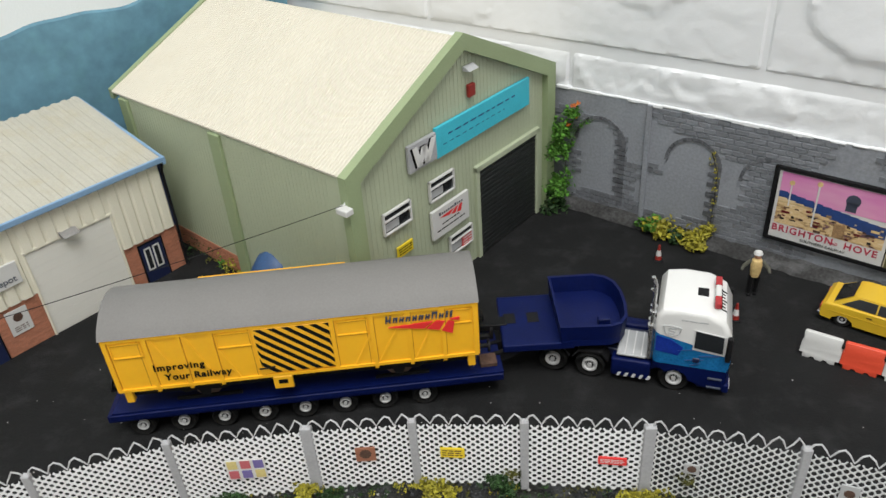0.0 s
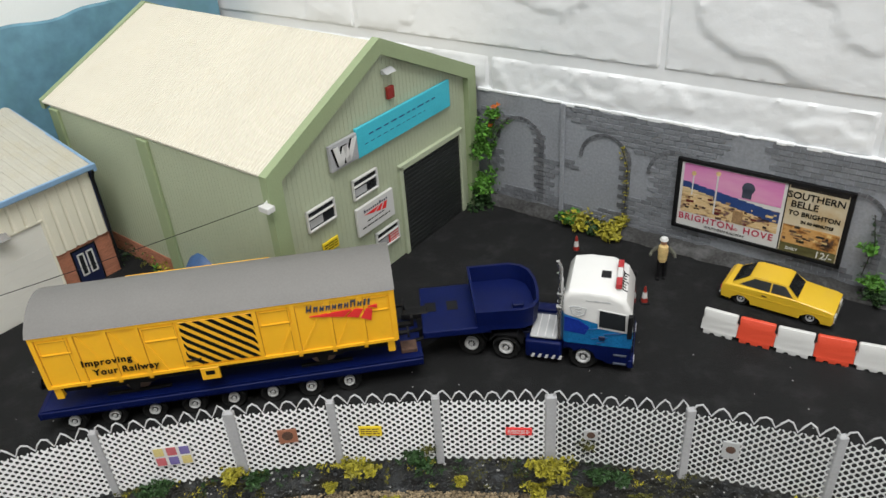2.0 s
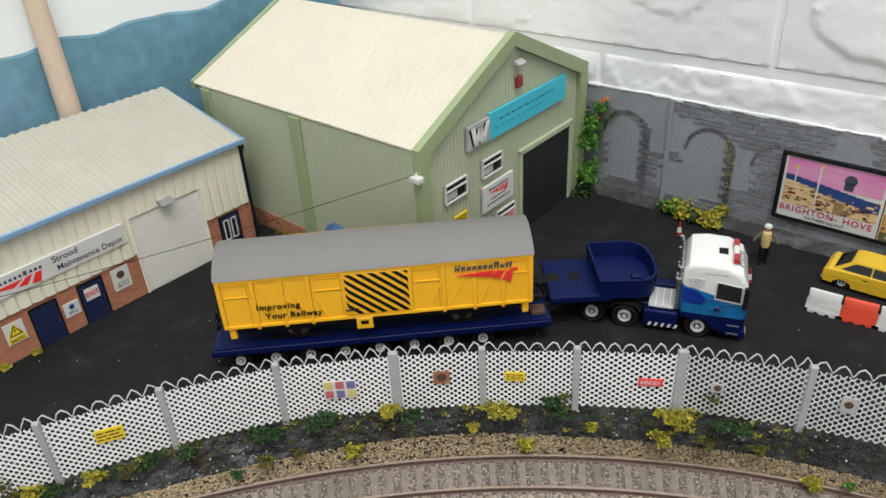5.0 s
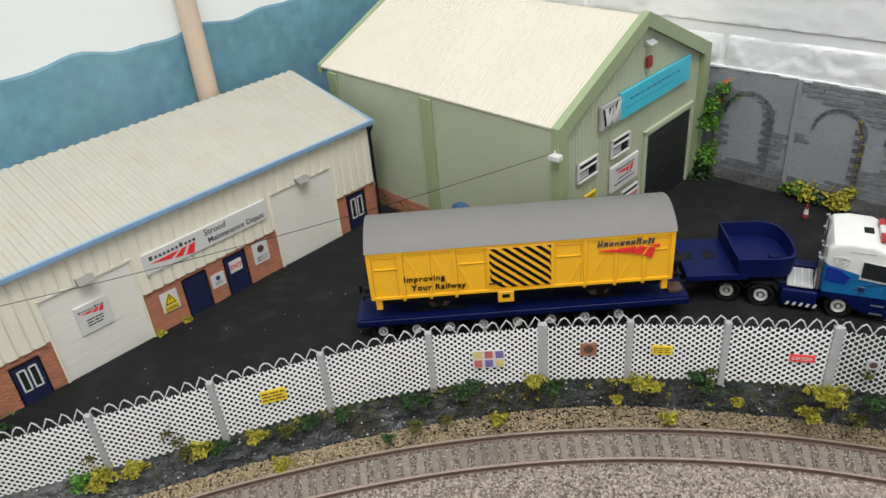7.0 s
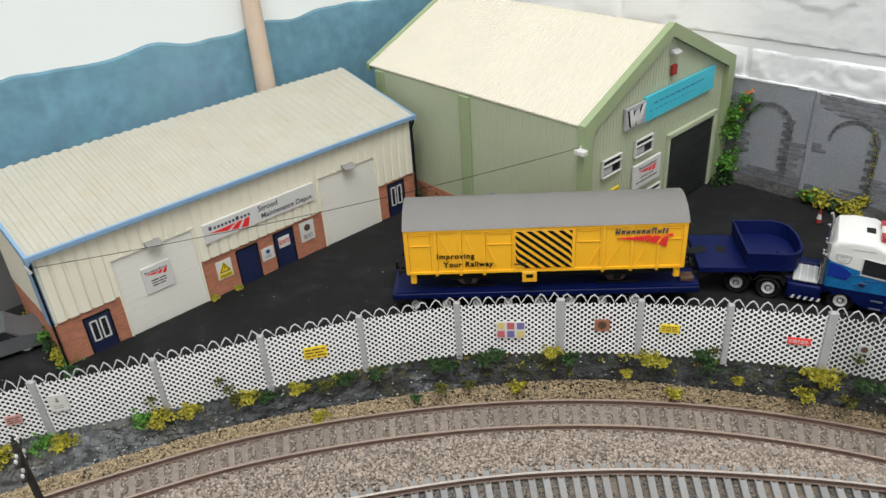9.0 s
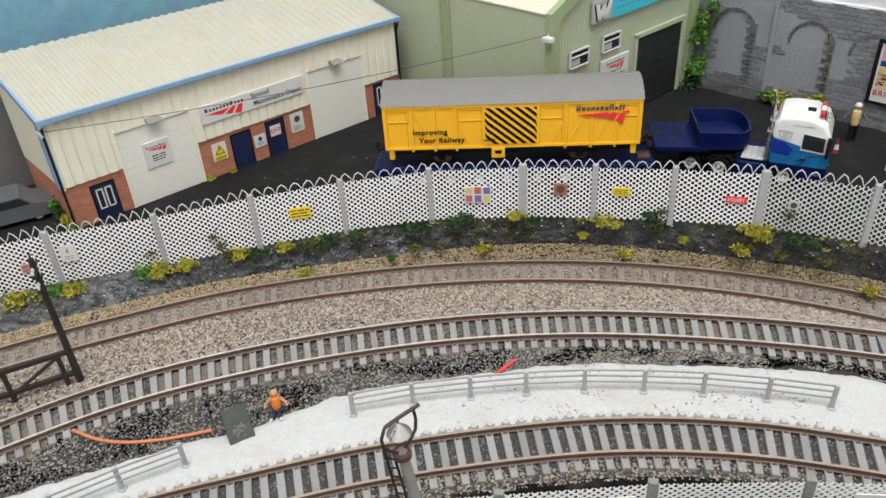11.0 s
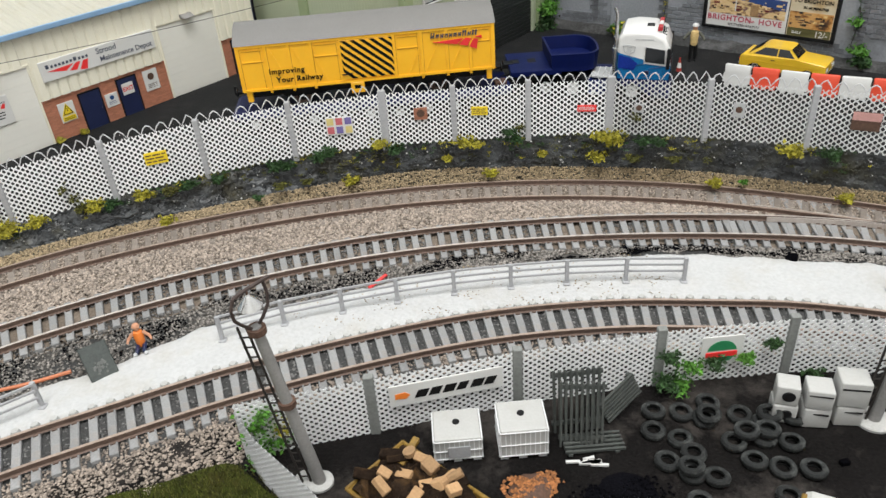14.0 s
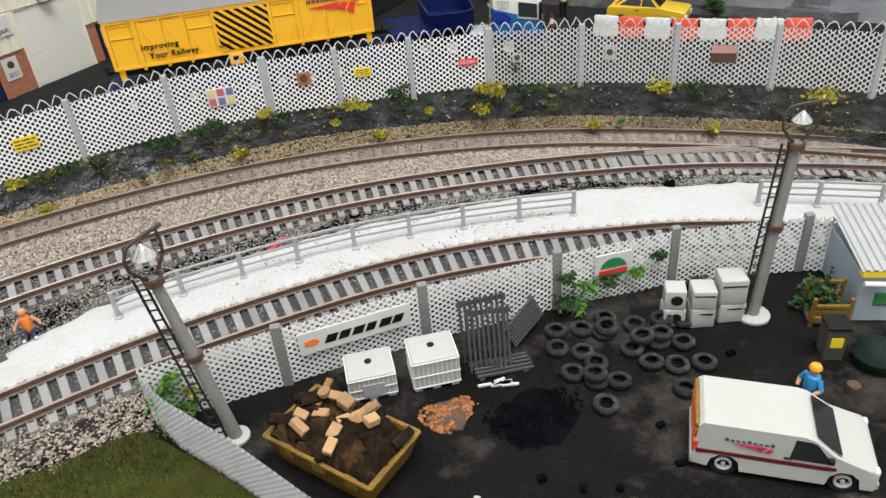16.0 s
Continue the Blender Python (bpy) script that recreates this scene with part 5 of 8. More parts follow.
# ---- tracks ----
def rails(L, name, label, gap=6.3, wood="sleeper", low=2.5, head="rail_top"):
    t = thing(name, at(0, 0), label, "railway track")
    for off in (0, -17.3):
        C = shifted(L, off)
        nn = normals(C)
        V, F, mats = [], [], []
        prof = [(-0.85, -2.6), (-0.3, -2.2), (-0.3, -0.9), (-0.6, -0.7), (-0.6, 0), (0.6, 0), (0.6, -0.7), (0.3, -0.9), (0.3, -2.2), (0.85, -2.6)]
        for (x, y, z), (a, b) in zip(C, nn):
            V += [(x + a * o, y + b * o, RAIL_TOP + h) for o, h in prof]
        m_ = len(prof)
        for k in range(len(C) - 1):
            for j in range(m_ - 1):
                F.append((k * m_ + j, k * m_ + j + 1, (k + 1) * m_ + j + 1, (k + 1) * m_ + j))
                mats.append(1 if j == 4 else 0)
        ob = part("rail", (V, F), ["rail", head], t)
        ob.data.polygons.foreach_set("material_index", mats)
    C = resample(shifted(L, -8.65), int(np.hypot(*np.diff(L[:, :2], axis=0).T).sum() / gap))
    bm = B()
    box(bm, -1.55, 1.55, -15, 15, -2.4, 0, 0.25, 1)
    first = part("sleeper", bm, wood, t)
    bm = B()
    for y in (-8.65, 8.65):
        for s in (-1.7, 1.0):
            box(bm, -0.9, 0.9, y + s, y + s + 0.7, 0, 0.55)
    chair = part("rail_chair", bm, "rail", first)
    d = np.gradient(C[:, :2], axis=0)
    for k, (x, y, z) in enumerate(C):
        ob = first if k == 0 else new("sleeper", first.data)
        ob.parent = t
        ob.matrix_basis = at(x, y, RAIL_TOP - low + rnd.uniform(-0.15, 0.1), math.degrees(math.atan2(d[k, 1], d[k, 0])) + rnd.uniform(-1, 1))
        if k:
            c = new("rail_chair", chair.data)
            c.parent = ob
    return t


rails(RAIL1, "railway_track", "rear track half sunk in tan ballast", 6.3, "sleeper_tan", head="rail_tan")
rails(RAIL2, "railway_track", "middle track with grey sleepers and rusty rails")
rails(RAIL3, "railway_track", "front track with grey sleepers and rusty rails", head="rail_tan")


def scatter(name, A, B_, count, zf, size, material, label, seed, keep=None):
    """Loose stones as one mesh of small uneven octahedra between two lines."""
    rg = np.random.RandomState(seed)
    n = len(A)
    k, u = rg.uniform(0, n - 1.01, count), rg.uniform(0, 1, count)
    i = k.astype(int)
    f = (k - i)[:, None]
    a, b = A[i, :2] * (1 - f) + A[i + 1, :2] * f, B_[i, :2] * (1 - f) + B_[i + 1, :2] * f
    P = a * (1 - u[:, None]) + b * u[:, None]
    if keep is not None:
        ok = np.array([keep(x, y, w) for (x, y), w in zip(P, u)])
        P, u = P[ok], u[ok]
    z = np.array([zf(x, y, w) for (x, y), w in zip(P, u)])
    s = size * rg.uniform(0.5, 1.25, (len(P), 1))
    th = rg.uniform(0, 6.283, len(P))
    base = np.array([[1, 0, 0.1], [0.1, 0.8, -0.1], [-0.9, 0.1, 0.1], [0, -0.85, 0], [0.1, 0.05, 0.65], [0, 0, -0.6]])
    V = base[None] * s[:, None] * rg.uniform(0.7, 1.25, (len(P), 6, 1))
    c, sn = np.cos(th)[:, None], np.sin(th)[:, None]
    X, Y = V[..., 0] * c - V[..., 1] * sn, V[..., 0] * sn + V[..., 1] * c
    V = np.stack([X + P[:, :1], Y + P[:, 1:], V[..., 2] + z[:, None]], -1).reshape(-1, 3) * MM
    tri = np.array([[0, 1, 4], [1, 2, 4], [2, 3, 4], [3, 0, 4], [1, 0, 5], [2, 1, 5], [3, 2, 5], [0, 3, 5]])
    F = (tri[None] + 6 * np.arange(len(P))[:, None, None]).reshape(-1, 3)
    me = bpy.data.meshes.new(name)
    me.vertices.add(len(V))
    me.vertices.foreach_set("co", V.ravel())
    me.loops.add(len(F) * 3)
    me.loops.foreach_set("vertex_index", F.ravel().astype(np.int32))
    me.polygons.add(len(F))
    me.polygons.foreach_set("loop_start", np.arange(0, len(F) * 3, 3, dtype=np.int32))
    me.update(calc_edges=True)
    me.materials.append(M[material])
    return tagged(new(name, me), label, "stones", kind="stuff")


r1c, r2c, r3c = shifted(r1, -8.65), shifted(r2, -8.65), shifted(r3, -8.65)
scatter("shoulder_stones", shifted(bank_low, 0.8), shifted(r1, 0.9), 21000, lambda x, y, u: -20.5 + float(np.interp(x, [-160, -60], [3.5, 7.5])) * (1 - u), 0.85, "shoulder", "tan ballast shoulder beside the bank", 1)
scatter("ballast_stones", shifted(r1, 1), shifted(r1, -18), 22000, lambda x, y, u: -20.9, 0.72, "stones", "grey-tan ballast among the rear sleepers", 2)
scatter("ballast_stones", shifted(r1, -18), shifted(r2, 1), 30000, lambda x, y, u: -20.8 - 0.7 * u, 1.15, "stones", "pale tan ballast between the rear tracks", 3)
scatter("ballast_stones", shifted(r2, 4), shifted(r2, -24), 14000, lambda x, y, u: -22.4, 0.75, "dark_stones", "dark grey ballast among the middle sleepers", 4, lambda x, y, u: noise.noise(Vector((x / 22, y / 22, 5))) > -0.12)
scatter("ballast_stones", shifted(r2, -23), shifted(pb, -1), 15000, lambda x, y, u: -21.7 + 1.2 * u, 0.75, "grey_stones", "loose grey stones on the black cinder strip", 5, lambda x, y, u: noise.noise(Vector((x / 16, y / 16, 9))) > (-0.55 if x < -60 else -0.3))
scatter("cinder_stones", shifted(r2, -21), shifted(pb, 0.5), 12000, lambda x, y, u: -21.9 + 1.5 * u, 0.7, "coal", "black cinders beside the path", 25, lambda x, y, u: noise.noise(Vector((x / 20, y / 12, 6))) > 0.05)
scatter("ballast_stones", shifted(r3, 2), shifted(r3, -25), 7000, lambda x, y, u: -22.5, 0.85, "dark_stones", "dark grey ballast of the front track", 6, lambda x, y, u: u < 0.74)
scatter("ballast_stones", shifted(r3, -17.5), shifted(r3, -28), 6000, lambda x, y, u: -22.1, 0.8, "stones", "tan-grey ballast edge of the front track", 16)
scatter("ballast_stones", shifted(r3, -25), shifted(r3, -46), 15000, lambda x, y, u: -21.9, 0.8, "stones", "grey-tan gravel between the front track and the grass", 17, lambda x, y, u: x < -98)
scatter("bank_rubble", shifted(fence_n, -0.5), bank_low, 5200, lambda x, y, u: bank_z(x, y, 0.15 + 0.85 * u), 0.8, "bank", "dark rubble on the bank", 7)
scatter("pale_chips", shifted(fence_n, -0.8), bank_low, 420, lambda x, y, u: bank_z(x, y, 0.15 + 0.85 * u) + 0.5, 0.75, "concrete", "white stone chips on the dark bank", 41, lambda x, y, u: noise.noise(Vector((x / 15, 3, 2))) > -0.05)
scatter("path_grit", pb, shifted(r3, 3), 4200, lambda x, y, u: -19.5, 0.42, "shoulder", "brown grit on the white path", 8, lambda x, y, u: -95 < x < 65 and noise.noise(Vector((x / 14, y / 10, 2))) > 0.05)
scatter("yard_grit", shifted(fence_n, 12), shifted(fence_n, 90), 110, lambda x, y, u: 0.2, 0.4, "concrete", "pale specks of grit on the asphalt", 31)

# sleeper ends under the chalk along the path's front edge
V, F = [], []
for x, y, z in resample(shifted(RAIL3, 3.6), int(np.hypot(*np.diff(RAIL3[:, :2], axis=0).T).sum() / 6.3)):
    k = len(V)
    for j in range(8):
        a = j * math.pi / 4
        V += [(x + 2.0 * math.cos(a), y + 2.0 * math.sin(a), -20.4), (x + 1.3 * math.cos(a), y + 1.3 * math.sin(a), -18.9)]
    F += [(k + 2 * j, k + 2 * ((j + 1) % 8), k + 2 * ((j + 1) % 8) + 1, k + 2 * j + 1) for j in range(8)] + [tuple(k + 2 * j + 1 for j in range(8))]
part("chalked_sleeper_end", (V, F), "concrete", bpy.data.objects["white_path"])["kind"] = "stuff"


def turnout():
    """Point blades and a check rail where the rear tracks converge."""
    t = thing("point_blades", at(0, 0), "bright steel point blades where two tracks meet", "railway points")
    for L, o0, o1 in ((r1, -15.6, -17.0), (r2, -1.6, -0.2)):
        seg = L[(L[:, 0] > 120) & (L[:, 0] < 215)]
        off = np.linspace(o0, o1, len(seg))
        nn = normals(seg)
        V, F = [], []
        for (x, y, z), (a, b), o in zip(seg, nn, off):
            V += [(x + a * (o + w), y + b * (o + w), RAIL_TOP + h) for w, h in ((-0.4, -2.4), (-0.3, -0.1), (0.3, -0.1), (0.4, -2.4))]
        F = [(4 * k + j, 4 * k + j + 1, 4 * k + j + 5, 4 * k + j + 4) for k in range(len(seg) - 1) for j in range(3)]
        part("blade", (V, F), "rail_top", t)
    A, B_ = r1[(r1[:, 0] > 105) & (r1[:, 0] < 250)], r2[(r2[:, 0] > 105) & (r2[:, 0] < 250)]
    k = int(np.hypot(*np.diff(A[:, :2], axis=0).T).sum() / 6.3)
    A, B_ = resample(A, k), resample(B_, k)
    first = None
    for (x, y, z), (x2, y2, z2) in zip(A, B_):
        L = 44.0
        if first is None:
            bm = B()
            box(bm, -L / 2, L / 2, -1.6, 1.6, -2.2, 0, 0.25, 1)
            first = part("timber", bm, "sleeper", t)
            ob = first
        else:
            ob = new("timber", first.data)
            ob.parent = t
        ob.matrix_basis = at((x + x2) / 2 - 3, (y + y2) / 2 - 8.65, RAIL_TOP - 2.7, math.degrees(math.atan2(y - y2, x - x2)) + rnd.uniform(-1, 1))


turnout()


# ---- expanded-metal fences ----
def mesh_panel(parent, p, q, zb0, zb1, h, px=3.3, pz=1.36, w=0.65, name="mesh_panel", material="fence", tilt=0.0):
    p, q = Vector(p), Vector(q)
    run = q - p
    Lp = run.length
    e = run / Lp
    nrm = Vector((-e.y, e.x))
    nc, nr = max(2, round(Lp / px)), max(2, round(h / pz))
    V, F = [], []

    def pt(s, z, o):
        b = zb0 + (zb1 - zb0) * s / Lp
        return (p.x + e.x * s + nrm.x * o, p.y + e.y * s + nrm.y * o, b + z)

    def seg(s0, z0, s1, z1, w=w):
        d = Vector((s1 - s0, z1 - z0)).normalized()
        c = Vector((-d.y, d.x)) * (w / 2) * (1 if d.x > 0 else -1)
        # the slit and stretched strands are ribbons that lean out of the sheet
        lean, c = math.sin(radians(tilt)) * w / 2, c * math.cos(radians(tilt))
        k = len(V)
        for o in (-0.13, 0.13):
            V.extend((pt(s0 - c.x, z0 - c.y, o - lean), pt(s1 - c.x, z1 - c.y, o - lean), pt(s1 + c.x, z1 + c.y, o + lean), pt(s0 + c.x, z0 + c.y, o + lean)))
        F.extend(((k, k + 1, k + 2, k + 3), (k + 7, k + 6, k + 5, k + 4), (k, k + 4, k + 5, k + 1), (k + 2, k + 6, k + 7, k + 3)))

    dx, dz = Lp / nc, h / nr
    for j in range(nr):
        for i in range(nc):
            s0, z0 = i * dx, j * dz
            o = dx / 2 if j % 2 else 0
            kn = 0.13 * dx
            for a, b, g in ((0, dx / 2, kn), (dx, dx / 2, -kn)):
                u0, u1 = s0 + o + a, s0 + o + b
                if u0 <= Lp + 0.01 and u1 <= Lp + 0.01:
                    seg(u0 + g, z0, u1 - g, z0 + dz)
            if s0 + o + kn <= Lp and s0 + o >= kn:
                seg(s0 + o - kn - 0.2, z0, s0 + o + kn + 0.2, z0, w * 1.6)
            if o and i == 0:
                seg(kn, z0 + dz, dx / 2 - kn, z0)
    return part(name, (V, F), material, parent)


def top_wire(parent, p, q, zb0, zb1, h, rise=4.9, pitch=6.3):
    p, q = Vector(p), Vector(q)
    n = max(3, round((q - p).length / pitch))
    bm = B()
    pts = []
    for k in range(n * 4 + 1):
        u = k / (n * 4)
        z = [0, 0.62, 1, 0.62][k % 4] * rise * (1 + 0.16 * math.sin(k * 1.7))
        b = zb0 + (zb1 - zb0) * u
        c = p.lerp(q, u)
        pts.append((c.x, c.y + 0.25 * math.sin(k * 2.1), b + h + z - 0.3))
    tube(bm, pts, 0.34, 5)
    return part("top_wire", bm, "wire", parent, "wavy security wire")


fence = thing("perimeter_fence", at(0, 0), "pale grey expanded-metal fence on grey posts with wavy top wire", "fence")
first_post = None
for k, (x, y, z) in enumerate(POSTS):
    wide = 1.35 if k in (1, 6, 9) else 1.0
    bm = B()
    box(bm, -1.5 * wide, 1.5 * wide, -1.3, 1.3, -3, 30.2, 0.35, 1)
    part("post", bm, "post", fence, m=at(x, y, z, 0))
for (x, y, z), (x2, y2, z2) in zip(POSTS, POSTS[1:]):
    tilt = 14 if x2 < 60 else -13
    mp = mesh_panel(fence, (x, y - 0.6), (x2, y2 - 0.6), z, z2, 28.6, w=0.63 if x2 < -60 else 0.56, tilt=tilt)
    top_wire(mp, (x, y), (x2, y2), z, z2, 28.6)


def fence_sign(k, u, z, w, h, material, kind_, label):
    (x, y, zb), (x2, y2, _) = POSTS[k], POSTS[k + 1]
    px, py = x + (x2 - x) * u, y + (y2 - y) * u
    t = thing("fence_sign", at(px, py - 1.2, zb + z, math.degrees(math.atan2(y2 - y, x2 - x))), label, "sign", "signs on the fence")
    bm = B()
    box(bm, -w / 2, w / 2, -0.35, 0.25, 0, h, 0.08, 1)
    part("plate", bm, material, t)
    bm = B()
    if kind_ == "multi":
        for i in range(3):
            for j in range(2):
                box(bm, -w / 2 + 0.7 + i * w / 3, -w / 2 + w / 3 - 0.5 + i * w / 3, -0.5, -0.3, 0.6 + j * h / 2, h / 2 - 0.4 + j * h / 2)
        ob = part("printed_face", bm, [mat("faded_red", (0.5, 0.12, 0.14), 0.6), mat("faded_yellow", (0.6, 0.5, 0.2), 0.6), mat("faded_violet", (0.16, 0.13, 0.34), 0.6)], t)
        ob["kind"] = "stuff"
        for i, p in enumerate(ob.data.polygons):
            p.material_index = (i // 6) % 3
    elif kind_ == "mark":
        cyl(bm, (0, -0.45, h * 0.62), (0, -0.3, h * 0.62), w * 0.1, n=8)
        box(bm, -0.3, 0.5, -0.5, -0.3, h * 0.62, h * 0.82)
        for z_ in (0.32, 0.2):
            box(bm, -w * 0.26, w * 0.26, -0.42, -0.3, h * z_, h * z_ + 0.3)
        part("small_print", bm, "pole_grey", t)
    elif kind_ == "two":
        box(bm, -w / 2 + 0.1, w / 2 - 0.1, -0.5, -0.3, h * 0.55, h - 0.1)
        part("top_band", bm, "faded_pink", t)
    elif kind_ == "round":
        lathe(bm, [(0.01, -0.5), (w * 0.3, -0.5), (w * 0.3, -0.3), (0.01, -0.3)], 12, "Y", (0, 0, h * 0.55))
        part("emblem", bm, "rust", t)
    else:
        bars(bm, -w / 2 + 0.7, 0.7, w - 1.4, h - 1.4, 3, -0.35, random.Random(k))
        part("small_print", bm, "rust" if material != "logo_red" else "white", t)


fence_sign(1, 0.16, 12, 8, 9.5, "white", "mark", "white notice sheet on the mesh fence")
fence_sign(0, 0.78, 12, 7, 5, "faded_pink", "bars", "small faded red sign on the mesh fence")
fence_sign(3, 0.52, 13, 11, 6.5, "sign_yellow", "bars", "yellow warning sign on the mesh fence")
fence_sign(5, 0.52, 10.5, 14, 9.5, "white", "multi", "site safety board of coloured squares")
fence_sign(6, 0.53, 13, 7, 6.5, mat("brown_plate", (0.3, 0.12, 0.07), 0.6), "round", "brown crest plate on the mesh fence")
fence_sign(7, 0.35, 14, 8.5, 4.6, "sign_yellow", "bars", "small yellow warning plate on the mesh fence")
fence_sign(8, 0.72, 13.5, 9.5, 3.4, "logo_red", "bars", "narrow red warning plate on the mesh fence")
fence_sign(9, 0.3, 12, 5, 4.5, "grey", "round", "small faded grey plate on the mesh fence")
fence_sign(10, 0.3, 12, 5.5, 7.5, "grey", "round", "small grey green plate on the mesh fence")
fence_sign(11, 0.48, 11, 12, 9, "rust", "two", "brown board with a faded pink top on the mesh fence")
# weeds along the fence and on the bank
for x, y, z, r, n in ((55.7, 177, 3, 6.5, 230), (50, 176.5, 5, 4.5, 120), (136, 151, 4, 5.5, 190), (203, 118, 3, 6.5, 200), (-20.5, 186, 1.5, 5, 170), (-14, 185, 0.5, 3, 70), (-65.5, 183.5, 4, 4.5, 150)):
    bush(x, y, z, r, "leaf_yellow", "yellow-green weed clump at the fence foot", n)
for x, y, z, r in ((6.5, 184, 3, 4.5), (3, 184.5, 7, 3), (152, 145, 4, 5), (70, 173, 3, 4), (78, 171, 3, 3.5), (-58, 184, 0.5, 4.5), (-98, 181, 0, 5), (-92, 182, 2, 4), (-121, 177, -2.5, 4.5), (-115, 178, -3, 3.5), (-165, 165, -4.5, 4.5), (-150, 169, -4, 3.5), (-200, 150.5, -6, 4)):
    bush(x, y, z, r, "leaf_dark", "dark green weed clump at the fence foot", 170)
for x, y, z, r, m_ in ((-247, 134, -9, 7, "leaf_yellow"), (-255, 132, -9, 5.5, "leaf"), (-234, 139, -8, 5, "leaf_yellow"), (-208, 149, -6, 5.5, "leaf_yellow"), (-214, 148, -6, 4, "moss"), (-297, 114, -12, 7, "leaf"), (-288, 116, -12, 6, "leaf_yellow"), (-312, 106, -13, 8, "leaf_yellow"), (-173, 160, -5, 4, "moss"), (-186, 156, -5, 4, "leaf_yellow")):
    bush(x, y, z, r, m_, "sprawling green weeds at the fence foot", 150, 0.8)
for x, y, z, r in ((48.3, 175.5, -6, 4.6), (-7.5, 182, -15, 3.4), (-82.3, 178, -13.5, 4), (-176, 153, -18.5, 4.2), (105, 160, -16, 3.6), (160, 138, -16, 3.4), (-30, 184, -6, 2.2), (20, 182, -5, 2.2)):
    bush(x, y, z, r, "leaf_yellow", "small yellow flowering weed on the bank", 110)
for x, y, z, r, m_ in ((-130, 166, -14, 2.6, "leaf_dark"), (-118, 170, -10, 4, "moss"), (85, 168, -5, 3.4, "moss"), (66, 173, -6, 4, "moss"), (-105, 174, -10, 3, "moss"), (118, 157, -14, 2, "leaf")):
    bush(x, y, z, r, m_, "low moss clump on the bank", 90, 0.4)
# leaves caught in the mesh
for k, u, h in ((1, 0.9, 10), (2, 0.55, 13), (2, 0.62, 7), (7, 0.9, 6), (9, 0.28, 8)):
    (x, y, z), (x2, y2, _) = POSTS[k], POSTS[k + 1]
    bush(x + (x2 - x) * u, y + (y2 - y) * u - 1.8, z + h, 3.2, "moss", "thin tendril of weed caught in the fence mesh", 26, 1.2, 0.9)

# low moss and creeping weeds all along the fence foot and down the bank
def moss(seed, count, material, label, spread):
    rg = random.Random(seed)
    V, F = [], []
    for _ in range(count):
        k = rg.uniform(2, len(FENCE) - 3)
        i = int(k)
        x, y, zf = FENCE[i]
        if noise.noise(Vector((x / 18, seed * 3.1, 0.5))) < (-0.05 if x < 60 else 0.2):
            continue
        d = abs(rg.gauss(0, spread))
        if d > 4 and x > -130 or d > 9:
            continue
        foliage(V, F, x + rg.uniform(-2, 2), y - 1.2 - d, zf - 0.8 - (3.6 if x > -130 else 1.4) * max(0, d - 0.6), rg.uniform(1.0, 2.6), 16, rg, 0.5, 0.55)
    tagged(part("moss_growth", (V, F), material), label, "plant", kind="stuff")


moss(3, 620, "moss", "olive moss creeping along the fence foot", 3.2)
moss(8, 300, "leaf_dark", "dark green creeper along the fence foot", 2.2)
moss(14, 130, "leaf_yellow", "yellow-green weeds along the fence foot", 1.6)


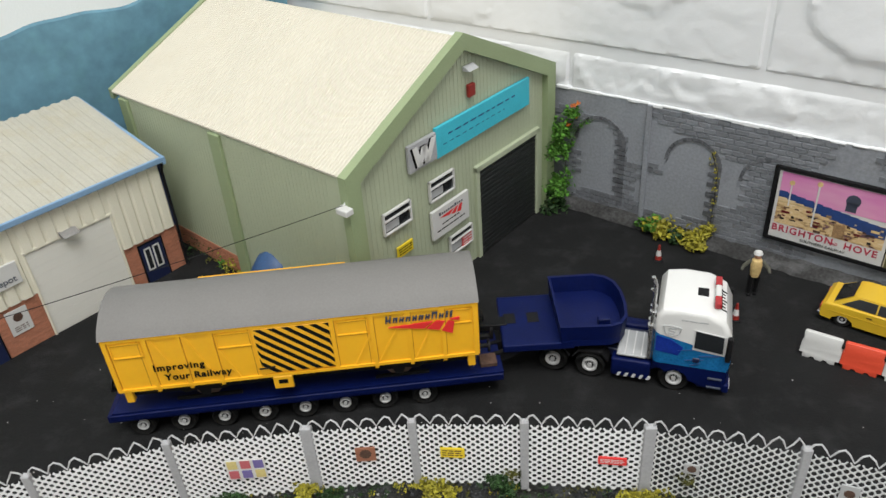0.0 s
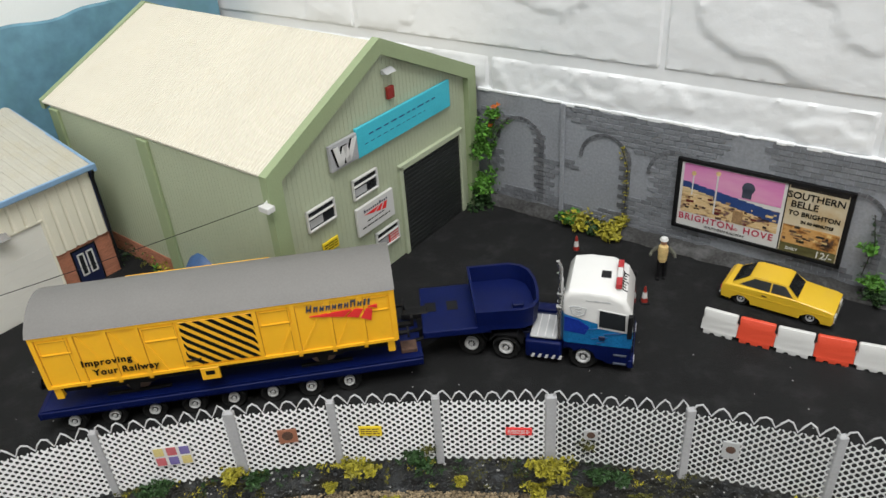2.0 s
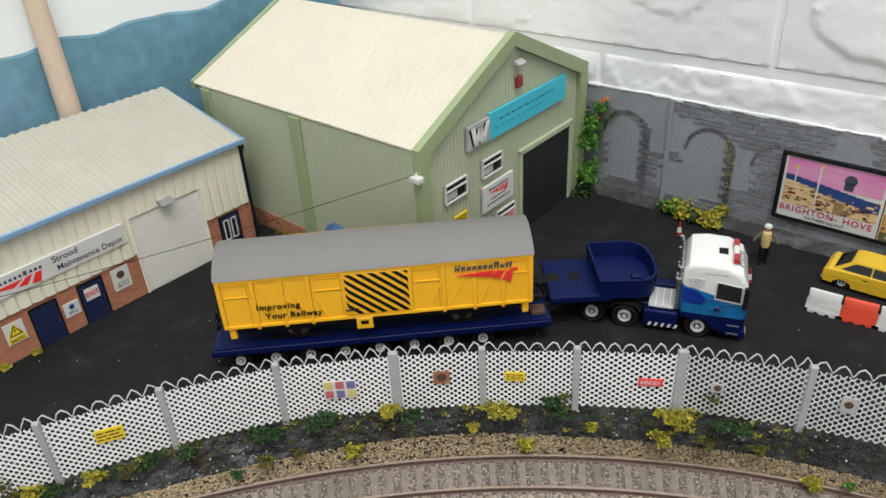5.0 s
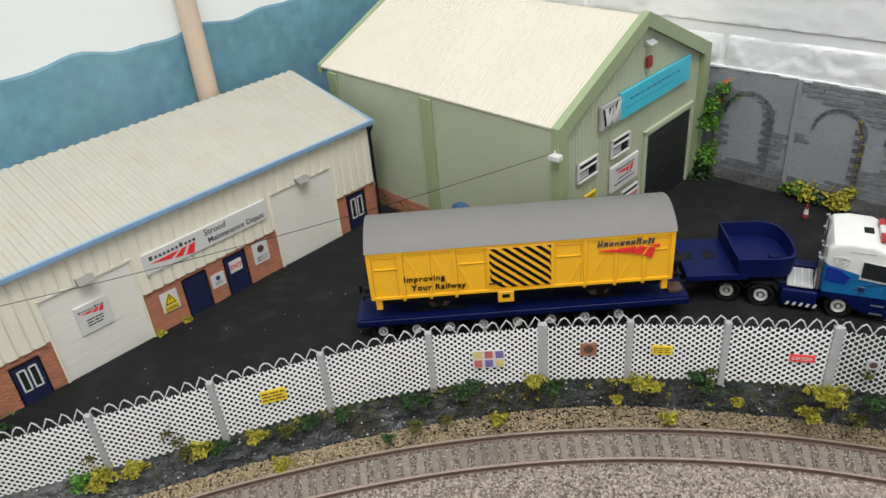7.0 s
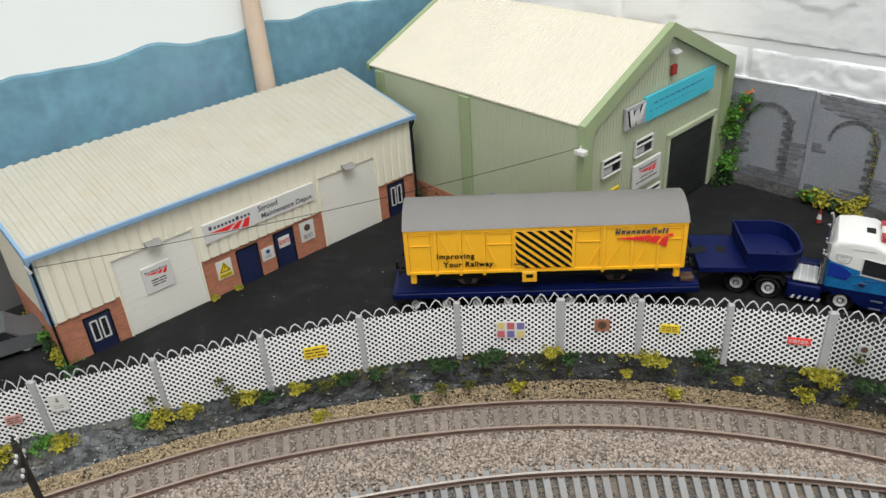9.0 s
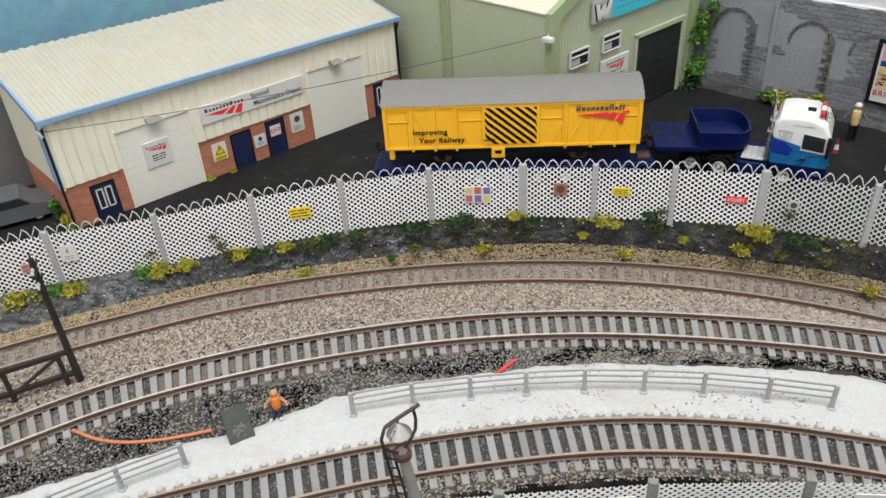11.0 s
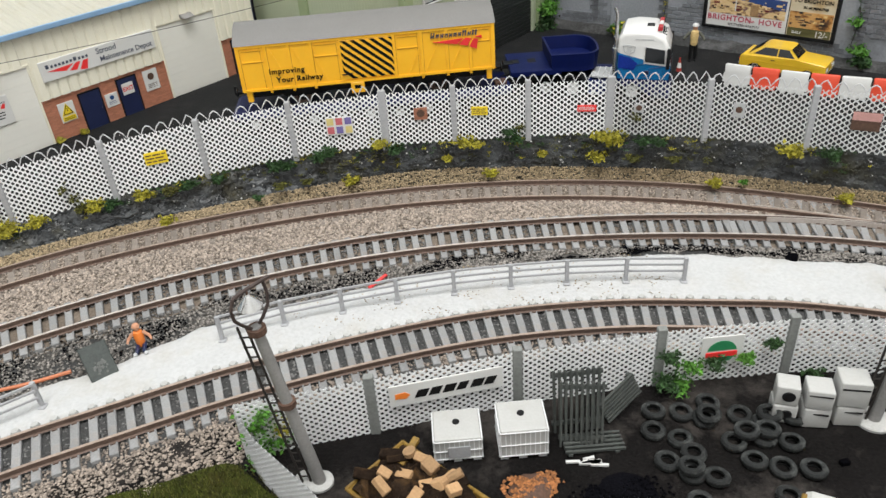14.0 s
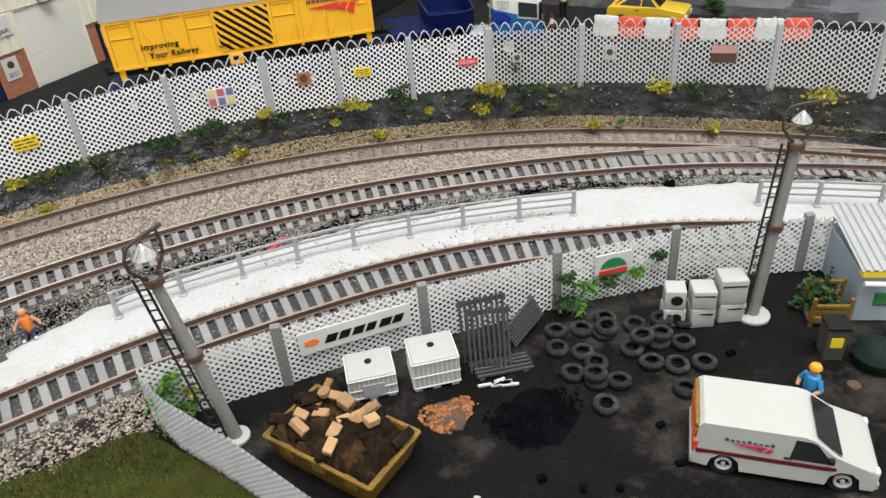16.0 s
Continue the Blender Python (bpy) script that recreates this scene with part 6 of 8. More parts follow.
# ---- yard: posters, car, barriers, cones, figures ----
def billboard():
    t = thing("billboard", wall_frame @ at(39.6, -1.2, -17.6, 0), "black framed billboard with two vintage railway posters", "billboard")
    z0, z1, h = 31.2, 67.5, 36.3

    def slope(x):
        return -1.2 * (x + 40) / 80 + 0.6
    bm = B()
    prism(bm, [(-41.5, 31.2), (41.5, 29.8), (41.5, 70.0), (-41.5, 71.0)], -0.6, 1.2)
    part("backing", bm, "black", t)
    bm = B()
    for poly in ([(-41.5, 31.2), (41.5, 29.8), (41.5, 31.8), (-41.5, 33.0)], [(-41.5, 69.4), (41.5, 68.2), (41.5, 70.0), (-41.5, 71.0)], [(-41.5, 31.2), (-39.8, 31.2), (-39.8, 71), (-41.5, 71)], [(39.8, 29.9), (41.5, 29.8), (41.5, 70.0), (39.8, 70.0)]):
        prism(bm, poly, -1.5, -0.4)
    part("frame", bm, "black", t)

    def quad(x0, x1, a, b, y, material, parent, name, label=""):
        bm = B()
        prism(bm, [(x0, a + slope(x0)), (x1, a + slope(x1)), (x1, b + slope(x1)), (x0, b + slope(x0))], y - 0.12, y)
        return part(name, bm, material, parent, label)
    p1 = quad(-39.2, 12.2, 32.2, 69.4, -0.62, "white", t, "poster", "seaside railway poster with pink sky")
    quad(-37.8, 10.8, 55.0, 68.2, -0.76, paint("pink_sky_print", ((0.5, 0.13, 0.36), (0.62, 0.22, 0.45), (0.68, 0.36, 0.5)), 30, (0.4, 1, 2)), p1, "sky")
    for k in range(12):
        x = -37.8 + 4.05 * k
        quad(x, x + 4.05, 58.2 - 0.62 * k - (5 if k > 3 else 3.4), 58.2 - 0.55 * k, -0.79, "sea", p1, "sea")
    quad(-37.8, 10.8, 40.5, 52.5, -0.77, paint("beach_print", ((0.03, 0.02, 0.025), (0.14, 0.07, 0.09), (0.5, 0.34, 0.15), (0.66, 0.5, 0.29), (0.6, 0.42, 0.2), (0.7, 0.56, 0.36)), 190, (0.6, 1, 1.5), spread=0.17), p1, "beach")
    for k in range(5):
        quad(-37.8 + 6 * k, -31.8 + 6 * k, 52, 57.5 - 1.3 * k, -0.775, paint("promenade_print", ((0.1, 0.07, 0.08), (0.55, 0.4, 0.2), (0.68, 0.54, 0.33), (0.5, 0.33, 0.16)), 160, (0.5, 1, 2)), p1, "promenade")
    rg = random.Random(12)
    bm = B()
    for k in range(46):
        x, z = rg.uniform(-37, 9), rg.uniform(40.2, 50.5)
        box(bm, x, x + rg.uniform(0.8, 4), -1.0, -0.85, z + slope(x), z + slope(x) + rg.uniform(0.4, 1.3))
    ob = part("printed_picture", bm, ["wood", "rust", "sand", "timber", "maroon"], p1)
    for i, p in enumerate(ob.data.polygons):
        p.material_index = (i // 6) % 5
    bm = B()
    for x, w, a, b in ((-21, 0.8, 43, 65), (-33, 0.6, 51, 63)):
        box(bm, x, x + w, -1.05, -0.85, a + slope(x), b + slope(x))
    part("mast", bm, "white", p1)
    bm = B()
    lathe(bm, [(0.01, -1.05), (3.2, -1.05), (3.2, -0.85), (0.01, -0.85)], 10, "Y", (-5.4, 0, 61.6))
    box(bm, -8, -3.4, -1.05, -0.85, 56.0, 61)
    part("parasol", bm, "slate", p1)
    bm = B()
    for x, z in ((-20.6, 66.2), (-32.7, 63.8)):
        lathe(bm, [(0.01, -1.07), (1.3, -1.07), (1.3, -0.9), (0.01, -0.9)], 8, "Y", (x, 0, z))
    part("lamp_globe", bm, "sand", p1)
    bm = B()
    box(bm, -11, -6, -1.1, -0.85, 41 + slope(-8), 48 + slope(-8))
    part("bather_patch", bm, "wood", p1)
    rot = pose(0, 0, 0, 0, 0.86)
    lettering("BRIGHTON", 5.0, "crimson", p1, at(-24.0, -0.85, 37.8 + slope(-24)) @ rot @ FACE, offset=0.08, space=1.18)
    lettering("AND", 2.0, "crimson", p1, at(-9.6, -0.85, 37.2 + slope(-11)) @ rot @ FACE)
    lettering("HOVE", 5.0, "crimson", p1, at(2.4, -0.85, 37.6 + slope(0)) @ rot @ FACE, offset=0.08, space=1.18)
    lettering("SOUTHERN RAILWAY", 2.1, "ink", p1, at(-14, -0.85, 34.2 + slope(-14)) @ rot @ FACE)
    p2 = quad(12.8, 39.2, 32.2, 69.4, -0.62, paint("cream_paper_print", ((0.42, 0.28, 0.12), (0.52, 0.45, 0.32), (0.56, 0.52, 0.42)), 60), t, "poster", "brown and cream vintage train poster")
    quad(13.3, 38.8, 31.9, 37.5, -0.76, paint("olive_ground_print", ((0.02, 0.02, 0.008), (0.09, 0.085, 0.03), (0.16, 0.14, 0.06)), 120, (0.4, 1, 1.5)), p2, "foreground")
    quad(13.3, 38.8, 37.5, 47.5, -0.76, paint("station_print", ((0.02, 0.012, 0.008), (0.1, 0.04, 0.015), (0.4, 0.19, 0.05), (0.55, 0.32, 0.12), (0.5, 0.26, 0.08), (0.16, 0.06, 0.02)), 150, (0.7, 1, 1), spread=0.17), p2, "carriage_scene")
    bm = B()
    for k in range(26):
        x, z = rg.uniform(13.6, 36), rg.uniform(37.5, 47)
        box(bm, x, x + rg.uniform(1, 4), -1.0, -0.8, z + slope(x), z + slope(x) + rg.uniform(0.5, 1.6))
    ob = part("printed_picture", bm, ["rust", "sand", "timber", "wood"], p2)
    for i, p in enumerate(ob.data.polygons):
        p.material_index = (i // 6) % 4
    quad(13.3, 38.8, 67, 69.2, -0.76, "timber", p2, "header_band")
    for s, x, z, size in (("SOUTHERN", 25.5, 63.6, 4.9), ("BELLE", 21, 58.9, 4.9), ("TO BRIGHTON", 26, 54.2, 3.4), ("IN 60 MINUTES", 28, 50.2, 2.2), ("12/-", 33.5, 34.6, 5.0), ("DAILY", 19, 34.6, 2.0)):
        lettering(s, size, "ink" if "12" not in s and s != "DAILY" else "white", p2, at(x, -0.98, z + slope(x)) @ rot @ FACE, offset=0.07)


def car():
    t = thing("saloon_car", at(151.6, 280.2, 0, -36.8) @ Matrix.Scale(0.915, 4), "yellow three-door hatchback with dark windows parked by the wall", "car")
    Lc, Wc = 55.0, 21.5
    side = [(0.8, 3.2), (0, 6), (0.3, 10.2), (2.2, 11.8), (36, 12.0), (52, 10.8), (54.7, 9.8), (55.1, 5), (54.2, 3.0), (49.5, 2.6), (48.6, 5.6), (46, 7.2), (42.8, 7.2), (40.2, 5.6), (39.4, 2.4), (15.6, 2.4), (14.8, 5.6), (12.2, 7.2), (9, 7.2), (6.4, 5.6), (5.6, 2.8)]
    bm = B()
    prism(bm, side, 0, Wc, "Y")
    es = [e for e in bm.edges if abs(e.verts[0].co.y - e.verts[1].co.y) < 0.01 and max(e.verts[0].co.z, e.verts[1].co.z) > 7]
    bmesh.ops.bevel(bm, geom=es, offset=0.9, segments=3, profile=0.5, affect="EDGES", clamp_overlap=True)
    body = part("body", bm, "car_yellow", t, smooth=True)
    base = [(4.0, 11.2), (13.2, 17.4), (15.6, 18.0), (29, 17.9), (31, 17.3), (37.6, 11.6)]
    bm = B()
    lo = [bm.verts.new((x, 0.6, z)) for x, z in base]
    hi = [bm.verts.new((x, Wc - 0.6, z)) for x, z in base]
    for v in lo + hi:
        if v.co.z > 12:
            v.co.y += (2.1 if v.co.y < 10 else -2.1)
    n = len(base)
    bm.faces.new(lo[::-1]), bm.faces.new(hi)
    for k in range(n - 1):
        bm.faces.new([lo[k], lo[k + 1], hi[k + 1], hi[k]])
    bm.faces.new([lo[-1], lo[0], hi[0], hi[-1]])
    soften(bm, 0.5, 2, 20)
    part("cabin", bm, "car_yellow", t, smooth=True)
    for sgn, y0, y1 in ((-1, 0.55, 2.6), (1, Wc - 0.55, Wc - 2.6)):
        for nm, poly in (("side_window", [(24.4, 12.3), (35.0, 12.3), (30.4, 16.9), (24.4, 17.0)]), ("side_window", [(8.8, 12.5), (23.7, 12.3), (23.7, 17.0), (15.4, 17.0)])):
            bm = B()
            vs = []
            for off in (-0.12, 0.3):
                for x, z in poly:
                    f = (z - 11.2) / 6.2
                    vs.append(bm.verts.new((x, y0 + (y1 - y0) * f + sgn * (0.12 - (off + 0.12)), z)))
            m_ = len(poly)
            bm.faces.new(vs[:m_]), bm.faces.new(vs[m_:][::-1])
            for k in range(m_):
                bm.faces.new([vs[k], vs[(k + 1) % m_], vs[m_ + (k + 1) % m_], vs[m_ + k]])
            part(nm, bm, "glass", t, "dark side window")
        bm = B()
        box(bm, 20.5, 23, y0 - 0.75 if sgn < 0 else y0 + 0.35, y0 - 0.35 if sgn < 0 else y0 + 0.75, 9.4, 9.9)
        part("door_handle", bm, "black", t)
        bm = B()
        box(bm, 3, 53, (-0.15 if sgn < 0 else Wc - 0.1), (0.1 if sgn < 0 else Wc + 0.15), 7.6, 8.0)
        part("side_moulding", bm, "car_yellow", t)
    for nm, (xa, za), (xb, zb) in (("windscreen", (36.6, 12.3), (31.4, 17.0)), ("rear_window", (5.4, 12.2), (12.9, 17.2))):
        bm = B()
        d = 0.35 if xa > 20 else -0.35
        vs = [bm.verts.new(q) for q in ((xa + d, 2.3, za + 0.2), (xa + d, Wc - 2.3, za + 0.2), (xb + d, Wc - 3.4, zb + 0.25), (xb + d, 3.4, zb + 0.25))]
        bm.faces.new(vs)
        bmesh.ops.solidify(bm, geom=list(bm.faces), thickness=0.2)
        part(nm, bm, "glass", t, "dark glass")
    for x in (10.6, 44.4):
        wheel(t, x, 0.2, 4.1, 4.1, 2.9, hub_r=0.5, hub="post")
        wheel(t, x, Wc - 0.2, 4.1, 4.1, 2.9, side=1, hub_r=0.5, hub="post")
    for x0, x1 in ((-0.9, 0.9), (54, 55.7)):
        bm = B()
        box(bm, x0, x1, 0.4, Wc - 0.4, 3.6, 5.2, 0.3)
        part("bumper", bm, "chrome", t)
    for y in (1.4, Wc - 5.4):
        bm = B()
        box(bm, 54.4, 55.3, y, y + 4, 5.8, 8.0, 0.2, 1)
        part("headlight", bm, "silver", t)
        bm = B()
        box(bm, -0.4, 0.6, y, y + 4, 6.2, 8.6, 0.2, 1)
        part("tail_light", bm, "red", t)


def barriers():
    m = {}
    for nm in ("white", "red"):
        t = thing("road_barrier", at(0, 0), f"{'white' if nm == 'white' else 'red-orange'} plastic water-filled road barrier", "barrier", "barriers in a row")
        bm = B()
        prism(bm, [(0.0, 1.9), (1.3, 1.9), (1.3, 0), (4.2, 0), (4.6, 0.9), (6.0, 0.9), (6.4, 0), (9.2, 0), (9.6, 0.9), (11.0, 0.9), (11.4, 0), (14.1, 0), (14.1, 1.9), (15.6, 1.9), (15.6, 6.8), (14.9, 7.6), (15.2, 11.8), (14.6, 12.4), (0.9, 12.4), (0.3, 11.8), (0.7, 7.6), (0.0, 6.8)], -1, 1)
        for z in (2.2, 4.2):
            bmesh.ops.bisect_plane(bm, geom=list(bm.verts) + list(bm.edges) + list(bm.faces), plane_co=(0, 0, z), plane_no=(0, 0, 1))
        for v in bm.verts:
            v.co.y *= float(np.interp(v.co.z, [0, 2.2, 4.2, 11.8, 12.4], [2.6, 2.3, 1.4, 1.1, 0.9]))
        soften(bm, 0.32, 2)
        part("body", bm, nm, t, smooth=True)
        m[nm] = t
    x, y, a = 136.0, 258.5, -34.0
    for k in range(8):
        src = m["white" if k % 2 == 0 else "red"]
        mm = at(x, y, 0, a + rnd.uniform(-2, 2))
        if k < 2:
            src.matrix_basis = mm
        else:
            copy_thing(src, mm)
        x, y = x + 15.7 * math.cos(radians(a)), y + 15.7 * math.sin(radians(a))
        a += 2.6 if k < 5 else 0.5


def cones():
    t = thing("traffic_cone", at(91.5, 334, 0), "small red and white striped traffic cone", "traffic cone", "traffic cones")
    bm = B()
    box(bm, -2.3, 2.3, -2.3, 2.3, 0, 0.8, 0.3, 1)
    part("base", bm, "black", t)
    bm = B()
    lathe(bm, [(1.8, 0.8), (1.45, 3)], 12)
    part("lower_band", bm, "cone_red", t, smooth=True)
    bm = B()
    lathe(bm, [(1.44, 3), (0.95, 6.2)], 12)
    part("sleeve", bm, "white", t, "white reflective sleeve", smooth=True)
    bm = B()
    lathe(bm, [(0.95, 6.2), (0.5, 9.2), (0.3, 9.4)], 12)
    part("tip", bm, "cone_red", t, smooth=True)
    for x, y, r in ((115.5, 282, 0), (103, 308, 20), (168, 60, 0)):
        if y > 100:
            copy_thing(t, at(x, y, 0, r))


def figure(name, m, label, shirt, legs, cap, height=23.0, sit=False, arms=None):
    """A plain toy figure in one mesh."""
    s = height / 23.0
    bm = B()
    if sit:
        for y in (-1.6, 1.6):
            cyl(bm, (0, y, 1.4), (5.5, y, 1.6), 1.3, 1.1, 8, mi=1)
            cyl(bm, (5.5, y, 1.8), (8.2, y * 1.5, 0.9), 1.1, 0.9, 8, mi=1)
            cyl(bm, (8.0, y * 1.5, 0.8), (8.8, y * 1.7, 1.9), 1.0, 0.9, 8, mi=5)
        hip = 1.5
    else:
        for y, dx in ((-1.4, 0.8), (1.4, -0.8)):
            cyl(bm, (dx, y, 0.4), (0, y * 0.9, 10.5), 0.95, 1.35, 8, mi=1)
            box(bm, dx - 0.8, dx + 2, y - 0.8, y + 0.8, 0, 1.0, mi=1)
        hip = 10.5
    lathe(bm, [(2.0, hip - 0.5), (2.3, hip + 1.5), (2.6, hip + 6), (2.2, hip + 8), (0.9, hip + 8.8)], 10)
    for y in (-1, 1):
        reach = 1.35 if arms else 1.0
        cyl(bm, (0, y * 2.4, hip + 7.4), (0.6, y * 3.9 * reach, hip + 4.4), 0.95, 0.85, 8, mi=4 if arms else 0)
        cyl(bm, (0.6, y * 3.9 * reach, hip + 4.4), (2.4 if arms else 3.0, y * (5.9 if arms else 2.9), hip + 3.2), 0.8, 0.6, 8, mi=4 if arms else 3)
    before = len(bm.faces)
    lathe(bm, [(0.3, hip + 8.6), (1.3, hip + 9.2), (1.55, hip + 10.4), (1.2, hip + 11.8), (0.3, hip + 12.2)], 10)
    bm.faces.ensure_lookup_table()
    for f in bm.faces[before:]:
        f.material_index = 3
    before = len(bm.faces)
    lathe(bm, [(2.1, hip + 11.2), (2.0, hip + 11.5), (1.6, hip + 12.4), (0.4, hip + 12.9)], 10)
    bm.faces.ensure_lookup_table()
    for f in bm.faces[before:]:
        f.material_index = 2
    bmesh.ops.scale(bm, vec=(s, s, s), verts=bm.verts)
    ob = part(name, bm, [shirt, legs, cap, "skin", arms or shirt, "grey"], smooth=True, m=m)
    return tagged(ob, label, "figurine")


billboard(), car(), barriers(), cones()
figure("toy_figure", at(129, 302, 0, -108), "toy workman figure in yellow vest and white hat", "sand", "black", "white", 24, arms="olive_cloth")
figure("toy_figure", at(-153.5, 54.5, -19.8, -72), "seated toy workman figure in orange vest", "orange", "navy", "skin", 18, True, "skin")
figure("toy_figure", at(108.5, -38.5, -22, 200), "seated toy workman figure in blue shirt and orange cap", "shirt_blue", "navy", "cap_orange", 22, True)
figure("toy_figure", at(283, 242, 0, 200), "toy workman figure in yellow vest far along the yard", "sign_yellow", "navy", "white", 23)

# plants against the grey wall and the buildings
wm = wall_frame
for u, y, z, r, m_, n in ((-121, -8, 34, 11, "leaf", 330), (-118, -7, 46, 8, "leaf", 240), (-121, -9, 1, 13, "leaf_dark", 420), (-119, -10, 12, 11, "leaf", 340), (-112, -4, 57, 4.5, "leaf", 100), (-53, -8, 2.5, 7, "leaf_yellow", 220), (-60, -8, 3.5, 5.5, "leaf", 150), (-34, -9, 2, 8, "leaf_yellow", 260), (-44, -9, 2, 5.5, "leaf_dark", 150), (-29, -7, 9, 4, "leaf_yellow", 90), (97, -4, 9, 5.5, "leaf", 150), (100, -5, 2.5, 5.5, "leaf_dark", 140), (92, -3, 26, 3.5, "leaf", 80)):
    p = wm @ Vector((u * MM, y * MM, z * MM))
    b = bush(p.x / MM, p.y / MM, p.z / MM, r, m_, "bright green bush against the grey wall" if r > 6 else "small leafy plant on the wall ledge", int(n * 0.8), 1.0, 1.5, "wall_bush")


def vine(points, r, n, material, label):
    rg = random.Random(n)
    V, F = [], []
    P = np.array(points, float)
    for _ in range(n):
        q = rg.uniform(0, len(P) - 1.001)
        i = int(q)
        c = P[i] * (1 - q + i) + P[i + 1] * (q - i)
        foliage(V, F, c[0] + rg.uniform(-r, r), c[1] + rg.uniform(-0.6, 0.3), c[2] + rg.uniform(-r, r), 0.8, 2, rg, 0.8, 0.75)
    t = thing("climbing_vine", wm, label, "plant")
    part("leaves", (V, F), material, t)
    bm = B()
    tube(bm, [tuple(p) for p in points], 0.25, 5)
    part("stem", bm, "timber", t)


vine([(-116, -2.5, 12), (-117, -2.5, 32), (-110, -2, 48), (-103, -2, 57)], 2.0, 70, "leaf", "green climbing vine beside the arch")
vine([(-29, -2.5, 8), (-28.5, -2.5, 26), (-29, -2, 42), (-33, -2, 52)], 1.2, 46, "leaf_yellow", "yellow-green vine following an arch")
vine([(91, -2.5, 12), (93, -2.5, 30), (90, -2, 44)], 1.3, 40, "leaf_dark", "dark green vine on the grey wall")
t = thing("red_flowers", wm, "orange-red blossoms on the climbing vine", "plant")
rg = random.Random(5)
for u, z in ((-112, 62), (-109, 64), (-115, 50), (-110, 56), (-118, 43)):
    V, F = [], []
    foliage(V, F, u, -4, z, 1.7, 26, rg, 0.9, 0.8)
    part("blossom", (V, F), "orange", t)
for x, y, r, m_ in ((-134, 344, 11, "leaf_yellow"), (-160, 366, 14, "leaf_dark"), (-147, 356, 13, "moss"), (-127, 340, 10, "leaf_yellow"), (-140, 350, 9, "leaf"), (-310, 160, 6, "leaf"), (-318, 170, 7, "leaf_yellow"), (-338, 186, 10, "leaf"), (-355, 200, 9, "leaf_yellow"), (-302, 152, 4, "leaf_dark")):
    bush(x, y, 0, r, m_, "rough weeds beside the building wall", 170, 0.9)

# overhead wire from the depot to the corner lamp
t = thing("overhead_cable", at(0, 0), "thin dark cable strung between two buildings", "cable")
bm = B()
a, b = Vector((-306, 154, 60)), Vector((-55, 267, 76))
pts = [a.lerp(b, k / 24) + Vector((0, 0, -4 * (1 - (2 * k / 24 - 1) ** 2))) for k in range(25)]
tube(bm, pts, 0.16, 5)
part("wire", bm, "black", t)

# blue tarpaulin heap behind the wagon
bm = B()
lathe(bm, [(14, 0), (13, 10), (9, 17), (4, 20), (0.4, 20.5)], 18)
for v in bm.verts:
    v.co += Vector((rough(v.co.x, v.co.z + v.co.y, 7, 1.5), rough(v.co.y, v.co.z, 6, 1.5), 0))
tagged(part("tarpaulin_heap", bm, mat("blue_tarpaulin", (0.03, 0.08, 0.2), 0.5, vary=0.2), smooth=True, m=at(-104, 318, 1) @ Matrix.Diagonal((1.1, 1.1, 1.18, 1))), "blue tarpaulin covered heap beside the warehouse", "heap")


# parked grey vehicle at the far left
def grey_car():
    t = thing("parked_car", at(-370, 137, 0, 40), "dark grey parked car seen past the depot", "car")
    bm = B()
    prism(bm, [(0, 3), (0, 9), (3, 11), (14, 11.5), (20, 17), (38, 17), (44, 11.5), (54, 10), (55, 3)], 0, 22, "Y")
    soften(bm, 0.8, 3)
    part("body", bm, "dark_car", t, smooth=True)
    bm = B()
    prism(bm, [(15.5, 11.8), (20.5, 16.4), (37.5, 16.4), (42, 11.8)], -0.2, 22.2, "Y")
    part("side_window", bm, "glass", t)
    for x in (10, 44):
        wheel(t, x, 0.2, 4, 4, 3)
        wheel(t, x, 21.8, 4, 4, 3, side=1)


grey_car()
for u, v, z, r, m_ in ((-81.5, 24, 7, 4.6, "leaf"), (-81, 17, 4, 4.2, "leaf_dark"), (-81, 9, 2.5, 3.6, "leaf_yellow"), (-80.5, 2.5, 2, 3.2, "leaf_yellow"), (17, -2.5, 0.8, 1.8, "leaf_yellow"), (2.5, -2, 0.8, 2.0, "leaf_yellow")):
    p = depot_frame @ Vector((u * MM, v * MM, z * MM))
    bush(p.x / MM, p.y / MM, p.z / MM, r, m_, "straggly weed at the foot of the depot wall", 90, 1.1, 1.0)


# white cabin at the far right end of the yard
def cabin():
    t = thing("site_cabin", at(292, 232, 0, -30), "dark site cabin with a white framed window", "cabin")
    bm = B()
    box(bm, 0, 50, 0, 26, 0, 32, 0.5, 1)
    part("wall", bm, "black", t)
    for x in (4, 22):
        bm = B()
        for a, b, c, d in ((x, x + 13, 6, 7.4), (x, x + 13, 23, 24.4), (x, x + 1.4, 6, 24.4), (x + 11.6, x + 13, 6, 24.4)):
            box(bm, a, b, -0.8, 0.2, c, d)
        w = part("window", bm, "white", t)
        bm = B()
        box(bm, x + 1, x + 12, -0.3, 0.1, 7, 24)
        part("pane", bm, "glass", w)


cabin()

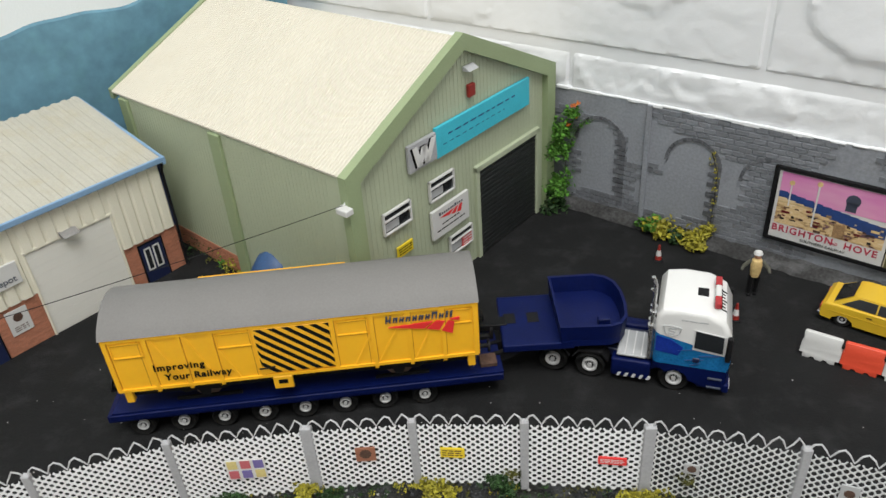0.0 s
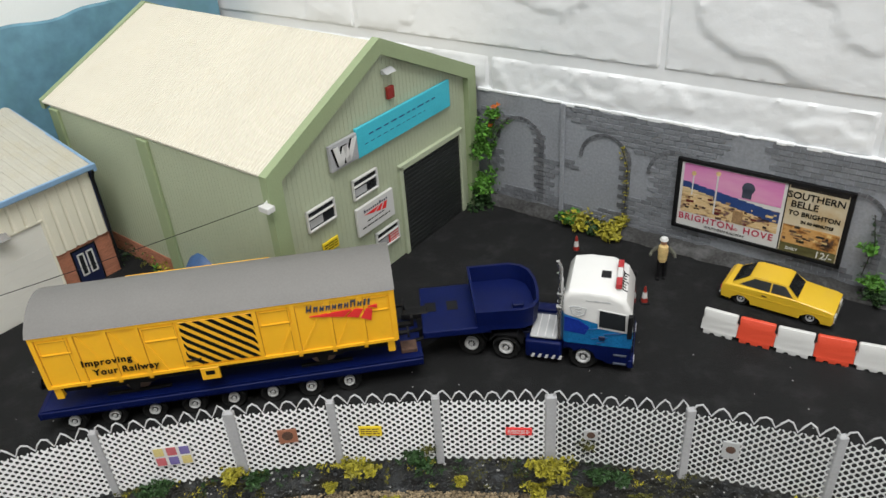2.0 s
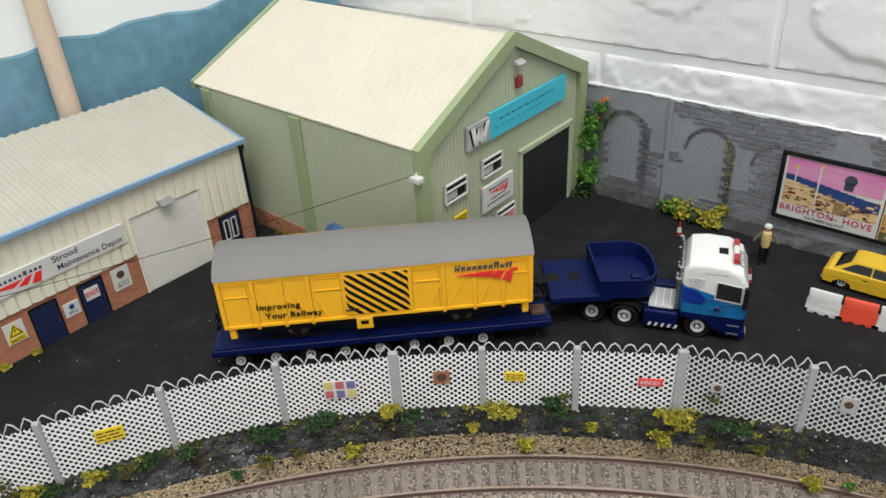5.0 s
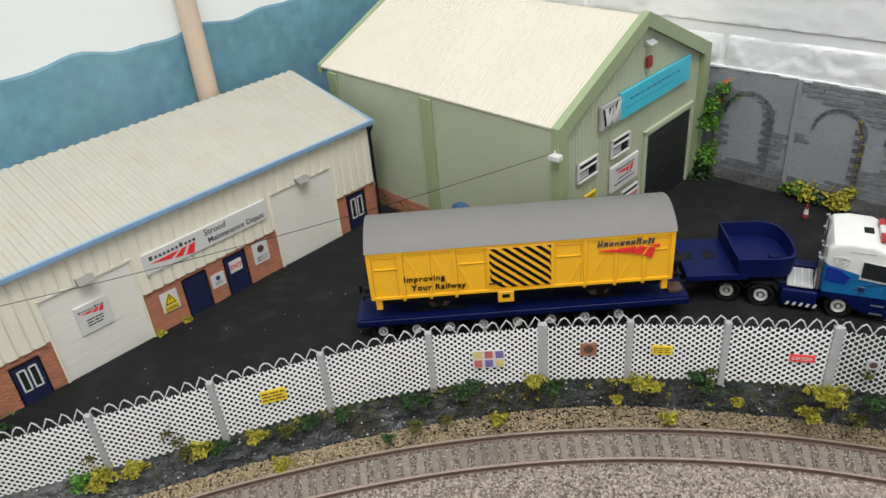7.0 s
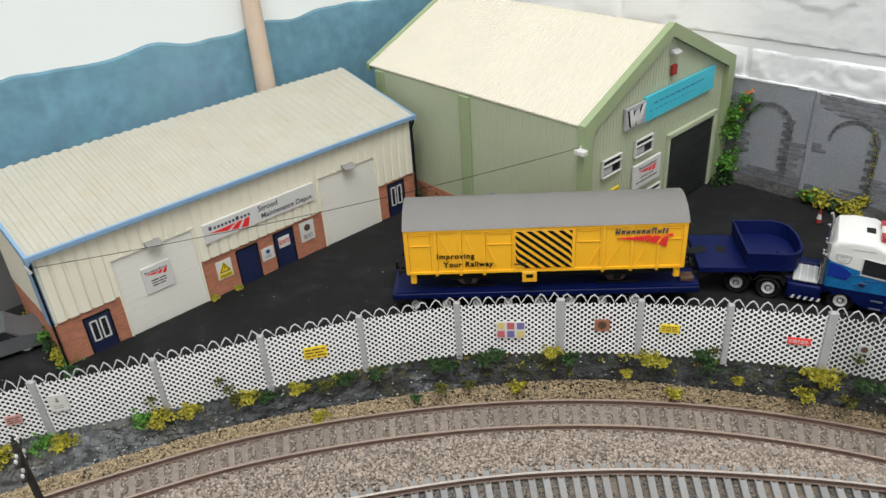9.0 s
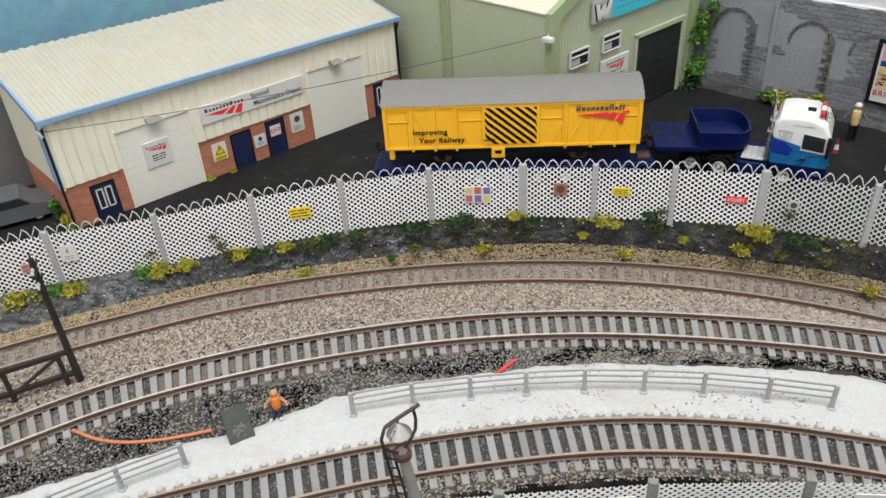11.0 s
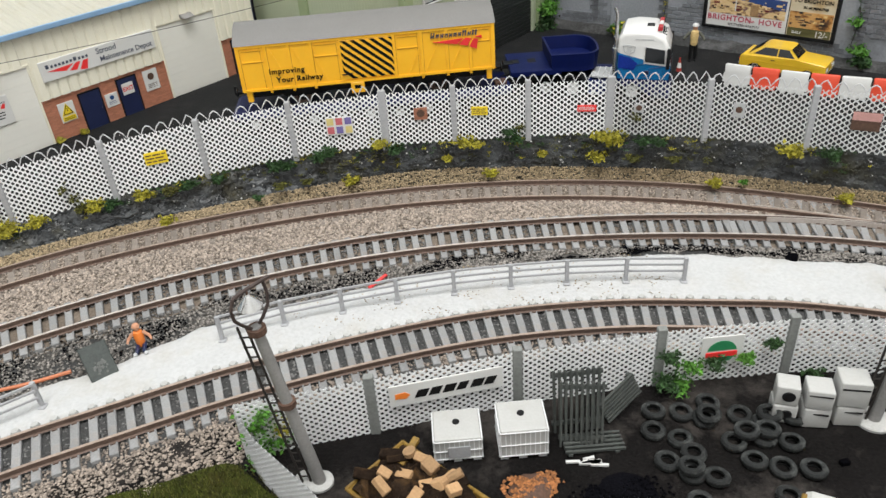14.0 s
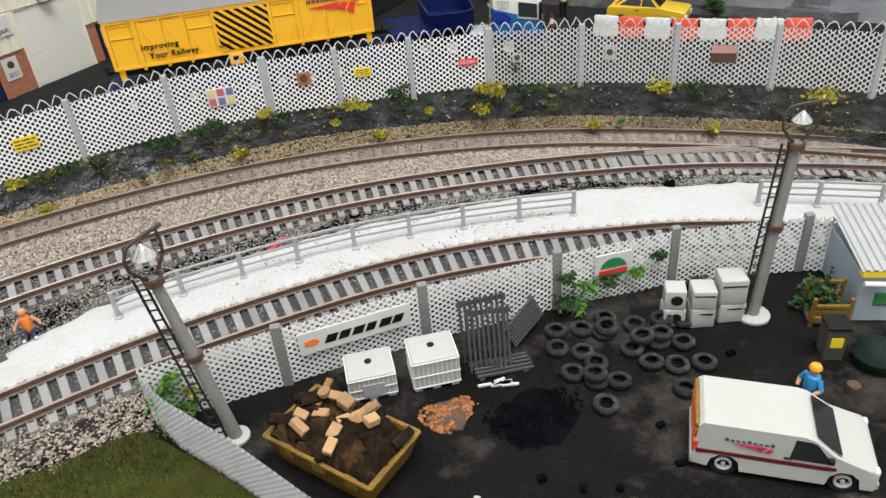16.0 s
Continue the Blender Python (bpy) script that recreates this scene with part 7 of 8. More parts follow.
# ---- path: railings, crate, pipe, pole ----
def railing(points, label):
    t = thing("railing", at(0, 0), label, "railing")
    for x, y in points:
        bm = B()
        box(bm, -0.85, 0.85, -0.7, 0.7, -0.5, 12.2, 0.2, 1)
        box(bm, -1.5, 1.5, -1.6, 1.6, -0.5, 0.9, 0.4, 1)
        part("post", bm, "post", t, m=at(x, y, -19.6))
    for (x, y), (x2, y2) in zip(points, points[1:]):
        for z in (5.2, 8.4, 11.4):
            bm = B()
            d = Vector((x2 - x, y2 - y)).normalized()
            m_ = at((x + x2) / 2, (y + y2) / 2, -19.6 + z, math.degrees(math.atan2(d.y, d.x)))
            L = math.hypot(x2 - x, y2 - y) / 2
            box(bm, -L, L, 0.3, 0.9, -0.55, 0.55, 0.15, 1)
            part("rail_bar", bm, "post", t, m=m_)
    return t


railing([(-120.5, 55.5), (-97, 64.5), (-73.6, 71), (-51, 76.5), (-27, 80.8), (-2.8, 83.2), (21, 84.6), (45.9, 84.2), (69.8, 82.4)], "long grey three-bar railing along the white path")
railing([(-178.5, 21), (-197.4, 7), (-215.2, -8), (-234, -24), (-252, -41)], "short grey three-bar railing along the white path")
railing([(148.4, 69.5), (171, 61.6), (193.6, 52.8), (215, 43)], "far grey three-bar railing along the white path")

t = thing("hatch_cover", at(-165.2, 33.0, -19.9, 38), "dark green-grey hatch cover propped open on the path edge", "hatch")
bm = B()
box(bm, 0, 10.4, 0, 14.5, -1.6, 0.2, 0.4, m=pose(0, 0, 0, 42))
lid = part("lid", bm, mat("dark_lid", (0.028, 0.036, 0.033), 0.6, vary=0.4, scale=300, bump=0.4), t)
bm = B()
for k in range(26):
    r_ = rnd.uniform(0.35, 0.9)
    lathe(bm, [(r_, 0.15), (r_ * 0.7, 0.32), (0.05, 0.4)], 6, "Z", (5.4 + rnd.gauss(0, 1.4), 4.6 + rnd.gauss(0, 1.6), 0))
bmesh.ops.transform(bm, matrix=pose(0, 0, 0, 42), verts=bm.verts)
part("dried_mud", bm, mat("grey_dried_mud", (0.12, 0.125, 0.12), 0.9, vary=0.3, scale=300), lid, "dried grey mud on the lid")["kind"] = "stuff"
bm = B()
box(bm, 0.4, 10, 1.5, 11, 0, 6.5, 0.4)
for v in bm.verts:
    if v.co.z > 3 and v.co.y < 6:
        v.co.z = 1.2
part("frame", bm, "black", t)
t = thing("orange_pipe", at(0, 0), "orange cable duct lying beside the track", "pipe")
bm = B()
tube(bm, [tuple(p) for p in spline([(-236, 33, -20), (-222, 29.5, -20), (-208, 29.5, -19.8), (-192, 33.5, -19.6), (-176, 39.5, -19)], 2)], 0.75, 7)
part("duct", bm, "duct", t)
t = thing("red_marker", at(-61, 93, -20.4, 55), "short red peg lying in the ballast", "peg")
bm = B()
box(bm, -6, 6, -0.8, 0.8, 0, 1.2, 0.3, 1)
part("peg", bm, "sign_red", t)


# dark lump added where the path's back edge has a black notch
bm = B()
lathe(bm, [(3.2, 0), (2.8, 1.6), (1.6, 2.6), (0.3, 3.0)], 11)
for v in bm.verts:
    v.co += Vector((rough(v.co.x, v.co.y + 2, 2, 1.2), rough(v.co.y, v.co.x, 2, 1.2), 0))
tagged(part("cinder_clump", bm, "coal", m=at(120.5, 97, -20.8)), "black clump filling a dark notch in the path's back edge", "rubble")


def telegraph_pole():
    t = thing("telegraph_pole", at(-252, 63, -21, 34), "black timber telegraph pole with white insulators", "pole")
    bm = B()
    cyl(bm, (0, 0, 0), (0, 0, 66), 1.7, 1.15, 10)
    part("pole", bm, "timber", t, smooth=True)
    for z, w in ((60, 8), (53, 8)):
        bm = B()
        box(bm, -0.8, 0.8, -w, w, z, z + 1.6, 0.2, 1)
        arm = part("cross_arm", bm, "timber", t)
        for y in (-w + 1, -w / 2, w / 2, w - 1):
            bm = B()
            lathe(bm, [(0.35, z + 1.6), (0.6, z + 2.3), (0.6, z + 3.0), (0.3, z + 3.5)], 8, "Z", (0, y, 0))
            part("insulator", bm, "white", arm)
    bm = B()
    tube(bm, [(0, 0, 66), (0.3, 0, 69)], 0.4, 6)
    part("finial", bm, "timber", t)
    t = thing("trestle_rail", at(-252, 63, -21, 218), "black timber trestle rail beside the rear track", "trestle")
    for z in (4, 16):
        bm = B()
        box(bm, 0, 75, -0.9, 0.9, z, z + 2.4, 0.2, 1)
        part("beam", bm, "timber", t)
    for x in (4, 26, 48, 70):
        bm = B()
        box(bm, x, x + 2, -0.8, 0.8, 0, 18, 0.2, 1)
        part("post", bm, "timber", t)
    for x in (5, 27, 49):
        bm = B()
        cyl(bm, (x, 0, 16), (x + 20, 0, 5), 0.8, n=6)
        part("brace", bm, "timber", t)


telegraph_pole()


# ---- scrap yard ----
GZ = -22.0
FP = [(-97, -4), (-54, 5.5), (-4.5, 16.5), (45.4, 24), (91.5, 28), (141, 24), (185, 12)]
ff = thing("scrap_yard_fence", at(0, 0), "white expanded-metal fence with grey posts round the scrap yard", "fence")
for k, (x, y) in enumerate(FP):
    if k == 0:
        continue
    bm = B()
    box(bm, -1.7, 1.7, -1.3, 1.3, -1, 25.5, 0.35, 1)
    part("post", bm, "post_dark", ff, m=at(x, y, GZ))
for (x, y), (x2, y2) in zip(FP, FP[1:]):
    mesh_panel(ff, (x, y - 0.4), (x2, y2 - 0.4), GZ, GZ, 24, px=2.95, pz=1.14, w=0.6, tilt=6)
DP = [(-97, -4), (-87.5, -16.5), (-66, -37), (-40, -65.5), (-14, -94), (10, -122)]
for (x, y), (x2, y2) in zip(DP, DP[1:]):
    mp = mesh_panel(ff, (x, y), (x2, y2), GZ, GZ, 21, px=2.3, pz=1.0, w=0.6, material="wire", tilt=4)


def banner(x, y, x2, y2, z, w, h, label, u=0.5):
    a = math.degrees(math.atan2(y2 - y, x2 - x))
    t = thing("advert_banner", at(x + (x2 - x) * u, y + (y2 - y) * u, GZ + z, a) @ at(0, -1.6), label, "banner")
    bm = B()
    box(bm, -w / 2, w / 2, -0.3, 0.3, 0, h, 0.1, 1)
    part("sheet", bm, "white", t)
    return t


t = banner(*FP[1], *FP[2], 11.2, 39, 9, "white tyre advert banner with slanted black bars")
for k, w in enumerate((3.8, 3.6, 3.8, 3.2, 4.0, 3.4)):
    x = -11 + k * 4.75
    bm = B()
    prism(bm, [(x, 2.6), (x + w, 2.6), (x + w + 1.5, 5.7), (x + 1.5, 5.7)], -0.5, -0.3)
    part("emblem_bar", bm, "ink", t)
bm = B()
prism(bm, [(-17.5, 3.4), (-14, 3.0), (-12.4, 4.4), (-14, 5.8), (-17.5, 5.4)], -0.5, -0.3)
part("arrow_mark", bm, "orange", t)
t = banner(*FP[3], *FP[4], 8.5, 14.5, 12, "white and green oil advert board", 0.46)
bm = B()
prism(bm, [(-5.2, 6)] + [(-5.2 * math.cos(a), 5.4 + 4.8 * math.sin(a)) for a in np.linspace(0.15, 3.0, 12)] + [(5.2, 6)], -0.5, -0.3)
prism(bm, [(-4.6, 3.0), (4.6, 3.2), (3.2, 1.2), (-3.0, 1.0)], -0.5, -0.3)
part("green_disc", bm, mat("advert_green", (0.02, 0.2, 0.08), 0.5), t)
bm = B()
prism(bm, [(-5.6, 3.2), (5.4, 3.4), (5.4, 5.4), (-5.6, 5.2)], -0.7, -0.3)
part("red_band", bm, "logo_red", t)


def ibc(x, y, rz, label, dark, H=10.2):
    t = thing("bulk_container", at(x, y, GZ, rz), label, "container", "bulk containers")
    W, D = 15.2, 13.5
    bm = B()
    box(bm, 0, W, 0, D, 1.3, H, 0.5)
    tank = part("tank", bm, "appliance", t)
    bm = B()
    lathe(bm, [(1.2, H - 0.1), (1.2, H + 0.3), (0.9, H + 0.35), (0.2, H + 0.35)], 12, "Z", (7.5, 7.6, 0))
    part("cap", bm, "black", tank)
    for k in range(10):
        for y0 in (-0.3, D):
            bm = B()
            box(bm, k * W / 9.6, k * W / 9.6 + 0.28, y0, y0 + 0.3, 1.2, H - 0.5)
            part("cage_bar", bm, "fence", t)
    for k in range(9):
        for x0 in (-0.3, W):
            bm = B()
            box(bm, x0, x0 + 0.3, k * D / 8.4, k * D / 8.4 + 0.28, 1.2, H - 0.5)
            part("cage_bar", bm, "fence", t)
    for z in (1.6, H * 0.5, H - 0.9):
        for a, b, c, d in ((-0.45, W + 0.45, -0.45, -0.05), (-0.45, W + 0.45, D + 0.05, D + 0.45), (-0.45, -0.05, -0.4, D + 0.4), (W + 0.05, W + 0.45, -0.4, D + 0.4)):
            bm = B()
            box(bm, a, b, c, d, z, z + 0.22)
            part("cage_rail", bm, "fence", t)
    if dark:
        bm = B()
        box(bm, 4.2, 11.5, -0.75, -0.4, 2.4, 7.4, 0.2, 1)
        part("plate", bm, "post", t)
    for xx in (0, 6, 12.4):
        bm = B()
        box(bm, xx, xx + 2.6, 0, D, 0, 1.3)
        part("pallet_runner", bm, "grey", t)


ibc(-33, -9.6, 4, "white caged bulk liquid container with a grey plate", True)
ibc(-11.8, -9.0, 4, "white caged bulk liquid container", False, 12.6)


def grating(m, w, h, n, label):
    t = thing("slatted_panel", m, label, "panel", "slatted panels")
    for k in range(n):
        x = k * w / n
        bm = B()
        box(bm, x, x + w / n * 0.48, 0, 1.0, 0, h, 0.1, 1)
        part("slat", bm, mat_dark, t)
    for z in (h * 0.1, h * 0.88):
        bm = B()
        box(bm, -0.4, w, 0.9, 1.9, z, z + 1.5, 0.1, 1)
        part("crossbar", bm, mat_dark, t)


mat_dark = mat("dark_steel_grey", (0.058, 0.064, 0.06), 0.7, spec=0.25, vary=0.25, dirt=(0.12, 0.12, 0.11), dirt_amount=0.4, dirt_scale=150)
grating(at(7.6, -4.6, GZ, -4, -14), 15, 24, 9, "dark grey slatted panel leaning on the fence")
grating(at(6.5, 1.5, GZ, 6, -10), 17, 24, 9, "dark grey slatted panel behind another one")
grating(at(21.5, 3.5, GZ + 10, 15, -18, 66), 11, 16, 7, "dark grey slatted panel fallen at an angle")
grating(at(29, -6.5, GZ + 1.0, 97, -86, 0), 9, 20, 5, "dark grey slatted panel flat on the ground")
bm = B()
for k in range(9):
    x, y = rnd.uniform(-6, 6), rnd.uniform(-1.5, 1.5)
    box(bm, x, x + rnd.uniform(3, 7), y, y + 0.9, 0.3, 1.0, m=pose(0, 0, 0, 0, 0, rnd.uniform(-15, 15)))
tagged(part("broken_slats", bm, "white", m=at(14, -12.5, GZ)), "pile of broken white slats on the soil", "scrap")


def tyre_at(src, x, y, z, rx=0, ry=0):
    return copy_thing(src, at(x, y, z, rnd.uniform(0, 90), rx, ry))


ty = thing("dumped_tyre", at(39, 0, GZ), "worn black rubber tyre dumped on the soil", "tyre", "scrap tyres")
bm = B()
lathe(bm, [(2.2, 0.5), (2.6, 0.15), (3.5, 0.2), (3.95, 0.8), (3.95, 2.2), (3.5, 2.7), (2.6, 2.75), (2.2, 2.5), (2.4, 1.5)], 20)
bmesh.ops.delete(bm, geom=[f for f in bm.faces if len(f.verts) > 4], context="FACES")
part("carcass", bm, "old_tyre", ty, smooth=True)
V, F = [], []
for k in range(24):
    a = k * math.pi / 12
    c, s = math.cos(a), math.sin(a)
    b = len(V)
    for rr, zz in ((3.9, 0.9), (4.1, 1.0), (4.1, 2.0), (3.9, 2.1)):
        for d in (-0.35, 0.35):
            V.append((c * rr - s * d, s * rr + c * d, zz))
    F += [(b, b + 1, b + 3, b + 2), (b + 2, b + 3, b + 5, b + 4), (b + 4, b + 5, b + 7, b + 6)]
part("tread", (V, F), "old_tyre", ty)
for x, y, z in ((41, 9, 0), (47, -4, 0), (58, 4, 3), (49.5, -10, 0), (40.5, -13, 0), (46.5, -18, 3), (54, -20, 0), (46.5, -29, 0), (69, 6, 0), (77.5, 3, 3), (74.5, -4, 3), (63.5, -6, 0), (67.5, -14, 0), (75, -17, 0), (81.5, -7, 0), (84, -18, 0), (73, -28, 0), (57, 5, 0), (76, 2, 0), (73.5, -4.5, 0), (47, -18, 0), (60, 12, 0), (50, 8, 0), (68, -4, 3), (86, 4, 0)):
    tyre_at(ty, x, y, GZ + z, rnd.uniform(-7, 7), rnd.uniform(-7, 7))


def appliance(x, y, rz, parts_, label):
    t = thing("washing_machine" if len(parts_) < 3 else "fridge", at(x, y, GZ, rz), label, "appliance", "dumped appliances")
    z = 0
    for w, d, h, door in parts_:
        bm = B()
        box(bm, -w / 2, w / 2, -d / 2, d / 2, z, z + h, 0.6, 3, m=pose(0, 0, 0, 0, 0, rnd.uniform(-8, 8)))
        b = part("casing", bm, "appliance", t, smooth=True)
        bm = B()
        if door == "round":
            lathe(bm, [(0.2, -d / 2 - 0.3), (1.9, -d / 2 - 0.3), (2.2, -d / 2 + 0.1), (2.2, -d / 2 + 0.3)], 14, "Y", (0.2, 0, z + h * 0.5))
            part("porthole", bm, "black", b)
        else:
            box(bm, -w / 2 + 0.6, w / 2 - 0.6, -d / 2 - 0.15, -d / 2 + 0.2, z + h * 0.72, z + h * 0.78)
            part("door_seam", bm, "black", b)
        z += h + 0.15
    return t


appliance(83, 6.4, -12, [(7.6, 7.4, 7.6, "round"), (7.2, 7.2, 7.8, "round")], "two white washing machines stacked by the fence")
appliance(92, 3.8, -14, [(8.4, 7.6, 8.2, "line"), (8.2, 8.0, 7.6, "line")], "white cooker with another appliance on top")
appliance(102.5, 4.4, -10, [(8.8, 8, 8.2, "line"), (9.4, 8.4, 10.2, "line")], "white fridge with a freezer stacked on top")


def yard_lamp(x, y, rz, lean, turn, label):
    t = thing("yard_lamp", at(x, y, GZ, rz), label, "lamp post", "lattice yard lamps")
    bm = B()
    fr = 4.4 if x < 0 else 6.0
    lathe(bm, [(fr, 0), (fr, 0.9), (fr - 0.4, 1.2), (2.6, 1.3)], 20)
    part("foot", bm, "concrete", t, "pale round concrete foot", smooth=True)
    bm = B()
    lathe(bm, [(3.6, 0), (3.6, 0.7), (3.2, 0.9), (0.4, 0.9)], 16, "Z", (-5, 1.5, 0))
    part("foot", bm, "concrete", t, smooth=True)
    H, hs, hoop = (64.2, 1.2, 1.0) if x < 0 else (68, 1.0, 1.0)
    top = Vector((lean, 0, H))
    bm = B()
    cyl(bm, (0, 0, 0.8), top, 2.1, 1.6, 14)
    part("pole", bm, "pole_grey", t, smooth=True)
    for f in (0.55, 0.98):
        c = top * f
        bm = B()
        cyl(bm, c - Vector((0, 0, 1)), c + Vector((0, 0, 1)), 2.7, n=12)
        part("collar", bm, "rust", t)
    lad = []
    for o in (-5.6, -2.8):
        bm = B()
        cyl(bm, (o, -0.3, 1), (lean + o * 0.9, -0.3, H), 0.42, n=6)
        lad.append(part("ladder_stile", bm, "timber", t))
    for k in range(17):
        f = (k + 1) / 18
        bm = B()
        cyl(bm, (lean * f - 5.6, -0.3, H * f), (lean * f - 2.8, -0.3, H * f), 0.3, n=5)
        part("rung", bm, "timber", t)
    c, sn = math.cos(radians(turn)), math.sin(radians(turn))

    def in_hoop(a, b):
        return tuple(top + Vector((a * c, a * sn, b * hoop)))
    bm = B()
    tube(bm, [in_hoop(a, b) for a, b in ((-1.3, 0), (-3.4, 2.2), (-5.6, 5.2), (-5.9, 8.6), (-4.6, 11.6), (-3.6, 12.2))], 0.5, 7)
    tube(bm, [in_hoop(a, b) for a, b in ((1.3, 0), (3.2, 1.8), (5.4, 4.6), (5.9, 8.2), (5.4, 12.0))], 0.5, 7)
    tube(bm, [in_hoop(a, b) for a, b in ((-4.4, 11.9), (0, 12.4), (7.4, 12.6))], 0.6, 7)
    hd = part("lamp_hoop", bm, "dark_iron", t, "rusty iron hoop with a flat top bar")
    bm = B()
    lathe(bm, [(r * hs, h * hs) for r, h in ((0.3, 3.7), (0.7, 3.2), (2.8, 0.9), (3.0, 0.4), (2.6, 0.1), (0.3, 0.3))], 18, "Z", top + Vector((0, -0.3, 7.4 * hoop - 0.8)))
    part("lantern", bm, "chrome", hd, "bright silver conical lantern", smooth=True)
    bm = B()
    cyl(bm, tuple(top + Vector((0, -0.3, 10.6 * hoop))), tuple(top + Vector((0, -0.2, 12.4 * hoop))), 0.35, n=6)
    part("hanger", bm, "rust", hd)


yard_lamp(-70, -16, 0, -8.3, 50, "tall grey lamp post with rusty ladder and iron hoop")
yard_lamp(111.5, 2.5, 0, 3.5, 0, "tall grey lamp post with rusty ladder and round foot")


def skip():
    t = thing("waste_skip", at(-28.8, -54.5, GZ, 48.5), "worn yellow skip heaped with timber offcuts", "skip")
    L, Wd, h = 24, 40, 11
    bm = B()
    rings = []
    for i, (a, z) in enumerate(((2.2, 0.3), (0, h), (0.9, h), (3.0, 1.2))):
        rings.append([bm.verts.new(p) for p in ((a, a * 1.6, z), (L - a, a * 1.6, z), (L - a, Wd - a * 1.6, z), (a, Wd - a * 1.6, z))])
    for p, q in zip(rings, rings[1:]):
        for k in range(4):
            bm.faces.new([p[k], p[(k + 1) % 4], q[(k + 1) % 4], q[k]])
    bm.faces.new(rings[0]), bm.faces.new(rings[-1])
    part("body", bm, "skip_yellow", t)
    for a, b in (((0, 0), (L, 0)), ((L, 0), (L, Wd)), ((L, Wd), (0, Wd)), ((0, Wd), (0, 0))):
        bm = B()
        cyl(bm, (*a, h), (*b, h), 0.55, n=8)
        part("rim", bm, "skip_yellow", t)
    for y in (5, 17, 29):
        for x in (-0.3, L - 1):
            bm = B()
            box(bm, x, x + 1.3, y, y + 4.5, h - 4, h + 0.6, 0.3, 1)
            part("rib", bm, "skip_yellow", t)
    V, F = strip(np.array([(0.8, y, 0) for y in np.linspace(1, Wd - 1, 30)]), np.array([(L - 0.8, y, 0) for y in np.linspace(1, Wd - 1, 30)]), 18, lambda x, y, u: h - 1.0 + 5.5 * (math.sin(math.pi * u) * math.sin(math.pi * y / Wd)) ** 0.6 + rough(x, y, 5, 3.0))
    part("fill", (V, F), "rotten", t, "dark rotten rubbish filling")
    rg = random.Random(21)
    for k in range(30):
        pale = k < 13
        a, w = (rg.uniform(3.8, 6.0), rg.uniform(1.3, 2.0)) if pale else (rg.uniform(4, 10), rg.uniform(1.0, 2.2))
        bm = B()
        if k in (3, 7):
            cyl(bm, (-5.5, 0, 0), (5.0, 0, 0.6), 1.5, 1.4, 9)
        elif k == 5:
            lathe(bm, [(0.3, -0.9), (2.0, -0.8), (2.1, 0.8), (0.3, 0.9)], 9)
        else:
            box(bm, -a / 2, a / 2, -w, w, -w * 0.8, w * 0.8, 0.25, 1)
        tagged(part("timber_offcut", bm, "offcut" if pale else "rotten", m=t.matrix_basis @ at(rg.uniform(4, L - 4) if pale else rg.uniform(1, L - 1), rg.uniform(6, Wd - 5) if pale else rg.uniform(1, Wd - 1), h + rg.uniform(2.8, 5.2) - (0 if pale else 2.0), rg.uniform(0, 180), rg.uniform(-30, 30), rg.uniform(-30, 30))), "sawn pale timber offcut in the skip" if pale else "dark rotten timber scrap in the skip", "wood", "timber offcuts")
    bm = B()
    box(bm, -5, 5, -1.1, 1.1, -1, 1, 0.2, 1)
    tagged(part("yellow_board", bm, "skip_yellow", m=t.matrix_basis @ at(L - 3, Wd - 6, h + 2.2, 12, 8, -14)), "stained yellow board end in the skip", "wood", "timber offcuts")


skip()


def heap(name, x, y, r, h, n, size, material, label, base_mat):
    rg = np.random.RandomState(int(abs(x) * 7 + 3))
    t = thing(name, at(x, y, GZ), label, "heap")
    bm = B()
    lathe(bm, [(r, 0), (r * 0.75, h * 0.45), (r * 0.4, h * 0.8), (0.3, h)], 18)
    for v in bm.verts:
        v.co += Vector((rough(v.co.x, v.co.y + 5, 6, r * 0.25), rough(v.co.y, v.co.x, 6, r * 0.25), 0))
    part("core", bm, base_mat, t, smooth=True)
    V, F = [], []
    for _ in range(n):
        a, q = rg.uniform(0, 6.283), rg.uniform(0, 1) ** 0.6
        wob = 1 + 0.28 * math.sin(2 * a + 1) + 0.2 * math.sin(3 * a)
        px, py, pz = r * q * wob * math.cos(a), r * q * wob * math.sin(a), h * (1 - q) ** 0.9 + 0.2
        b = len(V)
        s = size * rg.uniform(0.5, 1.3, 6)
        V += [(px + s[0], py, pz), (px, py + s[1], pz + 0.2), (px - s[2], py, pz), (px, py - s[3], pz), (px, py, pz + s[4] * 0.7), (px, py, pz - s[5] * 0.5)]
        F += [tuple(b + i for i in f) for f in ((0, 1, 4), (1, 2, 4), (2, 3, 4), (3, 0, 4), (1, 0, 5), (2, 1, 5), (3, 2, 5), (0, 3, 5))]
    ob = part("loose_rubble", (V, F), material, t)
    ob["kind"] = "stuff"


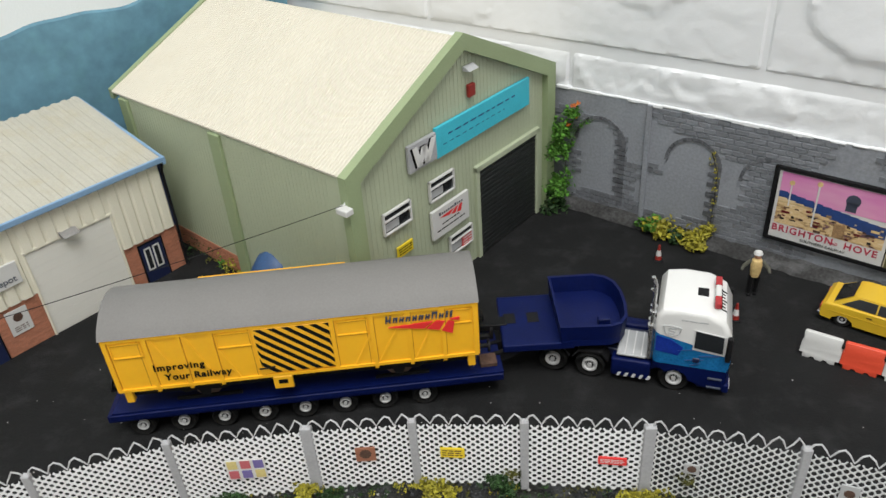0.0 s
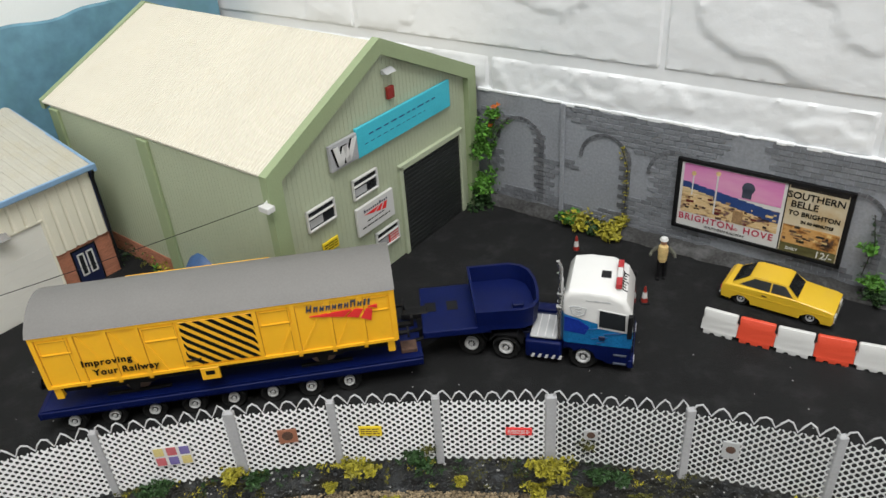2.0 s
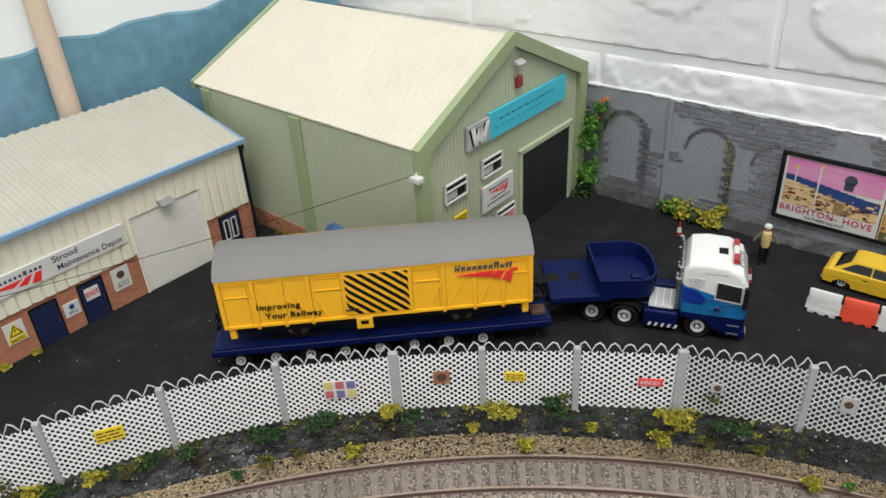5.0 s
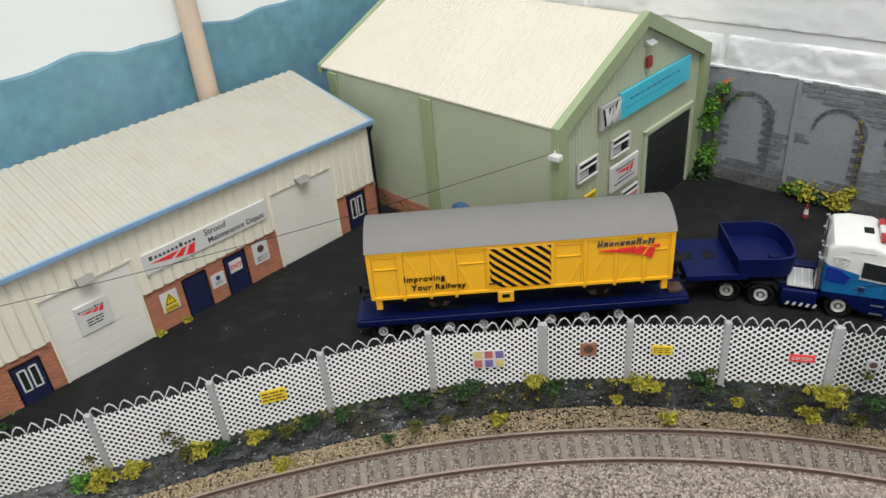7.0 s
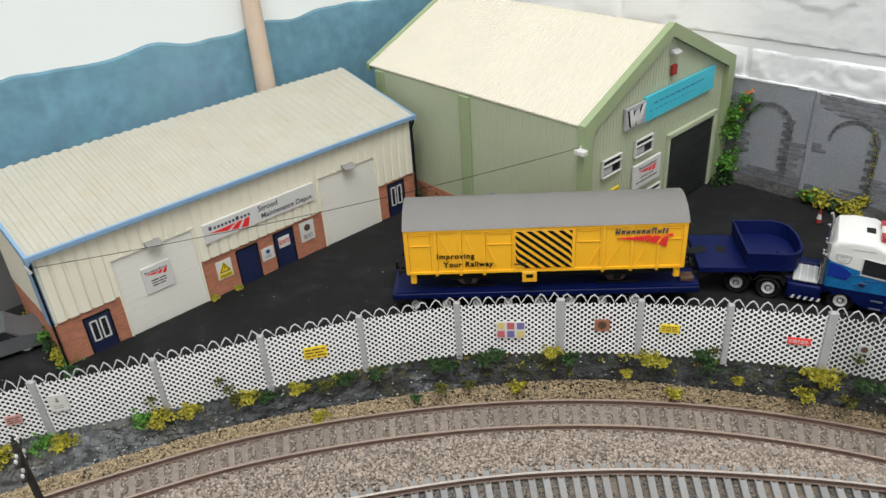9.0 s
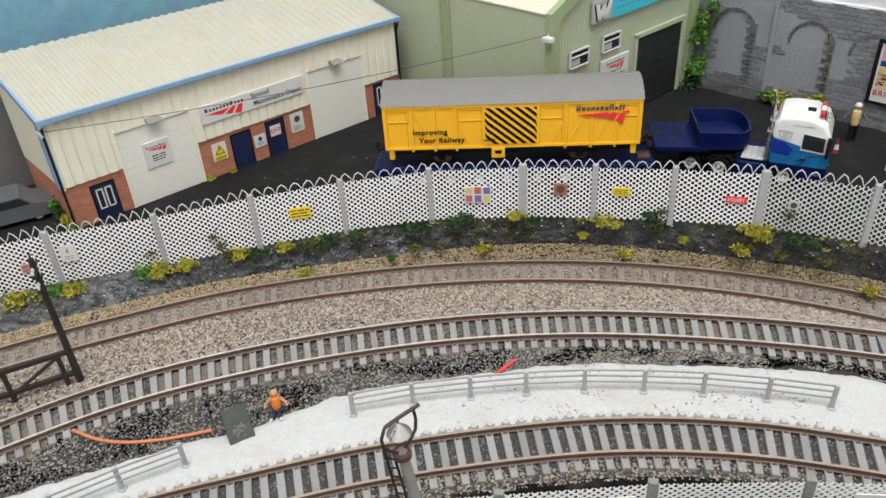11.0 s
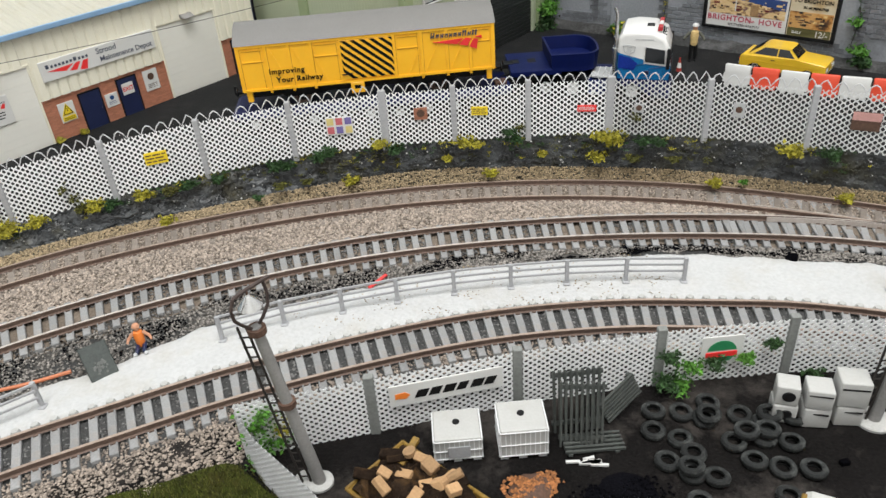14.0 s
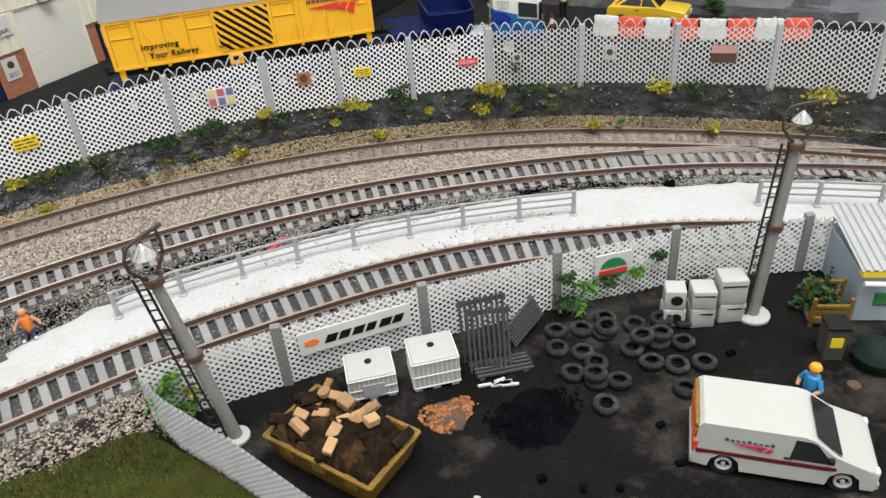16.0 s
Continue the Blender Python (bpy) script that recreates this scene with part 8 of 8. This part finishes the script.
heap("brick_rubble_heap", -3, -21.5, 7.5, 3.2, 420, 0.75, mat("orange_rubble", (0.3, 0.12, 0.04), 0.85, vary=0.4, scale=300, per_piece=0.45), "small heap of orange-brown chippings", "rust")
heap("coal_heap", 23, -29, 12.5, 1.8, 700, 0.6, "coal", "black heap of coal on the soil", "coal")
for x, y in ((-48, -10), (20, -52), (40, -60), (30, -58), (0, -55), (-10, -60), (60, -40), (95, -15), (60, -55)):
    bm = B()
    box(bm, -rnd.uniform(0.8, 2), rnd.uniform(0.8, 2), -1, 1, -0.3, rnd.uniform(0.8, 1.8), 0.3, 1)
    tagged(part("loose_lump", bm, "coal" if x > 0 else "concrete", m=at(x, y, GZ, rnd.uniform(0, 90))), "loose dark lump lying on the soil", "rubble", "loose lumps")


def van():
    t = thing("panel_van", at(61.4, -57.6, GZ, -24) @ Matrix.Scale(0.94, 4), "white panel van with red stripe and orange rear chevrons", "van")
    L, Wd = 57.0, 22.5
    kz = 0.67

    def low(z):
        return z if z < 9 else 9 + (z - 9) * kz

    prof = [(0.4, 4), (0, 8), (0.8, 23.2), (2.4, 25), (33, 24.6), (36.4, 23.2), (45, 14.6), (54.5, 12.2), (56.8, 9.8), (57, 4.5), (56, 3), (52.2, 3), (51.4, 6.6), (48.8, 8.6), (45.2, 8.6), (42.6, 6.6), (41.8, 2.8), (15.4, 2.8), (14.6, 6.6), (12, 8.6), (8.4, 8.6), (5.8, 6.6), (5.0, 3.2)]
    bm = B()
    prof = [(x * 0.88, low(z)) for x, z in prof]
    prism(bm, prof, 0, Wd, "Y")
    for v in bm.verts:
        if v.co.z > 13:
            v.co.y += (1 if v.co.y < 10 else -1) * (v.co.z - 13) * 0.16
    es = [e for e in bm.edges if abs(e.verts[0].co.y - e.verts[1].co.y) < 0.01 and max(e.verts[0].co.z, e.verts[1].co.z) > 9]
    bmesh.ops.bevel(bm, geom=es, offset=2.4, segments=6, profile=0.5, affect="EDGES", clamp_overlap=True)
    part("body", bm, "van_white", t, smooth=True)

    def yat(z, sgn, o):
        d = max(0, z - 13) * 0.16
        return (d - o) if sgn < 0 else (Wd - d + o)

    def decal(poly, sgn, material, name, o=0.12, label=""):
        poly = [(x * 0.88, low(z)) for x, z in poly]
        bm = B()
        a = [bm.verts.new((x, yat(z, sgn, o), z)) for x, z in poly]
        b = [bm.verts.new((x, yat(z, sgn, -0.6), z)) for x, z in poly]
        bm.faces.new(a), bm.faces.new(b[::-1])
        n = len(poly)
        for k in range(n):
            bm.faces.new([a[k], a[(k + 1) % n], b[(k + 1) % n], b[k]])
        return part(name, bm, material, t, label)

    for sgn in (-1, 1):
        decal([(29.6, 12.6), (43.0, 12.4), (37.2, 21.6), (35.4, 22.6), (30.6, 22.8)], sgn, "glass", "side_window", 0.18, "dark cab side window")
        decal([(0.9, 8.6), (6, 9.0), (18, 8.6), (41.5, 8.6), (44, 9.0), (44, 10.6), (41.5, 10.6), (8, 10.8), (0.8, 10.6)], sgn, "maroon", "red_stripe", 0.1, "dark red waist stripe")
        decal([(12.5, 16.4), (20.6, 16.6), (18.8, 14.9)], sgn, "crimson", "emblem")
        decal([(19.4, 14.6), (21, 16.5), (22.4, 16.2), (21, 14.0)], sgn, "crimson", "emblem")
        decal([(22, 13.9), (23.4, 15.9), (24.6, 15.6), (23.3, 13.4)], sgn, "crimson", "emblem")
        for k in range(9):
            x = 9.4 + k * 1.75
            decal([(x, 17.5), (x + 1.2, 17.4), (x + 1.2, 18.1 if k % 4 else 18.7), (x, 18.2 if k % 4 else 18.8)], sgn, "slate", "emblem_bar")
        decal([(28, 12.2), (30.4, 12.2), (30.4, 12.8), (28, 12.8)], sgn, "black", "door_handle", 0.35)
        bm = B()
        y = -1.9 if sgn < 0 else Wd + 0.3
        box(bm, 35.8, 37.4, y, y + 1.6, 12.8, 14.6, 0.4)
        part("mirror", bm, "black", t)
        for x in (9.0, 41.4):
            wheel(t, x, 0.3 if sgn < 0 else Wd - 0.3, 4.4, 4.4, 3.4, side=sgn, hub_r=0.55, hub="grey")
    bm = B()
    vs = [bm.verts.new(p) for p in ((39.6, 1.7, 13.0), (39.6, Wd - 1.7, 13.0), (32.3, Wd - 2.8, 18.6), (32.3, 2.8, 18.6))]
    bm.faces.new(vs)
    bmesh.ops.solidify(bm, geom=list(bm.faces), thickness=0.3)
    bmesh.ops.translate(bm, vec=(0.35, 0, 0.35), verts=bm.verts)
    part("windscreen", bm, "glass", t, "dark grey windscreen")
    for k in range(6):
        for y0, y1, s in ((1.6, 11.0, 1), (11.5, 21, -1)):
            bm = B()
            z = 7 + k * 2.1
            zz = [(y0, z), (y1, z + 1.8 * s), (y1, z + 1.8 * s + 1.3), (y0, z + 1.3)]
            prism(bm, [(a, min(b, 17.2)) for a, b in zz], -0.25, 0.6, "X")
            part("chevron", bm, "sign_red" if k % 2 else "orange", t)
    bm = B()
    box(bm, -0.4, 1.6, 1.5, Wd - 1.5, 17.0, 18.8, 0.5)
    part("rear_header", bm, "skip_yellow", t)
    for y in (0.2, Wd - 3):
        bm = B()
        box(bm, -0.3, 1.2, y, y + 2.8, 9, 13, 0.3)
        part("tail_light", bm, "red", t)
        bm = B()
        box(bm, 48.8, 50.3, y + 0.6, y + 3, 8, 10.2, 0.4)
        part("headlight", bm, "silver", t)
    for x in (-0.6, 49.2):
        bm = B()
        box(bm, x, x + 1.6, 0.6, Wd - 0.6, 3, 5.6, 0.4)
        part("bumper", bm, "post", t)


van()


def yard_office():
    t = thing("yard_office", at(142, -8.3, GZ, -14), "pale blue-grey yard office with a yellow fascia", "cabin")
    bm = B()
    box(bm, 0, 52, 0, 34, 0, 19.5, 0.4, 1)
    part("wall", bm, mat("pale_blue_grey", (0.3, 0.35, 0.41), 0.6, vary=0.06), t)
    bm = B()
    box(bm, -0.6, 52.6, -0.8, 2.2, 19, 21.6, 0.3, 1)
    part("fascia", bm, "sign_yellow", t)
    bm = B()
    box(bm, 5.5, 20, -0.4, 0.2, 7, 12.5, 0.2, 1)
    s = part("sign", bm, mat("office_green", (0.02, 0.16, 0.07), 0.5), t)
    bm = B()
    bars(bm, 6.5, 7.8, 12.5, 4.0, 2, -0.4, random.Random(3))
    part("small_print", bm, "leaf", s)
    V, F = [], []
    sheet_ribs(V, F, (-1, -1, 21.8), (1, 0, 0), (0, 1, 0.12), 20, 2.7, 0.7, 37)
    part("roof", (V, F), "post", t, "grey corrugated roof")
    bm = B()
    cyl(bm, (0, -2.0, 17.5), (8, -2.0, 17.2), 1.0, n=10)
    part("strip_light", bm, "white", t)
    t = thing("wheeled_bin", at(120, -24.5, GZ, -15), "dark grey wheeled bin with a yellow label", "bin")
    bm = B()
    prism(bm, [(1.5, 0.8), (7.3, 0.8), (7.8, 13), (1.0, 13)], 0, 7, "Y")
    part("body", bm, mat("bin_grey", (0.055, 0.05, 0.042), 0.6, vary=0.2), t)
    bm = B()
    box(bm, 0.6, 8.2, -0.5, 7.4, 13, 14.4, 0.5)
    part("lid", bm, "black", t)
    bm = B()
    box(bm, 2.6, 6.4, -0.25, 0.3, 6, 10, 0.1, 1)
    part("label_plate", bm, "sign_yellow", t)
    for x in (1.6, 7.4):
        bm = B()
        cyl(bm, (x, 7.6, 1), (x, 8.8, 1), 1, n=10)
        part("wheel", bm, "tyre", t)
    t = thing("yellow_trolley", at(126.5, -8, GZ, -14), "rusty yellow cage trolley with weeds in it", "trolley")
    for x in (0, 12):
        for y in (0, 9):
            bm = B()
            box(bm, x, x + 1.2, y, y + 1.2, 0, 14 if y else 12)
            part("post", bm, "skip_yellow", t)
    for y, z in ((0, 8), (0, 3), (9, 12), (9, 8), (9, 3)):
        bm = B()
        box(bm, 0, 13, y, y + 1, z, z + 1.4, 0.2, 1)
        part("bar", bm, "skip_yellow", t)
    bm = B()
    box(bm, 0, 13, 0, 10, 1.4, 2.4)
    part("tray", bm, "rust", t)
    bm = B()
    box(bm, 0.2, 12.8, 0.3, 0.7, 1.5, 7.5)
    part("side_panel", bm, "skip_yellow", t, "stained yellow panel")
    bush(133.5, -1.5, GZ + 3, 6.5, "leaf_dark", "dark weeds growing in the trolley", 420, 1.7, 1.3)
    bm = B()
    lathe(bm, [(6.5, 0), (8.2, 2.5), (8.6, 6), (7, 9.5), (3.5, 11.5), (0.3, 12)], 18)
    for v in bm.verts:
        v.co += Vector((rough(v.co.x, v.co.z, 4, 1.0), rough(v.co.y, v.co.z, 4, 1.0), 0))
    tagged(part("rubbish_sack", bm, "sack_green", smooth=True, m=at(136, -30, GZ) @ Matrix.Scale(0.82, 4)), "dark green bulging rubbish sack", "sack")
    cone = [o for o in scene.objects if o.name == "traffic_cone"][0]
    copy_thing(cone, at(140, -46, GZ))
    bm = B()
    lathe(bm, [(1.8, 0), (2.1, 2.5), (2.0, 3.8), (1.6, 4.0)], 12)
    tagged(part("red_bucket", bm, "rust", smooth=True, m=at(122, -40, GZ)), "small brown-red bucket on the soil", "bucket")


yard_office()

# grass corner and ivy on the fence
V, F = [], []
n = 40
A_ = np.stack([np.linspace(-240, -99, n), np.interp(np.linspace(-240, -99, n), [-240, -184, -140, -118, -104, -99], [-85, -42, -20, -13, -7, -8]), np.zeros(n)], 1)
Bq = np.stack([np.linspace(-260, 10, n), np.interp(np.linspace(-260, 10, n), [-260, -60, 10], [-300, -200, -110]), np.zeros(n)], 1)
tagged(part("grass_bank", strip(A_, Bq, 30, lambda x, y, u: GZ + 0.8 + 1.6 * min(1, u * 4) + rough(x, y, 12, 0.9)), "grass", smooth=True), "mossy olive green grass beside the fence", "grass", kind="structure")
rg = np.random.RandomState(4)
V, F = [], []
for _ in range(24000):
    x, y = rg.uniform(-190, -45), rg.uniform(-110, -4)
    if x + 97 > (-4 - y) * 1.24 - 3 or y > np.interp(x, [-240, -184, -140, -118, -104, -99], [-85, -42, -20, -13, -7, -8]) - 1:
        continue
    a, h = rg.uniform(0, 6.283), rg.uniform(0.8, 2.6)
    b = len(V)
    z = GZ + 1.2
    V += [(x - 0.22 * math.cos(a), y - 0.22 * math.sin(a), z), (x + 0.22 * math.cos(a), y + 0.22 * math.sin(a), z), (x + rg.uniform(-0.8, 0.8), y + rg.uniform(-0.8, 0.8), z + h)]
    F.append((b, b + 1, b + 2))
tagged(part("grass_tufts", (V, F), mat("grass_blade", (0.075, 0.078, 0.014), 0.9, vary=0.7, scale=60, per_piece=0.7)), "short olive grass fibres", "grass", kind="stuff")
for x, y, z, r, m_ in ((-91, -3, 2, 7, "leaf"), (-91, -2, 12, 7, "leaf"), (-88, -1, 17, 4, "leaf"), (-86, 0, 4, 5, "leaf"), (-84, 2, 9, 4, "leaf_yellow"), (47, 20, 4, 6, "leaf_dark"), (52, 21, 2, 5, "leaf"), (56, 22, 9, 4, "leaf"), (64, 23, 10, 3.5, "leaf_dark"), (48, 21, 15, 3, "leaf_dark"), (75, 24, 11, 3, "leaf"), (84, 25, 16, 2.5, "leaf_dark"), (100, 24, 2, 3, "leaf_dark")):
    bush(x, y - 1.8, GZ + z, r, m_, "ivy clump hanging on the scrap yard fence", 90, 0.9, 0.9, "ivy_clump")

# ---- the room that closes the place ----
RX, RY0, RY1, RZ0, RZ1 = 1250, -1450, 950, -750, 1600
bm = B()
box(bm, -RX, RX, RY0, RY1, RZ0 - 10, RZ0)
structure("floor", bm, "room", "plain room floor", "floor")
bm = B()
box(bm, -RX, RX, RY0, RY1, RZ1, RZ1 + 50)
structure("ceiling", bm, "room", "plain white ceiling", "ceiling")
for nm, (a, b, c, d) in dict(wall_south=(-RX, RX, RY0 - 50, RY0), wall_east=(RX, RX + 50, RY0, RY1), wall_west=(-RX - 50, -RX, RY0, RY1), wall_north=(-RX, RX, RY1, RY1 + 50)).items():
    bm = B()
    box(bm, a, b, c, d, RZ0, RZ1)
    structure(nm, bm, "room", "plain pale room wall", "wall")
bm = B()
box(bm, -570, 440, -340, 650, -60, -30)
base = structure("baseboard", bm, "wood", "plywood baseboard under the layout", "baseboard")
for x in (-540, 400):
    for y in (-320, 610):
        bm = B()
        box(bm, x, x + 30, y, y + 30, RZ0, -60, 2, 1)
        part("leg", bm, "wood", base)
